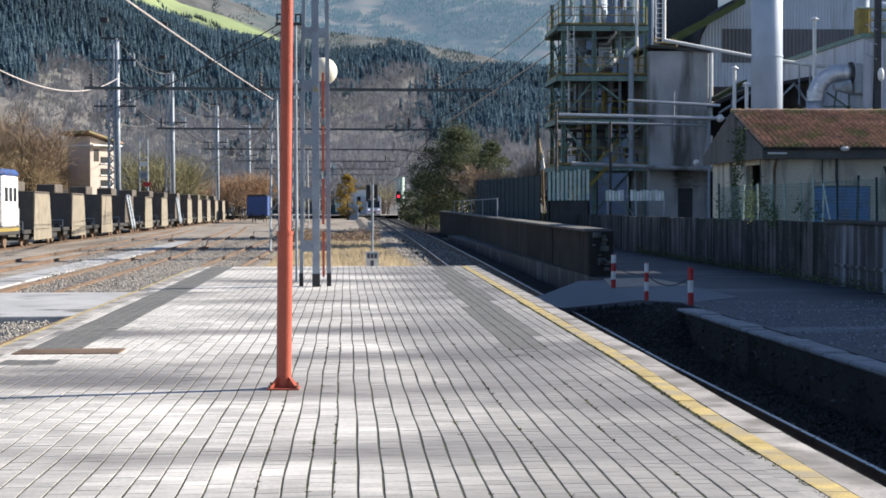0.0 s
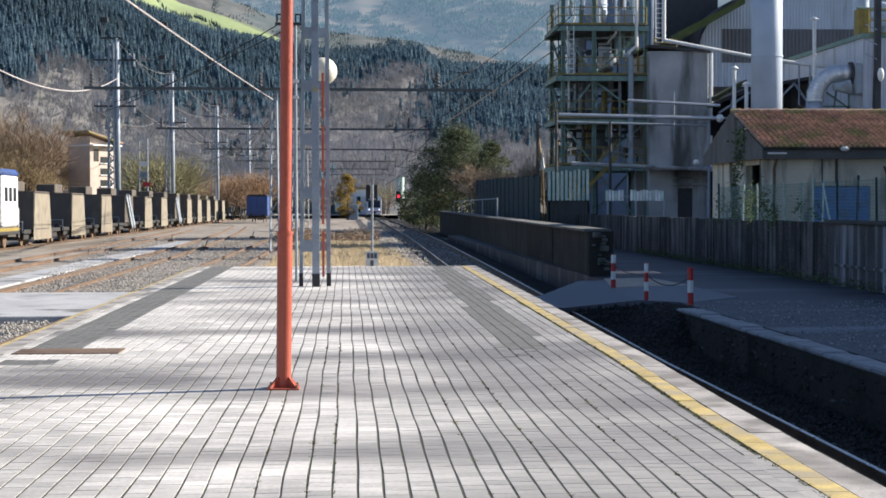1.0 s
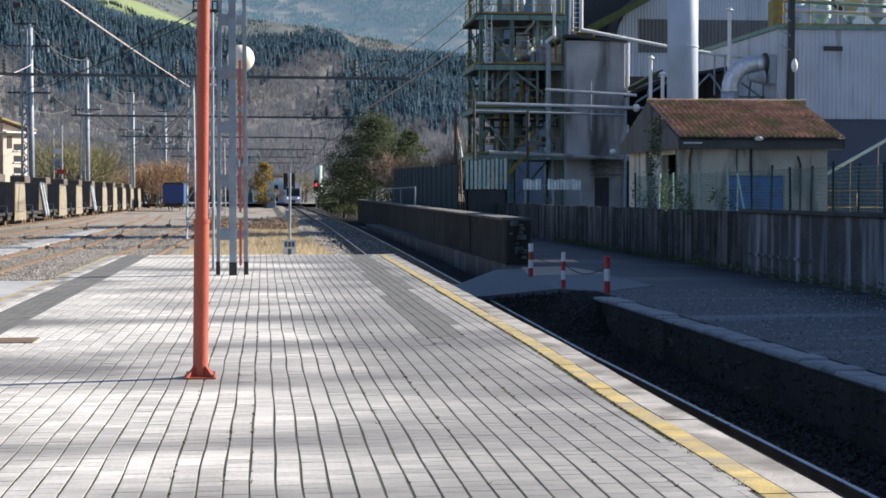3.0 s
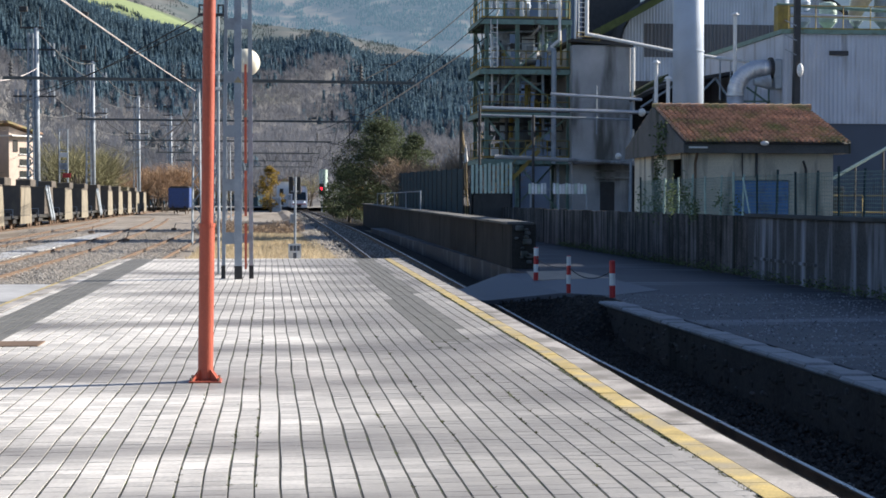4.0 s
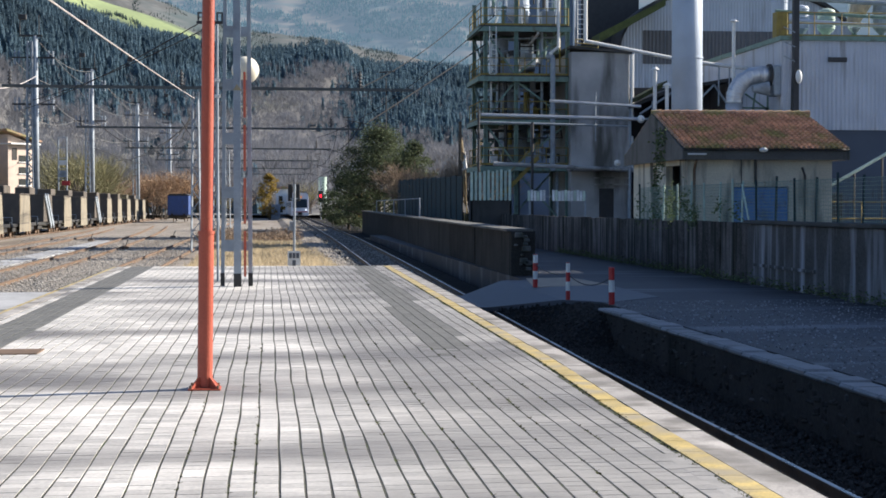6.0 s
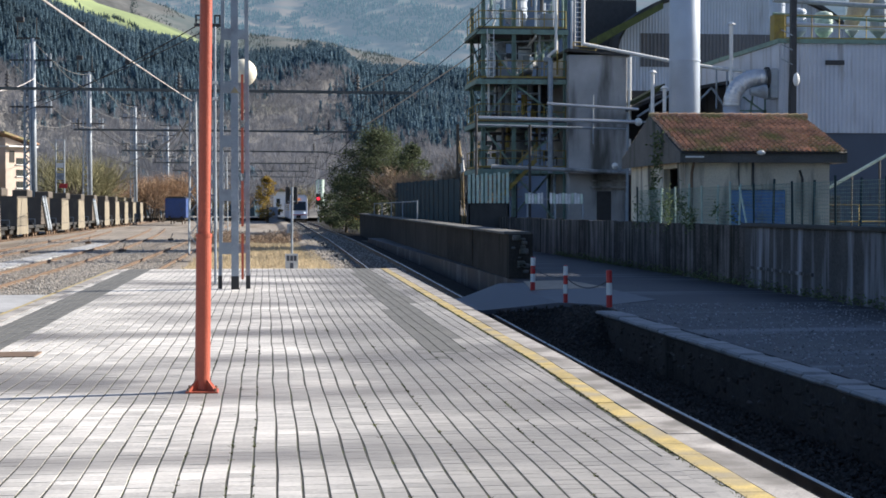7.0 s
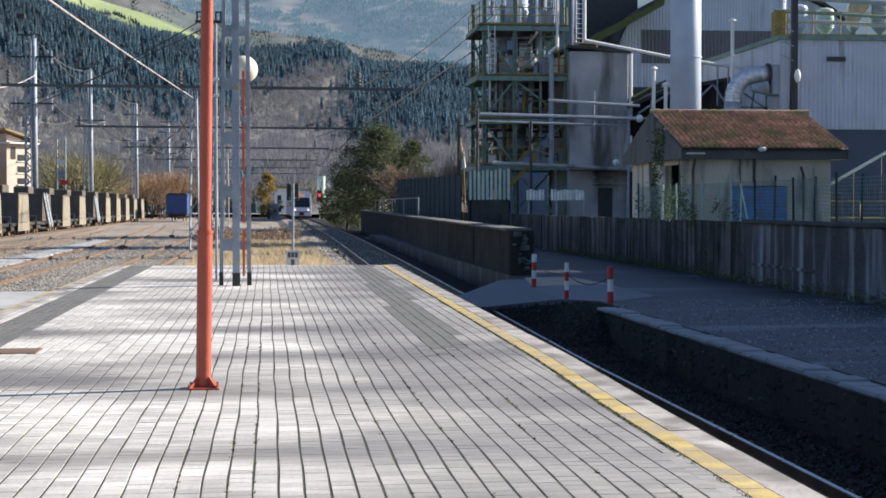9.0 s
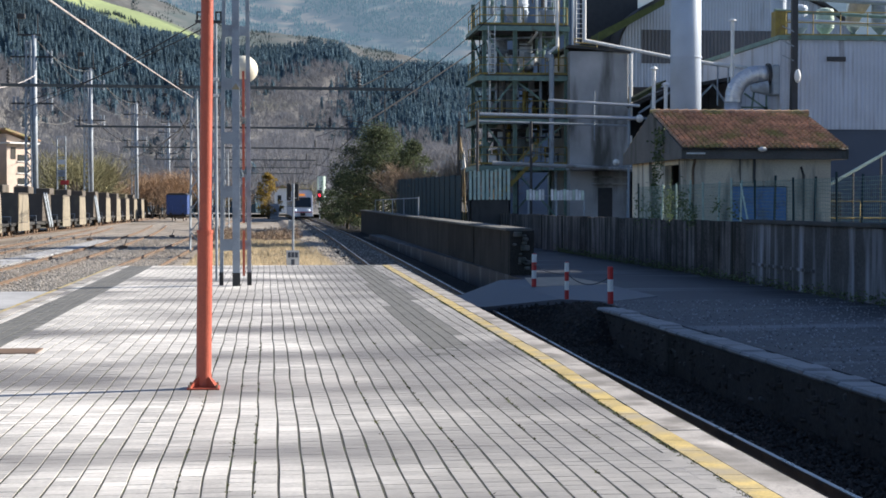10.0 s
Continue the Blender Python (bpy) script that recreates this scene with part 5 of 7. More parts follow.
def build_arch_hall():
    """The hall with the curved roof, a strip of windows and its low front roof."""
    ah = tagged(empty("arched_hall"), "grey corrugated hall with a curved roof and dark window strip", "building")
    Y = 128.0
    arch = []
    for i in range(25):
        a = math.pi * (1 - i / 24)
        arch.append((37.5 + 9.9 * math.cos(a), 12.6 + 6.3 * math.sin(a) ** 0.75))
    bm = prism(bmesh.new(), [(27.6, 0.2)] + arch + [(47.4, 0.2)], "y", Y, Y + 0.3)
    part("front_sheet", bm, CORRUGATED, ah)
    n = len(arch)
    vs, fs = [], []
    for x, z in arch:
        vs += [(x, Y - 0.4, z + 0.1), (x, Y + 30, z + 0.1), (x, Y + 30, z + 0.4), (x, Y - 0.4, z + 0.4)]
    for i in range(n - 1):
        for j in range(4):
            fs.append((4 * i + j, 4 * i + (j + 1) % 4, 4 * i + 4 + (j + 1) % 4, 4 * i + 4 + j))
    raw("roof", vs, fs, DARK_CONCRETE, ah)
    for i in range(12):
        x = 29.6 + 0.93 * i
        part("window_panel", new_box(x, x + 0.89, Y - 0.06, Y - 0.005, 12.9, 15.55), CORRUGATED_DARK, ah)
    # mossy lean-to roof rising to the hall and dark building behind it
    bm = prism(bmesh.new(), [(25.4, 14.2), (30.6, 17.1), (30.6, 17.6), (25.4, 14.9)], "y", Y - 3.5, Y - 0.5)
    part("lean_to_roof", bm, MOSS, ah, "moss covered sloping roof")
    db = tagged(empty("dark_shed"), "dark sheeted shed behind the tower", "building")
    part("wall", new_box(23.6, 30.2, 132, 140, 0.2, 18.7), DARK_STEEL, db)
    part("pale_wall", new_box(19.0, 25.2, 131, 132.5, 0.2, 18.5), material("blue_grey_sheet", (0.16, 0.21, 0.28), 0.6, vary=0.15, scale=0.4), db)
    part("ladder_pipe", rod(bmesh.new(), (24.6, 130.8, 12), (24.6, 130.8, 18.4), 0.12, n=8), SILVER, db)
    # open roof truss in front of the hall
    tr = tagged(empty("open_shed"), "dark open sided shed with a steel truss roof", "building")
    part("roof", prism(bmesh.new(), [(22.0, 7.6), (24.4, 8.6), (30.2, 9.6), (30.2, 9.8), (24.4, 8.8), (22.0, 7.8)], "y", 97.5, 106), DARK_STEEL, tr)
    part("rear_wall", new_box(22.2, 30.2, 106, 106.3, 0.2, 9.4), DARK_STEEL, tr)
    part("moss_strip", prism(bmesh.new(), [(22.2, 7.95), (24.0, 8.95), (24.0, 9.2), (22.2, 8.2)], "y", 97.2, 99.5), MOSS, tr, "mossy roof edge")
    for xa, za, xb, zb in ((22.4, 7.2, 24.4, 8.5), (24.4, 8.5, 24.9, 6.9), (24.9, 6.9, 27, 9.0), (27, 9.0, 28.4, 7.0), (22.2, 6.9, 30, 6.9), (28.4, 7.0, 30, 9.5), (26.2, 6.9, 26.2, 8.9), (23.2, 6.9, 23.2, 8.0)):
        part("truss_bar", bar(bmesh.new(), (xa, 97.6, za), (xb, 97.6, zb), 0.12), STEEL, tr)


def build_duct():
    du = tagged(empty("silver_duct"), "large silver clad duct bending down behind the hut", "duct")
    pts = [Vector((26.05, 90, 2.0)), Vector((26.05, 90, 7.5))]
    for i in range(1, 8):
        a = math.pi / 2 * i / 7
        pts.append(Vector((26.05 + 1.5 * (1 - math.cos(a)), 90, 7.5 + 1.5 * math.sin(a))))
    pts.append(Vector((28.1, 90, 9.0)))
    part("duct", pipe(bmesh.new(), pts, 0.47, 24), SILVER, du, smooth=True)
    for p, q in (((26.05, 90, 6.0), (26.05, 90, 6.05)), ((26.05, 90, 7.4), (26.05, 90, 7.45))):
        part("duct_band", rod(bmesh.new(), p, q, 0.49, n=24), STEEL, du)
    part("flange", rod(bmesh.new(), (28.0, 90, 9.0), (28.15, 90, 9.0), 0.62, n=24), DARK_STEEL, du)
    part("blower", box(bmesh.new(), 28.15, 28.6, 89.4, 90.6, 7.8, 9.5, bevel=0.08), STEEL, du)
    part("blower_cone", rod(bmesh.new(), (27.0, 89.6, 8.2), (27.9, 89.6, 8.2), 0.2, 0.42, n=16), STEEL, du)
    bm = bmesh.new()
    for a, b in (((26.7, 91, 7.2), (28.4, 91, 7.2)), ((27.0, 91, 8.0), (28.6, 91, 6.9)), ((27.3, 91, 6.2), (27.6, 91, 8.2)), ((28.3, 91, 6.0), (28.3, 91, 8.0))):
        bar(bm, a, b, 0.09)
    part("support_frame", bm, GREEN, du)


def build_grey_works():
    """The large sheeted block with railings and machinery on its roof."""
    gw = tagged(empty("sheeted_works_block"), "large pale grey corrugated works block with roof railings", "building")
    Y = 89.5
    part("upper_sheet", new_box(28.62, 48, Y, 112, 5.9, 10.9), CORRUGATED, gw)
    part("base_wall", new_box(28.7, 48, Y + 0.1, 112, 0.2, 5.9), material("dark_blue_sheet", (0.075, 0.095, 0.13), 0.7, vary=0.2, scale=0.4), gw)
    part("green_fascia", new_box(28.5, 48.1, Y - 0.15, 112.1, 10.9, 11.15), GREEN, gw, "green roof edge")
    part("louvre", box(bmesh.new(), 31.3, 32.4, Y - 0.08, Y - 0.005, 9.72, 9.98, bevel=0.01), DARK_STEEL, gw)
    part("down_pipe", pipe(bmesh.new(), [(29.35, Y - 0.12, 11.0), (29.2, Y - 0.12, 8.5), (29.15, Y - 0.12, 6.0)], 0.05, 6), DARK_STEEL, gw)
    guard_rail(gw, [(29.0, Y + 0.2, 11.15), (48, Y + 0.2, 11.15)], 1.35, posts=1.55)
    rng = random.Random(11)
    for i in range(9):
        x = 29.6 + 1.5 * i
        r = rng.uniform(0.35, 0.6)
        y = Y + rng.uniform(2.2, 4.5)
        u = vessel("roof_vessel", x, y, 12.0, rng.uniform(12.8, 15.0), r, rng.choice((SILVER, STEEL, PALE_GREEN, CHIMNEY)), gw)
        part("leg", rod(bmesh.new(), (x, y, 11.15), (x, y, 11.9), 0.1, n=8), GREEN, u)
    part("elevated_hopper", rod(bmesh.new(), (33.8, Y + 3, 12.2), (35.0, Y + 3, 15), 0.35, 0.9, n=18), material("cream_sheet", (0.45, 0.36, 0.25), 0.7), gw, "cream conical hopper")
    for z, m, r in ((12.2, SILVER, 0.12), (12.7, GREEN, 0.1), (13.5, STEEL, 0.14)):
        part("roof_pipe", pipe(bmesh.new(), [(28.7, Y + 1.4, z), (40, Y + 1.4, z - 0.5)], r, 8), m, gw)
    part("pipe_rack", new_box(28.6, 29.3, Y + 0.8, Y + 1.6, 11.16, 12.6), RAIL_YELLOW, gw)
    ml = tagged(empty("lamp_mast"), "dark steel mast with a white lamp and brackets", "mast")
    part("shaft", new_box(28.9, 29.22, 91.2 - 3, 91.5 - 3, 0.2, 16), DARK_STEEL, ml)
    bm = bmesh.new()
    bmesh.ops.create_uvsphere(bm, u_segments=12, v_segments=8, radius=0.22, matrix=Matrix.Translation((29.1, 87.9, 8.75)) @ Matrix.Diagonal((0.8, 1, 1.7, 1)))
    part("lamp", bm, WHITE, ml, "white lamp bowl")
    for z in (9.6, 10.4, 11.2):
        part("bracket", bar(bmesh.new(), (28.3, 88.1, z + 0.3), (28.95, 88.1, z), 0.05), STEEL, ml)
    # yard rails and a sloping pale pipe in front of the block
    yr = tagged(empty("yard_railing"), "yellow pipe railing in the works yard", "railing")
    guard_rail(yr, [(23.2, 66, 0.25), (30, 66, 0.25)], 1.55, posts=1.3)
    sp = tagged(part("sloping_pipe", pipe(bmesh.new(), [(23.0, 66.4, 2.3), (23.3, 66.4, 2.45), (26.2, 66.4, 4.05)], 0.07, 8), PALE_GREEN), "pale green sloping pipe in the works yard", "pipe")
    for x, z in ((24.4, 3.0), (25.6, 3.7)):
        part("prop", rod(bmesh.new(), (x, 66.4, 0.25), (x, 66.4, z), 0.05, n=6), DARK_STEEL, sp)
    dk = tagged(part("storage_crate", box(bmesh.new(), 21.5, 24.5, 68, 70, 0.25, 2.2, bevel=0.03), DARK_STEEL), "dark steel storage container in the yard", "container")


build_process_tower()
build_block_house()
build_pipe_bridge()
build_stack()
build_arch_hall()
build_duct()
build_grey_works()


# ---- goods wagons ----
def hopper_wagon():
    """One hopper wagon, 11 m long, its near end at y = 0, on its own rails' level."""
    w = tagged(empty("hopper_wagon"), "grey brown hopper wagon, sun and shade put into its colours", "goods wagon", group="hopper wagons in the yard")
    L, hw = 13.2, 1.38
    part("underframe", box(bmesh.new(), -1.25, 1.25, 0.3, L - 0.3, 0.75, 1.0, bevel=0.02), RUBBER, w)
    # body: plain box ends in a shade tone, sun-toned sides tapering slightly upward
    part("body", prism(bmesh.new(), [(2.5, 1.02), (L - 4.7, 1.02), (L - 5.2, 3.28), (2.8, 3.28)], "x", -hw, hw), HOPPER_SHADED, w)
    for sx in (-1, 1):
        sp = part("side_panel", prism(bmesh.new(), [(2.4, 0.35), (L - 4.6, 0.35), (L - 5.3, 3.2), (2.9, 3.2)], "x", sx * (hw + 0.004), sx * (hw + 0.05)), HOPPER_SUNLIT, w, "side panel in a sunlit cream tone, rust streaked")
        part("seam", new_box(sx * (hw + 0.056) - 0.004, sx * (hw + 0.056) + 0.004, 2.9, L - 5.6, 0.98, 1.05), HOPPER_SHADED, sp)
    part("top_rim", box(bmesh.new(), -hw - 0.06, hw + 0.06, 2.8, L - 5.45, 3.282, 3.36, bevel=0.02), HOPPER_SHADED, w)
    part("hatch", box(bmesh.new(), -1.2, 0.1, 3.6, 6.6, 3.362, 4.0, bevel=0.06), HOPPER_SHADED, w)
    bm = bmesh.new()
    for z in (1.1, 1.5):
        bar(bm, (-1.2, 0.1, z), (1.2, 0.1, z), 0.04)
    for x in (-1.2, 0, 1.2):
        bar(bm, (x, 0.1, 0.8), (x, 0.1, 1.5), 0.04)
    part("end_rail", bm, STEEL, w)
    for sx in (-0.87, 0.87):
        part("buffer", rod(bmesh.new(), (sx, -0.25, 1.05), (sx, 0.3, 1.05), 0.2, 0.14, n=14), RUBBER, w)
    for y in (1.4, 2.9, L - 2.9, L - 1.4):
        ax = part("wheelset", rod(bmesh.new(), (-0.8, y, 0.46), (0.8, y, 0.46), 0.08, n=8), RUBBER, w)
        for sx in (-0.83, 0.83):
            bm = rod(bmesh.new(), (sx - 0.06, y, 0.46), (sx + 0.06, y, 0.46), 0.46, n=22)
            rod(bm, (sx - 0.16, y, 0.46), (sx + 0.2, y, 0.46), 0.14, n=10)
            part("wheel", bm, RUST, ax)
    for y in (2.15, L - 2.15):
        for sx in (-1, 1):
            part("bogie_frame", box(bmesh.new(), sx * 1.05 - 0.08, sx * 1.05 + 0.08, y - 1.2, y + 1.2, 0.38, 0.72, bevel=0.05), RUBBER, w)
    return w


def build_wagons():
    first = hopper_wagon()
    first.matrix_basis = pose(-20.6, 99.6, -0.75)
    for i in range(1, 12):
        w = copy_thing(first, pose(-20.6, 99.6 + 13.95 * i, -0.75))
        if i in (3, 6):
            # these two have a raked pale ladder in place of the side panel
            tagged(w, "grey brown hopper wagon with raked pale ladders")
            for c in list(w.children_recursive):
                if c.name.startswith(("side_panel", "seam")):
                    bpy.data.objects.remove(c)
            for dy in (0.0, 1.5):
                part("raked_ladder", bar(bmesh.new(), (1.46, 3.0 + dy, 3.3), (1.55, 6.2 + dy, 0.6), 0.1, 0.5), STEEL, w, "raked pale steel ladder")
    # shunting locomotive at the near end of the row
    lo = tagged(empty("locomotive", pose(-20.6, 85.0, -0.75)), "white and blue diesel shunting locomotive at the wagons", "locomotive")
    part("frame", box(bmesh.new(), -1.45, 1.45, 0, 12.6, 0.8, 1.25, bevel=0.04), RUBBER, lo)
    part("hood", box(bmesh.new(), -1.0, 1.0, 0.5, 8.0, 1.25, 3.0, bevel=0.12), WHITE, lo)
    cab = part("cab", box(bmesh.new(), -1.45, 1.45, 8.0, 12.2, 1.25, 4.2, bevel=0.1), WHITE, lo)
    part("cab_roof", box(bmesh.new(), -1.5, 1.5, 7.9, 12.3, 4.05, 4.55, bevel=0.2), BLUE, cab, "blue roof and band")
    for y in (8.4, 9.6, 10.8):
        part("window", box(bmesh.new(), 1.44, 1.47, y, y + 0.8, 2.7, 3.5, bevel=0.01), GLASS, cab)
    part("grille", new_box(1.0, 1.03, 1.0, 7.5, 1.6, 2.7), DARK_STEEL, lo)
    part("yellow_stripe", new_box(1.452, 1.46, 0.1, 12.4, 1.0, 1.2), RAIL_YELLOW, lo)
    for y in (1.6, 3.6, 9.0, 11.0):
        for sx in (-0.83, 0.83):
            part("wheel", rod(bmesh.new(), (sx - 0.06, y, 0.5), (sx + 0.06, y, 0.5), 0.5, n=22), RUST, lo)
    bm = bmesh.new()
    bar(bm, (1.42, 12.3, 1.2), (1.42, 12.3, 2.3), 0.04), bar(bm, (1.42, 12.5, 0.6), (1.42, 12.5, 2.3), 0.04), bar(bm, (1.0, 12.5, 2.3), (1.42, 12.5, 2.3), 0.04)
    part("handrail", bm, WHITE, lo)
    # a lone blue covered wagon further up the yard
    bw = tagged(empty("covered_wagon", pose(-13.2, 245, -0.75)), "dark blue covered goods wagon standing alone", "goods wagon")
    part("body", box(bmesh.new(), -1.55, 1.55, 0, 13, 1.0, 3.9, bevel=0.06), BLUE, bw)
    part("roof", prism(bmesh.new(), [(-1.58, 3.88), (1.58, 3.88), (1.2, 4.15), (-1.2, 4.15)], "y", -0.03, 13.03), DARK_STEEL, bw)
    for x in (-1.4, -0.7, 0, 0.7, 1.4):
        part("rib", new_box(x - 0.05, x + 0.05, -0.06, 0.0, 1.05, 3.8), BLUE, bw)
    part("underframe", new_box(-1.3, 1.3, 0.2, 12.8, 0.7, 1.0), RUBBER, bw)
    for y in (2.5, 10.5):
        for sx in (-0.83, 0.83):
            part("wheel", rod(bmesh.new(), (sx - 0.06, y, 0.46), (sx + 0.06, y, 0.46), 0.46, n=18), RUST, bw)
    for sx in (-0.87, 0.87):
        part("buffer", rod(bmesh.new(), (sx, -0.5, 1.05), (sx, 0.1, 1.05), 0.2, 0.14, n=12), RUBBER, bw)


# ---- the train ----
def build_train():
    tr = tagged(empty("commuter_train"), "white commuter train with a dark windscreen coming up the main line", "train")
    hw = 1.52
    def car(y0, y1, nose):
        prof = [(-hw, 0.4), (hw, 0.4), (hw, 1.1), (hw, 3.4), (hw - 0.12, 4.1), (hw - 0.45, 4.42), (-hw + 0.45, 4.42), (-hw + 0.12, 4.1), (-hw, 3.4), (-hw, 1.1)]
        bm = bmesh.new()
        rings = [(0.0, 0.97, 0.25), (0.35, 0.99, 0.06), (1.0, 1.0, 0.0)] if nose else [(0.0, 1, 0)]
        rings = [(y0 + a, s, d) for a, s, d in rings] + [(y1, 1, 0)]
        loops = []
        for y, s, d in rings:
            loops.append([bm.verts.new((x * s, y + (0.9 if nose else 0) * max(0, (z - 1.3) / 2.5) * (1 if y - y0 < 0.9 else 0.0), 0.45 + (z - 0.45) * s)) for x, z in prof])
        for a, b in zip(loops, loops[1:]):
            for i in range(10):
                bm.faces.new((a[i], a[(i + 1) % 10], b[(i + 1) % 10], b[i]))
        bm.faces.new(loops[0]), bm.faces.new(loops[-1])
        bmesh.ops.recalc_face_normals(bm, faces=bm.faces)
        return bm
    body = part("front_car", car(0, 24, True), TRAIN_WHITE, tr)
    bm = prism(bmesh.new(), [(-1.25, 1.75), (1.25, 1.75), (1.2, 3.1), (1.05, 3.22), (-1.05, 3.22), (-1.2, 3.1)], "y", -0.03, 0.05)
    for v in bm.verts:
        v.co.y += 0.9 * max(0, (v.co.z - 1.3) / 2.5)
    part("windscreen", bm, GLASS, body, "dark raked windscreen")
    for sx in (-1, 1):
        part("headlight", rod(bmesh.new(), (sx * 1.0, -0.06, 1.38), (sx * 1.0, 0.06, 1.38), 0.10, n=14), HEADLIGHT, body, "lit headlight")
    part("destination_display", new_box(-0.7, 0.3, 0.68, 0.85, 3.45, 3.75), material("amber_display", (0.5, 0.2, 0.05), 0.4, emit=(1.0, 0.35, 0.08, 0.35)), body, "amber lit display")
    part("red_band", box(bmesh.new(), -1.25, 1.25, -0.05, 0.06, 0.98, 1.1), RED_BAND, body, "red band under the windscreen")
    part("coupler", new_box(-0.35, 0.35, -0.35, 0.2, 0.5, 0.95), RUBBER, body)
    part("front_skirt", box(bmesh.new(), -1.2, 1.2, 0.05, 0.3, 0.2, 0.62, bevel=0.03), RUBBER, body)
    bm = bmesh.new()
    box(bm, -1.2, 1.2, 0.4, 23.5, 0.15, 0.46)
    part("bogies", bm, RUBBER, body)
    for y0 in (24.6, 49.2):
        c = part("car", car(y0, y0 + 24, False), TRAIN_WHITE, tr)
        part("bogies", new_box(-1.2, 1.2, y0 + 0.4, y0 + 23.5, 0.15, 0.46), RUBBER, c)
    for s in (-1, 1):
        for y0 in (0, 24.6, 49.2):
            part("window_band", new_box(s * (hw + 0.006) - 0.006, s * (hw + 0.006) + 0.006, y0 + 2.2, y0 + 23, 1.8, 2.7), GLASS, tr)
    bm = pipe(bmesh.new(), [(0, 8, 3.9), (0, 9.4, 4.5), (0, 8.2, 5.2)], 0.04, 6)
    bar(bm, (-0.8, 8.2, 5.22), (0.8, 8.2, 5.22), 0.06)
    part("pantograph", bm, DARK_STEEL, tr)
    return tr


TRAIN_WHITE = material("white_train_paint", (0.72, 0.71, 0.74), 0.35, vary=0.08, scale=0.5)


# ---- hills ----
def terrain(name, label, mat, r0, r1, elev, a0=-22, a1=34, na=110, nr=40, rough=0.0, kind="structure"):
    """A hillside in sweeps round the station: elev(angle, r) is its rise seen from the platform."""
    vs, fs = [], []
    for j in range(nr + 1):
        r = r0 + (r1 - r0) * j / nr
        for i in range(na + 1):
            a = radians(a0 + (a1 - a0) * i / na)
            x, y = r * math.sin(a), r * math.cos(a)
            z = max(-1.2, r * elev(math.degrees(a), j / nr) + rough * min(1, 6 * j / nr) * noise.noise((x / 90, y / 90, 0)) - 0.2)
            vs.append((x, y, z))
    for j in range(nr):
        for i in range(na):
            k = j * (na + 1) + i
            fs.append((k, k + 1, k + na + 2, k + na + 1))
    ob = tagged(raw(name, vs, fs, mat), label, "hill", kind=kind)
    for p in ob.data.polygons:
        p.use_smooth = True
    return ob


FOREST_TOP = [(-22, 0.20), (-12, 0.165), (-9, 0.140), (-8, 0.128), (-6.9, 0.1205), (-6.05, 0.1165), (-5.1, 0.1085), (-4.5, 0.106), (-3.35, 0.1045), (-2.5, 0.103), (-1.0, 0.0985), (-0.4, 0.0965), (0.55, 0.0965), (1.7, 0.1), (2.6, 0.099), (3.1, 0.092), (3.7, 0.0885), (5.7, 0.086), (7.2, 0.0825), (12, 0.075), (20, 0.06), (34, 0.05)]
FOREST_FOOT = [(-22, 0.075), (-11.3, 0.072), (-9.5, 0.0805), (-8, 0.0725), (-6.1, 0.0596), (-3.2, 0.0566), (-1.6, 0.066), (-0.2, 0.0775), (1.7, 0.0756), (2.9, 0.0636), (3.5, 0.046), (7.6, 0.0427), (34, 0.04)]
MEADOW_TOP = [(-22, 0.22), (-8, 0.16), (-6.05, 0.125), (-5.28, 0.1208), (-4.13, 0.115), (-3.16, 0.1094), (-2.48, 0.1046), (-1.8, 0.098), (0, 0.07), (34, 0.04)]
HEATH_TOP = [(-22, 0.2), (-4.3, 0.1265), (-3.35, 0.1213), (-2.57, 0.1155), (-1.0, 0.1075), (-0.2, 0.105), (1.7, 0.1025), (2.9, 0.098), (4.9, 0.091), (7, 0.083), (12, 0.07), (34, 0.05)]


def forest_elev(a, u):
    return (curve(FOREST_TOP, a) - 0.0075) * smooth(u * 1.05) * (1 + 0.03 * noise.noise((a * 0.6, u * 4, 3)))


def mountain_elev(a, u):
    return 0.05 + 0.15 * u + 0.005 * noise.noise((a * 0.3, u * 3, 1)) + 0.0022 * noise.noise((a * 1.1, u * 9, 4)) + 0.0006 * noise.noise((a * 6, u * 40, 4))


def conifers(name, label, n, place, mat, h=(7, 13), sprays=26):
    vs, fs = [], []
    for _ in range(n):
        x, y, z = place()
        hh = random.uniform(*h)
        w = hh * random.uniform(0.2, 0.32)
        turn = random.uniform(0, 6.3)
        k = len(vs)
        for i in range(5):
            a = turn + 6.283 * i / 5
            vs.append((x + w * 0.62 * math.cos(a), y + w * 0.62 * math.sin(a), z + hh * 0.08))
        vs.append((x, y, z + hh))
        fs += [(k + i, k + (i + 1) % 5, k + 5) for i in range(5)]
        for i in range(sprays):
            f, a = 0.1 + 0.86 * (i + random.random()) / sprays, random.uniform(0, 6.283)
            q = w * (1.12 - f) * random.uniform(0.7, 1.15)
            c, sn = math.cos(a), math.sin(a)
            b, tilt = w * (0.25 + 0.5 * (1 - f)), random.uniform(-1, 1)
            zz, k = z + hh * f, len(vs)
            vs += [(x + 0.3 * q * c - b * sn, y + 0.3 * q * sn + b * c, zz + b * tilt), (x + 0.3 * q * c + b * sn, y + 0.3 * q * sn - b * c, zz - b * tilt),
                   (x + q * c, y + q * sn, zz - hh * random.uniform(-0.03, 0.07))]
            fs.append((k, k + 1, k + 2))
    return tagged(raw(name, vs, fs, mat), label, "forest", kind="stuff")


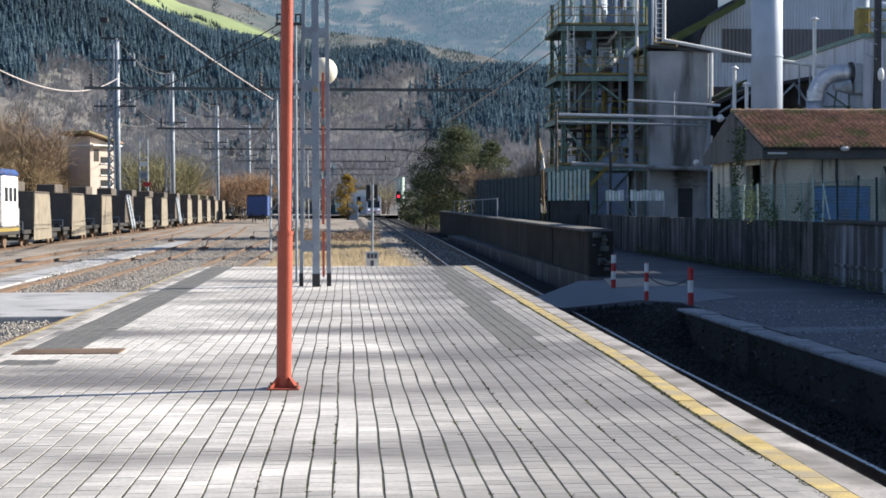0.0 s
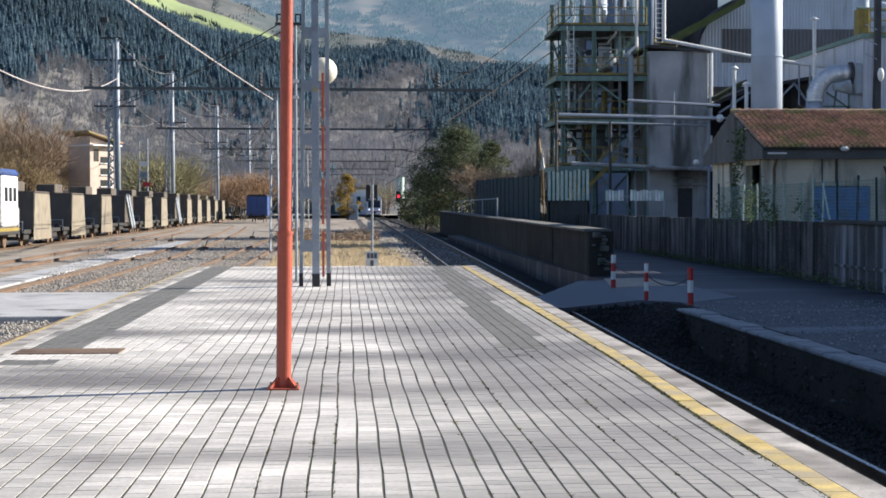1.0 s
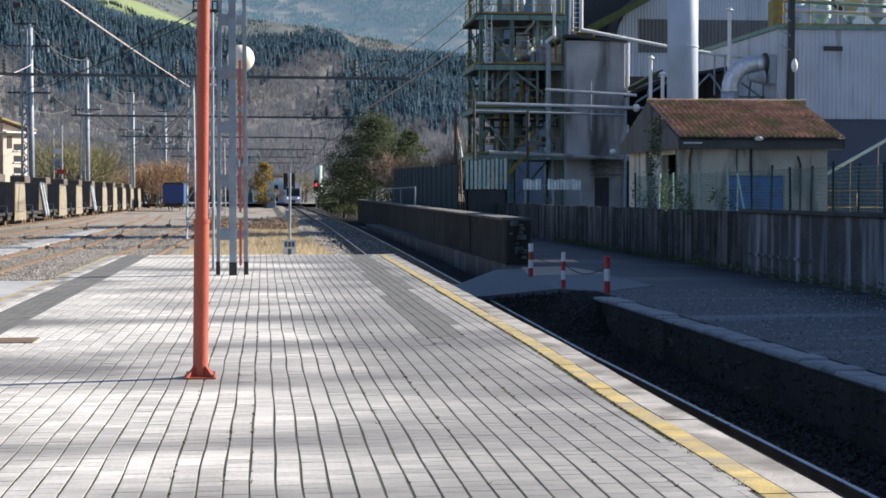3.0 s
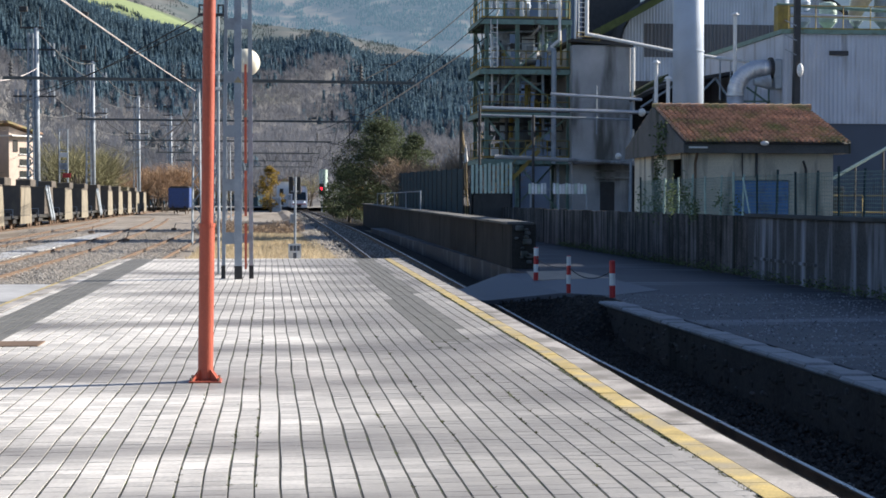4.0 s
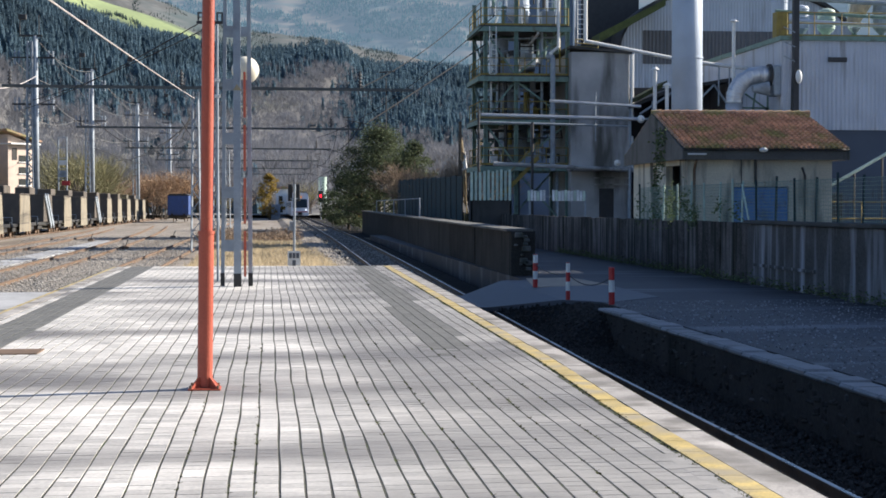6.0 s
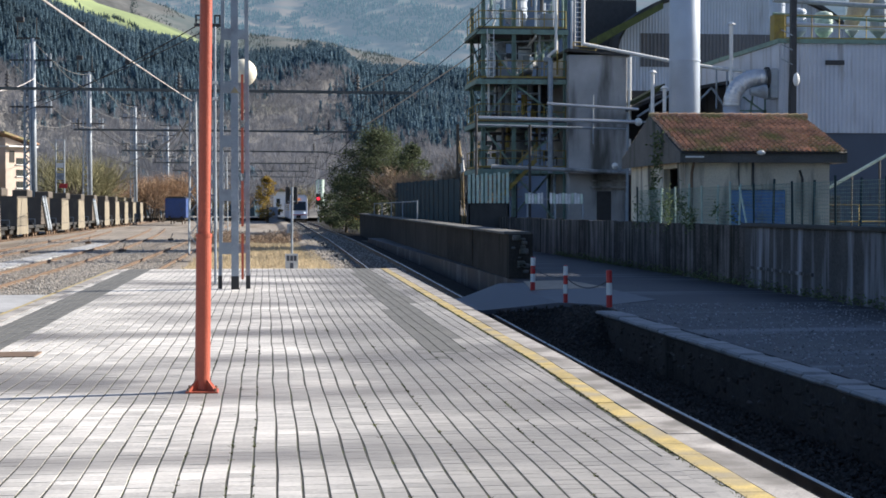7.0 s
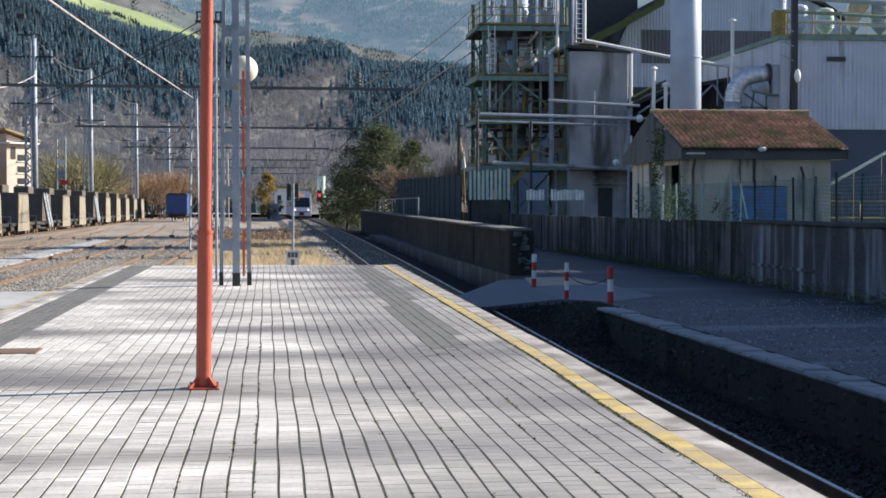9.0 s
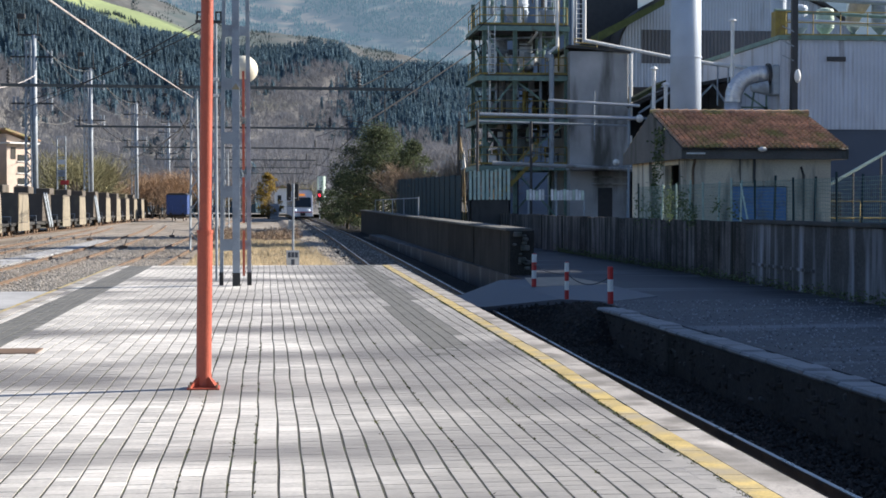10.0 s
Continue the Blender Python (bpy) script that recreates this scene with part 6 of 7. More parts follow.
def bare_trees(name, label, n, place, mat, h=(6, 12), twigs=64, width=0.09):
    """Leafless crowns: many thin upward twigs round short trunks."""
    vs, fs = [], []
    for _ in range(n):
        x, y, z = place()
        hh = random.uniform(*h)
        c = Vector((x, y, z))
        wide = random.uniform(0.28, 0.5)
        for t in range(twigs):
            a, e = random.uniform(0, 6.3), random.uniform(-0.35, 1.3)
            out = Vector((math.cos(a) * math.cos(e) * wide, math.sin(a) * math.cos(e) * wide, 0.42 * math.sin(e))) * hh
            p = c + Vector((0, 0, hh * 0.5)) + out * random.uniform(0.35, 0.75)
            q = p + out * random.uniform(0.2, 0.45) + Vector((0, 0, hh * random.uniform(0.02, 0.12)))
            side = Vector((math.sin(a * 7), 0.2, math.cos(a * 5) * 0.8)) * width * hh * random.uniform(0.3, 0.9) * 0.36
            k = len(vs)
            vs += [tuple(p - side), tuple(p + side), tuple(q)]
            fs.append((k, k + 1, k + 2))
        k = len(vs)
        vs += [(x - hh * 0.012, y, z - 0.5), (x + hh * 0.012, y, z - 0.5), (x, y, z + hh * 0.8)]
        fs.append((k, k + 1, k + 2))
    return tagged(raw(name, vs, fs, mat), label, "trees", kind="stuff")


def build_hills():
    R0, R1 = 330, 1400
    terrain("hillside", "wooded winter hillside behind the valley", HILL_NEAR, R0, R1, forest_elev, rough=6)

    def on_hill(r_lo, r_hi, a_lo, a_hi, keep):
        def spot():
            while True:
                a, r = random.uniform(a_lo, a_hi), math.sqrt(random.uniform(r_lo ** 2, r_hi ** 2))
                u = (r - R0) / (R1 - R0)
                if keep(a, u, noise.noise((a * 0.45, u * 5, 7))):
                    x, y = r * math.sin(radians(a)), r * math.cos(radians(a))
                    return x, y, r * forest_elev(a, u) + 6 * min(1, 6 * u) * noise.noise((x / 90, y / 90, 0)) - 0.8
        return spot
    conifer_zone = lambda a, u, n: forest_elev(a, u) + 0.022 * n + random.gauss(0, 0.004) > curve(FOREST_FOOT, a)
    conifers("forest", "dense conifer forest on the hillside, blue haze in its colour", 15000, on_hill(560, 1395, -13, 15, conifer_zone), HAZED_FOREST, (8, 15), 14)
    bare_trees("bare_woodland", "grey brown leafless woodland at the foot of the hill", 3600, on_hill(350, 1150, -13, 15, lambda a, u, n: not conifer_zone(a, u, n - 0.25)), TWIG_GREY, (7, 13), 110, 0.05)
    conifers("evergreen_patches", "dark evergreens scattered through the bare woodland", 900, on_hill(360, 1000, -13, 15, lambda a, u, n: n > 0.12), HAZED_FOREST, (5, 10))
    meadow = lambda a, u: curve(MEADOW_TOP, a) * (0.72 + 0.28 * smooth(u))
    terrain("meadow_ridge", "bright green meadow on the ridge", MEADOW, 1500, 2000, meadow, rough=1.5)

    def hedge_spot():
        a = random.uniform(-7.2, -4.3)
        u = 0.70 + 0.06 * math.sin(a * 2.3) + random.gauss(0, 0.012) - 0.05 * (a + 5.5)
        r = 1500 + 500 * u
        return r * math.sin(radians(a)), r * math.cos(radians(a)), r * meadow(a, u) - 1.0
    conifers("hedgerow", "dark hedgerow crossing the meadow", 130, hedge_spot, HAZED_FOREST, (4, 7))
    terrain("heath_ridge", "brown and olive heath above the meadow and the forest edge", HEATH, 2150, 2600, lambda a, u: curve(HEATH_TOP, a) * (0.75 + 0.25 * smooth(u)) + 0.0009 * noise.noise((a * 1.4, u * 3, 9)), na=200, rough=3)
    M0, M1 = 2900, 3500
    terrain("mountain", "blue green mountain with brown clearings, haze added as glow", HILL_FAR, M0, M1, mountain_elev, na=240, nr=90, rough=3)

    def on_mountain():
        while True:
            a, u = random.uniform(-10.5, 9.5), random.uniform(0.22, 0.62)
            n = noise.noise((a * 0.6, u * 26 + a * 0.3, 2)) + 0.5 * noise.noise((a * 2.2, u * 60, 5))
            if n > -0.16:
                r = M0 + (M1 - M0) * u
                x, y = r * math.sin(radians(a)), r * math.cos(radians(a))
                return x, y, r * mountain_elev(a, u) + 3 * noise.noise((x / 90, y / 90, 0)) - 1
    conifers("mountain_woods", "blue green plantations on the far mountain, haze added as glow", 12000, on_mountain, WOODS_FAR, (6, 10), 6)

    def heath_spot():
        while True:
            a, u = random.uniform(-4.6, 6.5), random.uniform(0.45, 1.0)
            if noise.noise((a * 0.9, u * 6, 11)) > -0.05:
                r = 2150 + 450 * u
                x, y = r * math.sin(radians(a)), r * math.cos(radians(a))
                return x, y, r * (curve(HEATH_TOP, a) * (0.75 + 0.25 * smooth(u))) + 3 * noise.noise((x / 90, y / 90, 0)) - 1.5
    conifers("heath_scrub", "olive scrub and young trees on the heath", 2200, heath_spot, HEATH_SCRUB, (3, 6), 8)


build_wagons()
TRAIN = build_train()
build_hills()


def motions():
    rows = []
    for i in range(11):
        y = 340 - 9.7 * i
        rows.append((float(i), pose(track_main(y) - 0.45, y, rail_level(y), 0, 0, 0)))
    walk(TRAIN, rows)




# ---- planting and boundary on the works' side ----
def leaf_quads(vs, fs, c, rad, n, size, flat=0.6):
    """n small leaf shapes in a clump round c."""
    for _ in range(n):
        d = Vector((random.gauss(0, 1), random.gauss(0, 1), random.gauss(0, flat)))
        d = d.normalized() * rad * random.random() ** 0.4
        p = c + d
        a = Vector((random.gauss(0, 1), random.gauss(0, 1), random.gauss(0, 0.7))).normalized() * size * random.uniform(0.6, 1.3)
        b = a.cross(Vector((random.gauss(0, 1), random.gauss(0, 1), random.gauss(0, 1)))).normalized() * size * random.uniform(0.25, 0.5)
        k = len(vs)
        vs += [tuple(p - a), tuple(p - b), tuple(p + a), tuple(p + b)]
        fs.append((k, k + 1, k + 2, k + 3))


def leafy_tree(name, label, x, y, z, h, w, mat, clumps=60, leaves=40, size=0.16, low=0.15, seed=1, spread=1.0):
    """A trunk with limbs, and a ragged crown of leaf clumps on the limbs' ends."""
    random.seed(seed)
    tree = tagged(empty(name, pose(x, y, z)), label, "tree")
    bm = rod(bmesh.new(), (0, 0, -0.2), (0.1 * h * 0.1, 0, h * 0.55), h * 0.03, h * 0.015, n=8)
    rod(bm, (0.01 * h, 0, h * 0.55), (0.03 * h, 0, h * 0.92), h * 0.015, h * 0.004, n=6)
    vs, fs = [], []
    for i in range(clumps):
        u = low + (1 - low) * random.random()
        a = random.uniform(0, 6.283)
        r = w * 0.5 * math.sin(math.pi * min(1, (u * 0.78 + 0.2))) ** 0.7 * random.uniform(0.35, 1.12)
        c = Vector((math.cos(a) * r, math.sin(a) * r, h * u))
        if i % 2 == 0:
            rod(bm, (0, 0, max(0.1 * h, h * (u - 0.12))), c, h * 0.008, h * 0.002, n=4)
        leaf_quads(vs, fs, c, w * 0.11 * spread * random.uniform(0.7, 1.4), leaves, size)
    part("trunk", bm, BARK, tree)
    tagged(raw("crown", vs, fs, mat, tree), kind="stuff")
    return tree


def bare_tree(name, label, x, y, z, h, w, mat, stems=7, levels=4, seed=1):
    """A leafless tree: stems that fork again and again into fine twigs."""
    random.seed(seed)
    tree = tagged(empty(name, pose(x, y, z)), label, "tree")
    vs, fs = [], []
    bm = bmesh.new()

    def grow(p, d, ln, r, lv):
        q = p + d * ln
        if lv >= levels - 1:
            rod(bm, p, q, r, r * 0.6, n=4, caps=False)
        else:
            s = d.cross(Vector((random.gauss(0, 1), random.gauss(0, 1), random.gauss(0, 1)))).normalized() * max(r, 0.012)
            k = len(vs)
            vs.extend([tuple(p - s), tuple(p + s), tuple(q + s * 0.4), tuple(q - s * 0.4)])
            fs.append((k, k + 1, k + 2, k + 3))
        if lv > 0:
            for _ in range(random.choice((3, 4, 4))):
                e = (d + Vector((random.gauss(0, 0.5) * w / h * 1.6, random.gauss(0, 0.5) * w / h * 1.6, random.gauss(0.12, 0.25)))).normalized()
                grow(p.lerp(q, random.uniform(0.55, 1.0)), e, ln * random.uniform(0.55, 0.8), r * 0.55, lv - 1)
    for i in range(stems):
        a = random.uniform(0, 6.283)
        d = Vector((math.cos(a) * 0.35 * w / h, math.sin(a) * 0.35 * w / h, 1)).normalized()
        grow(Vector((math.cos(a) * w * 0.06, math.sin(a) * w * 0.06, -0.1)), d, h * 0.36, h * 0.014, levels)
    part("trunk", bm, BARK, tree)
    tagged(raw("crown", vs, fs, mat, tree), kind="stuff")
    return tree


def build_planting():
    leafy_tree("pine_tree", "dark spreading pine tree with a ragged crown", 11.4, 170, -0.9, 10.3, 9.0, PINE, 170, 150, 0.13, 0.18, 3, 1.15)
    leafy_tree("pine_tree", "low dark pine beside the line", 8.7, 178, -0.9, 6.0, 5.5, PINE, 80, 120, 0.13, 0.1, 4, 1.1)
    leafy_tree("pine_tree", "dark bushy pine beside the line", 14.6, 165, -0.9, 8.8, 5.0, PINE, 90, 130, 0.13, 0.1, 5, 1.1)
    for i, (x, y, h, w) in enumerate(((13.6, 150, 6.2, 5.0), (15.0, 138, 6.6, 5.2), (16.6, 132, 6.8, 4.5), (17.6, 126, 6.0, 4.0), (13.0, 160, 7.5, 5))):
        bare_tree("bare_shrub", "tall brown leafless shrub behind the fence", x, y, 0.2, h, w, TWIG, 8, 4, 20 + i)
    for i, (x, y, h, w) in enumerate(((9.6, 205, 4.2, 4), (10.6, 190, 4.0, 4), (8.8, 225, 4.5, 4.5), (12.0, 183, 4.4, 4))):
        leafy_tree("shrub", "olive green shrub beside the line", x, y, -0.9, h, w, BUSH if i != 1 else GOLD, 40, 36, 0.18, 0.1, 40 + i)
    leafy_tree("yellow_tree", "yellow leafed winter tree far along the line", 0.3, 300, -1, 8.2, 4.6, GOLD, 60, 40, 0.25, 0.1, 9)
    # reed plumes by the palisade
    random.seed(12)
    rd = tagged(empty("pampas_grass", pose(14.0, 112, 0.25)), "pale pampas grass plumes behind the palisade", "grass")
    for i in range(7):
        x, h = random.uniform(-0.7, 1.6), random.uniform(4.2, 5.6)
        t = random.uniform(-0.5, 0.5)
        st = part("stalk", rod(bmesh.new(), (x, 0, 0), (x + t, 0, h), 0.03, n=5), STRAW, rd)
        part("plume", rod(bmesh.new(), (x + t, 0, h - 0.3), (x + t * 1.3, 0, h + 0.9), 0.14, 0.02, n=6), WHITE if i % 2 else STRAW, st)
    # scrub and trees beyond the wagons
    for i in range(22):
        y = 185 + 70 * random.random()
        x = -y * random.uniform(0.178, 0.24)
        bare_tree("bare_tree", "tangled brown leafless tree beyond the wagons", x, y, -1, random.uniform(9, 15), random.uniform(8, 11), TWIG if i % 3 else STRAW_TWIG, 9, 5 if i < 8 else 4, 60 + i)
    for i, (x, y, h) in enumerate(((-36.6, 188, 14.5), (-36.0, 182, 10.5), (-39.5, 190, 15), (-42, 195, 15))):
        bare_tree("bare_tree", "tangled golden brown leafless tree beyond the wagons", x, y, -1, h, 8.5, STRAW_TWIG if i % 2 else TWIG, 10, 5, 200 + i)
    for i in range(14):
        y = 235 + 70 * random.random()
        x = -y * random.uniform(0.095, 0.145)
        bare_tree("bare_tree", "olive brown leafless tree beyond the wagons", x, y, -1, random.uniform(8, 14), random.uniform(7, 9), OLIVE_TWIG, 8, 4, 90 + i)
    for i in range(14):
        y = 310 + random.uniform(-10, 35)
        x = -y * random.uniform(0.048, 0.10)
        bare_tree("bare_tree", "russet leafless tree at the end of the yard", x, y, -1, random.uniform(8, 13), 8, RUSSET, 8, 4, 120 + i)
    for i in range(12):
        y = 360 + random.uniform(-10, 60)
        x = y * random.uniform(-0.05, 0.035)
        bare_tree("bare_tree", "grey brown leafless tree far along the line", x, y, -1, random.uniform(6, 11), 7, OLIVE_TWIG if i % 2 else TWIG, 7, 4, 150 + i)
    # grass and moss: straw on the bank past the platform, tufts in the joints
    random.seed(33)
    vs, fs = [], []
    for _ in range(26000):
        y = 46 + 68 * random.random() ** 1.3
        x = random.uniform(-3.3, 2.7)
        patch = noise.noise((x * 0.5, y * 0.2, 3))
        h = random.uniform(0.06, 0.22) * (1.3 + 1.2 * patch)
        k = len(vs)
        t = random.gauss(0, 0.12)
        c = random.uniform(0, 3.14)
        vs += [(x - 0.02 * math.cos(c), y - 0.02 * math.sin(c), -0.9), (x + 0.02 * math.cos(c), y + 0.02 * math.sin(c), -0.9), (x + t, y + random.gauss(0, 0.06), -0.87 + h)]
        fs.append((k, k + 1, k + 2))
    hv, hf = [], []
    for _ in range(2600):
        y = 112 + 14 * random.random()
        x = random.uniform(-5.0, 2.3)
        leaf_quads(hv, hf, Vector((x, y, -0.85 + random.random() * (0.7 + 0.5 * noise.noise((x * 0.6, y * 0.3, 8))))), 0.25, 5, 0.06)
    tagged(raw("brambles", hv, hf, TWIG), "low brown brambles at the far end of the grass bank", "brambles", kind="stuff")
    tagged(raw("dry_grass", vs, fs, STRAW), "dry straw coloured grass past the end of the platform", "grass", kind="stuff")
    vs, fs = [], []
    for _ in range(620):
        if random.random() < 0.7:
            y = random.uniform(8, 34)
            x = edge_right(y) - 0.43 + random.gauss(0, 0.012)
        else:
            y = random.choice((9.6, 11.2, 12.1, 13.6, 14.9, 17.5, 19.0, 22.4)) + random.gauss(0, 0.35)
            x = -3.83 + 0.15 * random.choice((22, 24, 25, 31, 34, 38, 39, 41))
        c = Vector((x, y, 0.0))
        for _ in range(5):
            k = len(vs)
            d = Vector((random.gauss(0, 0.014), random.gauss(0, 0.03), random.uniform(0.003, 0.014)))
            vs += [tuple(c + Vector((-0.008, 0, -0.01))), tuple(c + Vector((0.008, 0.005, -0.01))), tuple(c + d)]
            fs.append((k, k + 1, k + 2))
    tagged(raw("moss_tufts", vs, fs, MOSS), "green moss and small weeds in the paving joints", "moss", kind="stuff")


STRAW_TWIG = material("straw_twigs", (0.33, 0.24, 0.13), 0.9, vary=0.3, scale=0.2, per=0.35)
OLIVE_TWIG = material("olive_twigs", (0.22, 0.20, 0.10), 0.9, vary=0.3, scale=0.2, per=0.4)
RUSSET = material("russet_twigs", (0.34, 0.22, 0.13), 0.9, vary=0.3, scale=0.2, per=0.35)


def build_fences():
    # wire mesh fence on the boundary wall, pale posts then dark ones
    fn = tagged(empty("mesh_fence"), "green wire mesh fence with posts on the boundary wall", "fence")
    for i, y in enumerate((58.1, 54.6, 52.6, 50.95, 49.3, 47.6, 46.2, 45.3, 43.9, 42.2, 40.6, 39.0, 37.4, 35.8, 34.2)):
        pale = 44 < y < 56
        h = 2.35 + (0.08 if i % 3 == 0 else 0)
        part("post", rod(bmesh.new(), (13.36, y, 1.15), (13.36 + (0.03 if i % 2 else -0.02), y, h), 0.032, n=8), PALE_GREEN if pale else DARK_GREEN, fn)
    bm = bmesh.new()
    for i in range(13):
        z = 1.2 + 0.09 * i
        bar(bm, (13.36, 34, z), (13.36, 58.2, z), 0.010)
    y = 34.0
    while y < 58:
        bar(bm, (13.36, y, 1.15), (13.36, y, 2.3), 0.009)
        y += 0.12
    tagged(part("mesh", bm, GREEN, fn), kind="stuff")
    part("stay", rod(bmesh.new(), (13.36, 45.3, 2.25), (13.36, 44.6, 1.2), 0.028, n=6), PALE_GREEN, fn)
    # palisade of upright pales on the wall towards the tower
    pl = tagged(empty("palisade_fence"), "pale green upright palisade fence above the wall", "fence")
    for i in range(10):
        x = 11.75 + 0.25 * i
        h = 3.62 + 0.05 * math.sin(i * 2.1) + 0.015 * i
        part("pale", new_box(x, x + 0.15, 95.0, 95.03, 1.95, h), PALE_GREEN, pl)
    for z in (2.3, 3.3):
        part("rail", new_box(11.7, 14.2, 95.04, 95.08, z, z + 0.07), GREEN, pl)
    for x in (11.8, 14.1):
        part("post", new_box(x, x + 0.08, 95.09, 95.17, -0.6, 3.6), GREEN, pl)
    part("plinth", new_box(11.7, 14.2, 95.09, 95.3, -0.6, 2.0), DARK_CONCRETE, pl)
    bd = tagged(empty("board_fence"), "low pale weathered boards above the wall", "fence")
    for i in range(19):
        x = 13.7 + 0.165 * i
        if i not in (6, 7):
            part("board", new_box(x, x + 0.13, 86.0, 86.03, 1.9, 2.45 + 0.04 * math.sin(i * 1.7)), WHITE_BOARD if i % 3 else PALE_GREEN, bd)
    part("rail", new_box(13.7, 16.9, 86.04, 86.08, 2.1, 2.16), STEEL, bd)
    for x in (13.8, 15.3, 16.8):
        part("post", new_box(x, x + 0.07, 86.09, 86.16, 0.25, 2.4), STEEL, bd)
    bd = tagged(empty("sheet_fence"), "dark green sheet fence along the line", "fence")
    for i in range(16):
        y = 101 + 3.2 * i
        part("sheet", box(bmesh.new(), 12.0, 12.04, y, y + 3.14, -0.5, 3.5 + 0.03 * i + 0.05 * (i % 2), bevel=0.005), DARK_GREEN, bd)
        part("post", new_box(11.95, 11.99, y - 0.03, y + 0.05, -0.6, 3.6 + 0.03 * i), DARK_STEEL, bd)
    # ivy over the wall's top by the hut
    random.seed(21)
    iv = tagged(empty("ivy", pose(13.3, 50, 1.2)), "ivy growing over the fence and wall top", "ivy")
    vs, fs = [], []
    for cy, cz, r, n in ((1.6, 0.55, 0.42, 180), (1.0, 0.2, 0.4, 150), (0.2, 0.05, 0.35, 110), (3.2, 0.7, 0.4, 120), (3.4, 0.2, 0.4, 100), (-2.6, 0.4, 0.25, 60), (-4.4, 0.25, 0.2, 50), (7.8, 0.3, 0.5, 120), (5.5, 0.1, 0.4, 90)):
        for _ in range(n):
            leaf_quads(vs, fs, Vector((random.gauss(0, 0.08), cy + random.gauss(0, r * 0.8), cz + random.gauss(0, r * 0.6))), 0.05, 1, 0.06)
    tagged(raw("leaves", vs, fs, IVY, iv), kind="stuff")
    iv = tagged(empty("ivy", pose(14.34, 59, 0.2)), "dark ivy climbing the hut's gable end", "ivy")
    vs, fs = [], []
    for _ in range(700):
        y, z = random.gauss(0, 0.45), random.uniform(0, 4.3)
        leaf_quads(vs, fs, Vector((random.gauss(0, 0.05) - 0.08, y + 0.3 * math.sin(z), z)), 0.06, 1, 0.08)
    tagged(raw("leaves", vs, fs, IVY, iv), kind="stuff")
    # weeds at the wall's foot
    vs, fs = [], []
    for _ in range(3600):
        y = random.uniform(22, 75)
        leaf_quads(vs, fs, Vector((13.1 + 0.006 * (y - 30) + random.gauss(0, 0.08), y, -0.50 + abs(random.gauss(0, 0.12)))), 0.05, 1, 0.05)
    tagged(raw("weeds", vs, fs, IVY), "low weeds along the foot of the boundary wall", "weeds", kind="stuff")
    # pole with white insulators beyond the fence
    tp = tagged(empty("utility_pole", pose(14.9, 127, 0.2)), "dark wooden utility pole with white insulators", "pole")
    part("shaft", rod(bmesh.new(), (0, 0, 0), (0, 0, 8.0), 0.16, 0.12, n=10), BARK, tp)
    for z in (4.2, 4.7, 5.2, 5.7):
        part("insulator", rod(bmesh.new(), (0.2, -0.1, z), (0.32, -0.1, z + 0.22), 0.1, n=8), WHITE, tp)


DARK_GREEN = material("dark_green_paint", (0.022, 0.045, 0.05), 0.9, vary=0.25)


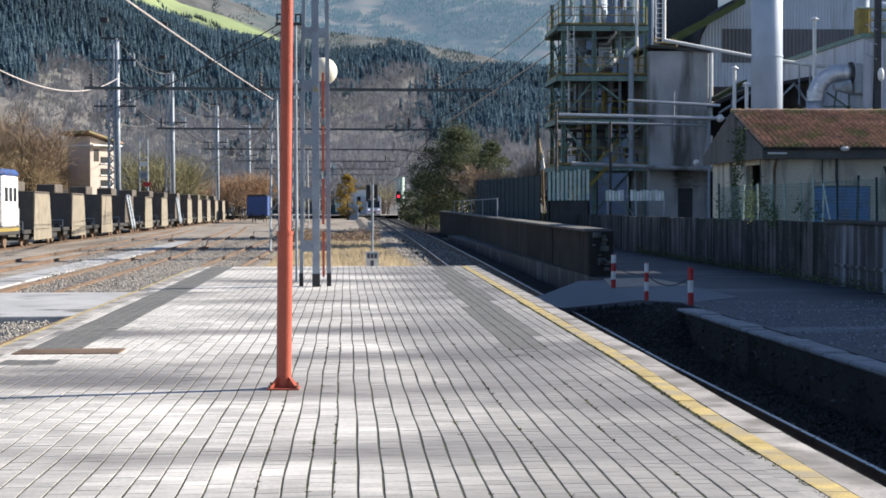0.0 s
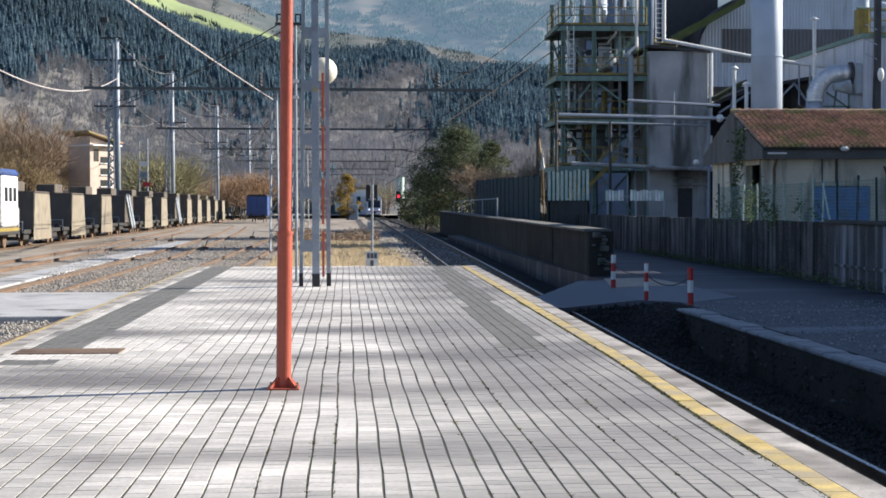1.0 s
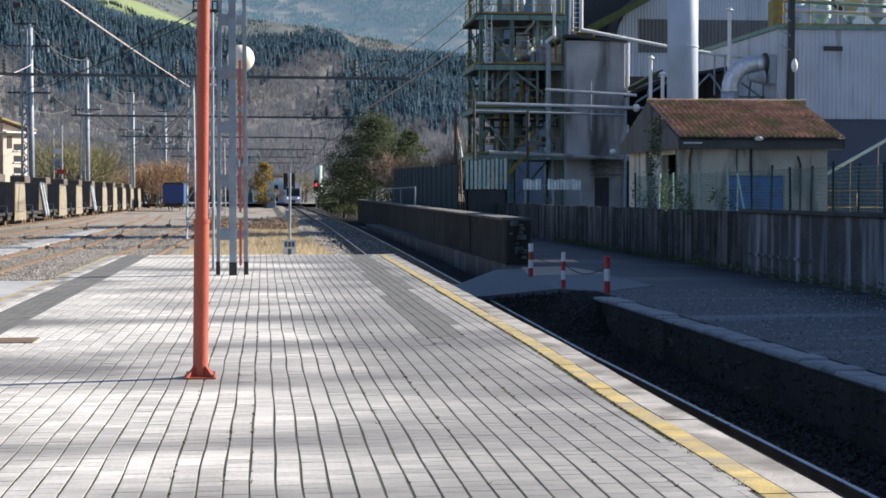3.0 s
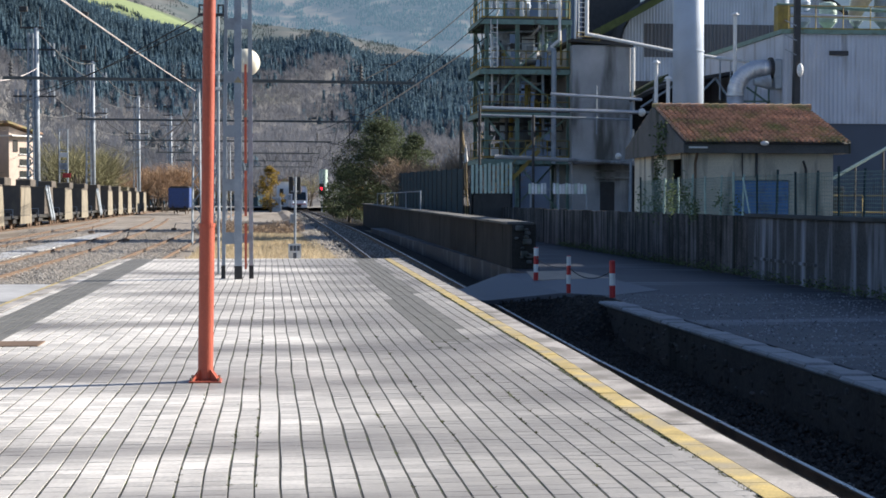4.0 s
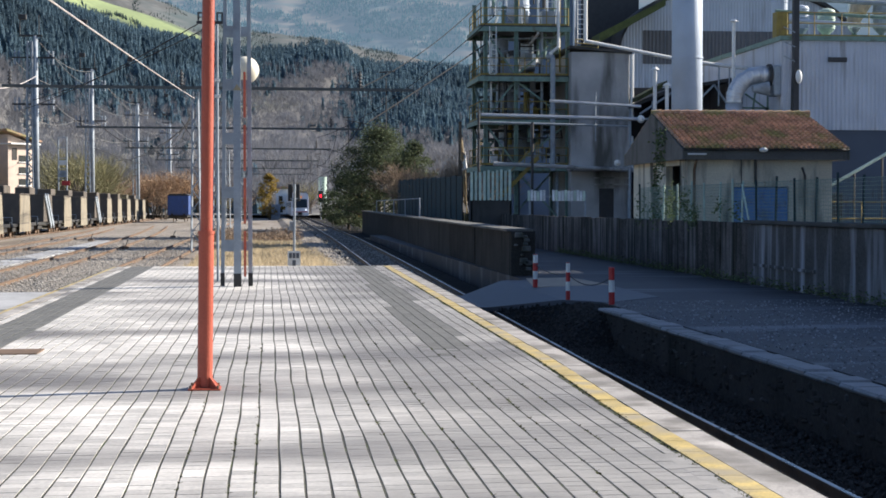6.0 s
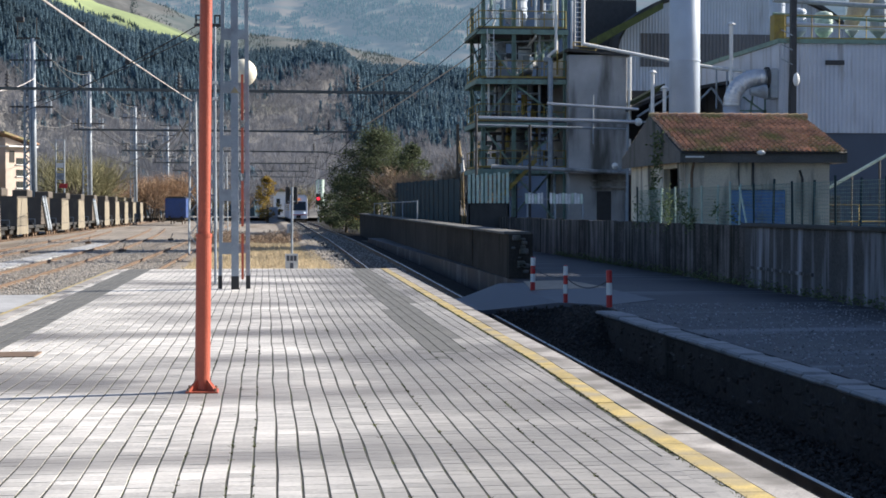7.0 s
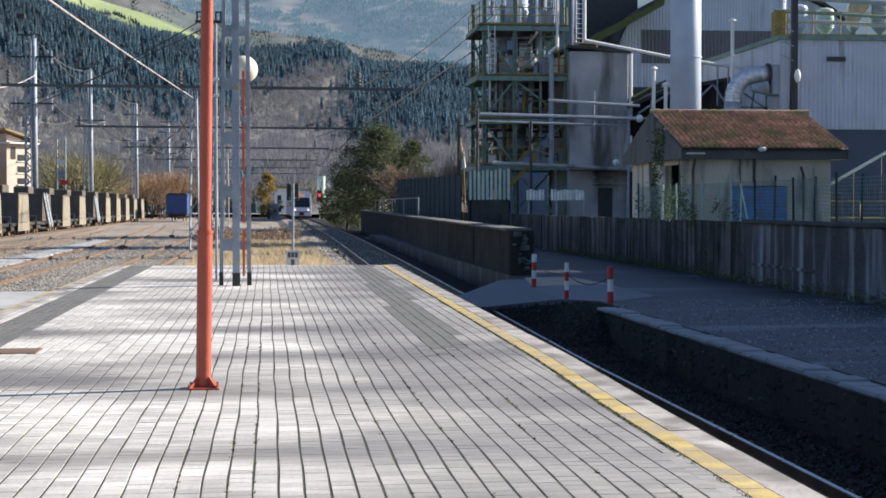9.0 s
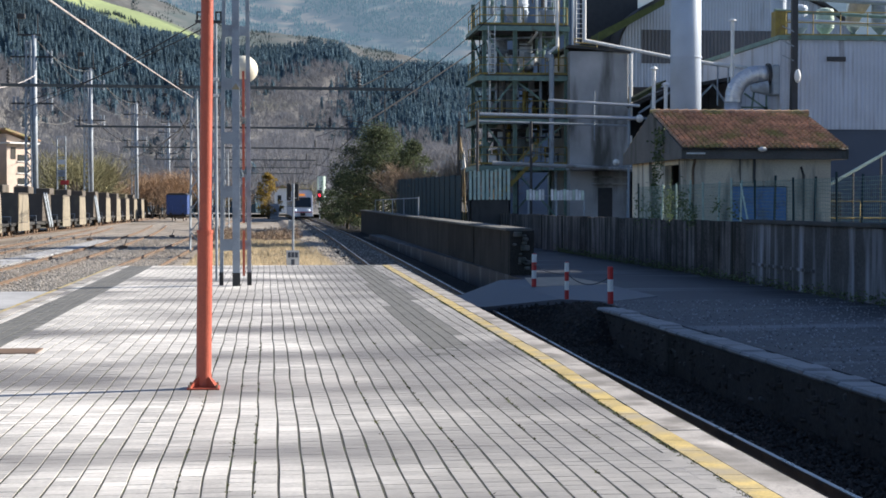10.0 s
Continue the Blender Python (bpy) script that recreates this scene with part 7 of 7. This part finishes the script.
def build_left_buildings():
    # tall pale house behind the wagons
    b = tagged(empty("signal_house", pose(-29.4, 200, -0.5, 0, 0, 48)), "tall pale pink signal house with a white eaved roof", "building")
    part("wall", prism(bmesh.new(), [(-1.8, 0), (1.9, 0), (1.9, 9.6), (-1.8, 10.6)], "y", 0, 4.2), PINK, b)
    bm = prism(bmesh.new(), [(-2.6, 11.0), (2.7, 9.75), (2.7, 9.95), (-2.6, 11.25)], "y", -0.8, 5)
    part("roof", bm, ROOF_TILE, b)
    part("eaves", box(bmesh.new(), -1.9, 2.6, -0.7, 4.9, 9.4, 9.6, bevel=0.03), WHITE, b, "white boarded eaves")
    for z in (4.6, 6.0, 7.4):
        wn_ = part("window", box(bmesh.new(), -0.2, 1.5, -0.05, -0.005, z, z + 0.75, bevel=0.01), GLASS, b)
        part("sill", new_box(-0.3, 1.6, -0.14, -0.006, z - 0.12, z - 0.01), WHITE, wn_)
    part("shutter", new_box(-1.2, -0.5, -0.05, -0.005, 7.6, 9.0), DARK_CONCRETE, b)
    # sign frame among the tracks
    s = tagged(empty("sign_gantry", pose(-23.2, 190, -0.95)), "tall steel sign frame with pale panels beyond the wagons", "sign")
    for x in (-0.48, 0.46):
        part("upright", rod(bmesh.new(), (x, 0, 0), (x, 0, 10.4), 0.085, n=8), STEEL, s)
    for z in (10.35, 9.2, 8.0, 6.8, 5.6):
        part("crossbar", bar(bmesh.new(), (-0.48, 0, z), (0.46, 0, z), 0.1), STEEL, s)
    part("panel", box(bmesh.new(), -0.4, 0.4, -0.1, -0.04, 7.2, 7.75, bevel=0.01), WHITE, s)
    part("panel", box(bmesh.new(), -0.4, 0.4, -0.1, -0.04, 5.8, 6.6, bevel=0.01), STEEL, s)
    part("red_panel", box(bmesh.new(), -0.1, 0.8, -0.12, -0.05, 4.9, 5.4, bevel=0.01), RED_BAND, s)
    # far houses at the end of the line
    def house(x, y, w, h, wall, label, red=True):
        hs = tagged(empty("house", pose(x, y, -1)), label, "house", group="far houses")
        part("wall", new_box(-w / 2, w / 2, 0, 8, 0, h), wall, hs)
        part("roof", prism(bmesh.new(), [(-w / 2 - 0.4, h), (w / 2 + 0.4, h), (0, h + w * 0.22)], "y", -0.4, 8.4), ROOF_TILE if red else DARK_CONCRETE, hs)
        for i in range(max(1, int(w / 2.2))):
            wx = -w / 2 + 1.0 + 2.1 * i
            for z in ((1.2, 3.6) if h > 4.5 else (1.2,)):
                part("window", new_box(wx - 0.4, wx + 0.4, -0.06, -0.005, z, z + 1.1), GLASS, hs)
    house(3.4, 352, 3.4, 6.2, WHITE, "white house beside the line with a red roof")
    house(-15.5, 420, 9, 7, WHITE, "white house at the end of the yard", True)
    house(-5, 440, 8, 6, PINK, "pale pink house at the end of the yard", True)
    house(-22, 470, 10, 9, WHITE, "white house on the slope beyond the yard", True)
    cb = tagged(part("relay_cabinet", box(bmesh.new(), 0.6, 2.2, 300, 301.5, -1, 1.9, bevel=0.05), material("blue_grey_cabinet", (0.3, 0.36, 0.44), 0.5)), "pale blue relay cabinet beside the line", "cabinet")
    for i, (x, y) in enumerate(((-8.2, 96), (-12.5, 118), (-7.4, 130))):
        p = tagged(empty("point_lever", pose(x, y, -0.92)), "small rusty point lever between the tracks", "point lever", group="yard fittings")
        part("box", box(bmesh.new(), -0.2, 0.2, -0.15, 0.15, 0, 0.22, bevel=0.02), RUST, p)
        part("arm", rod(bmesh.new(), (0, 0, 0.2), (0.15, 0, 0.6), 0.025, n=6), DARK_STEEL, p)


build_planting()
build_fences()
build_left_buildings()
motions()
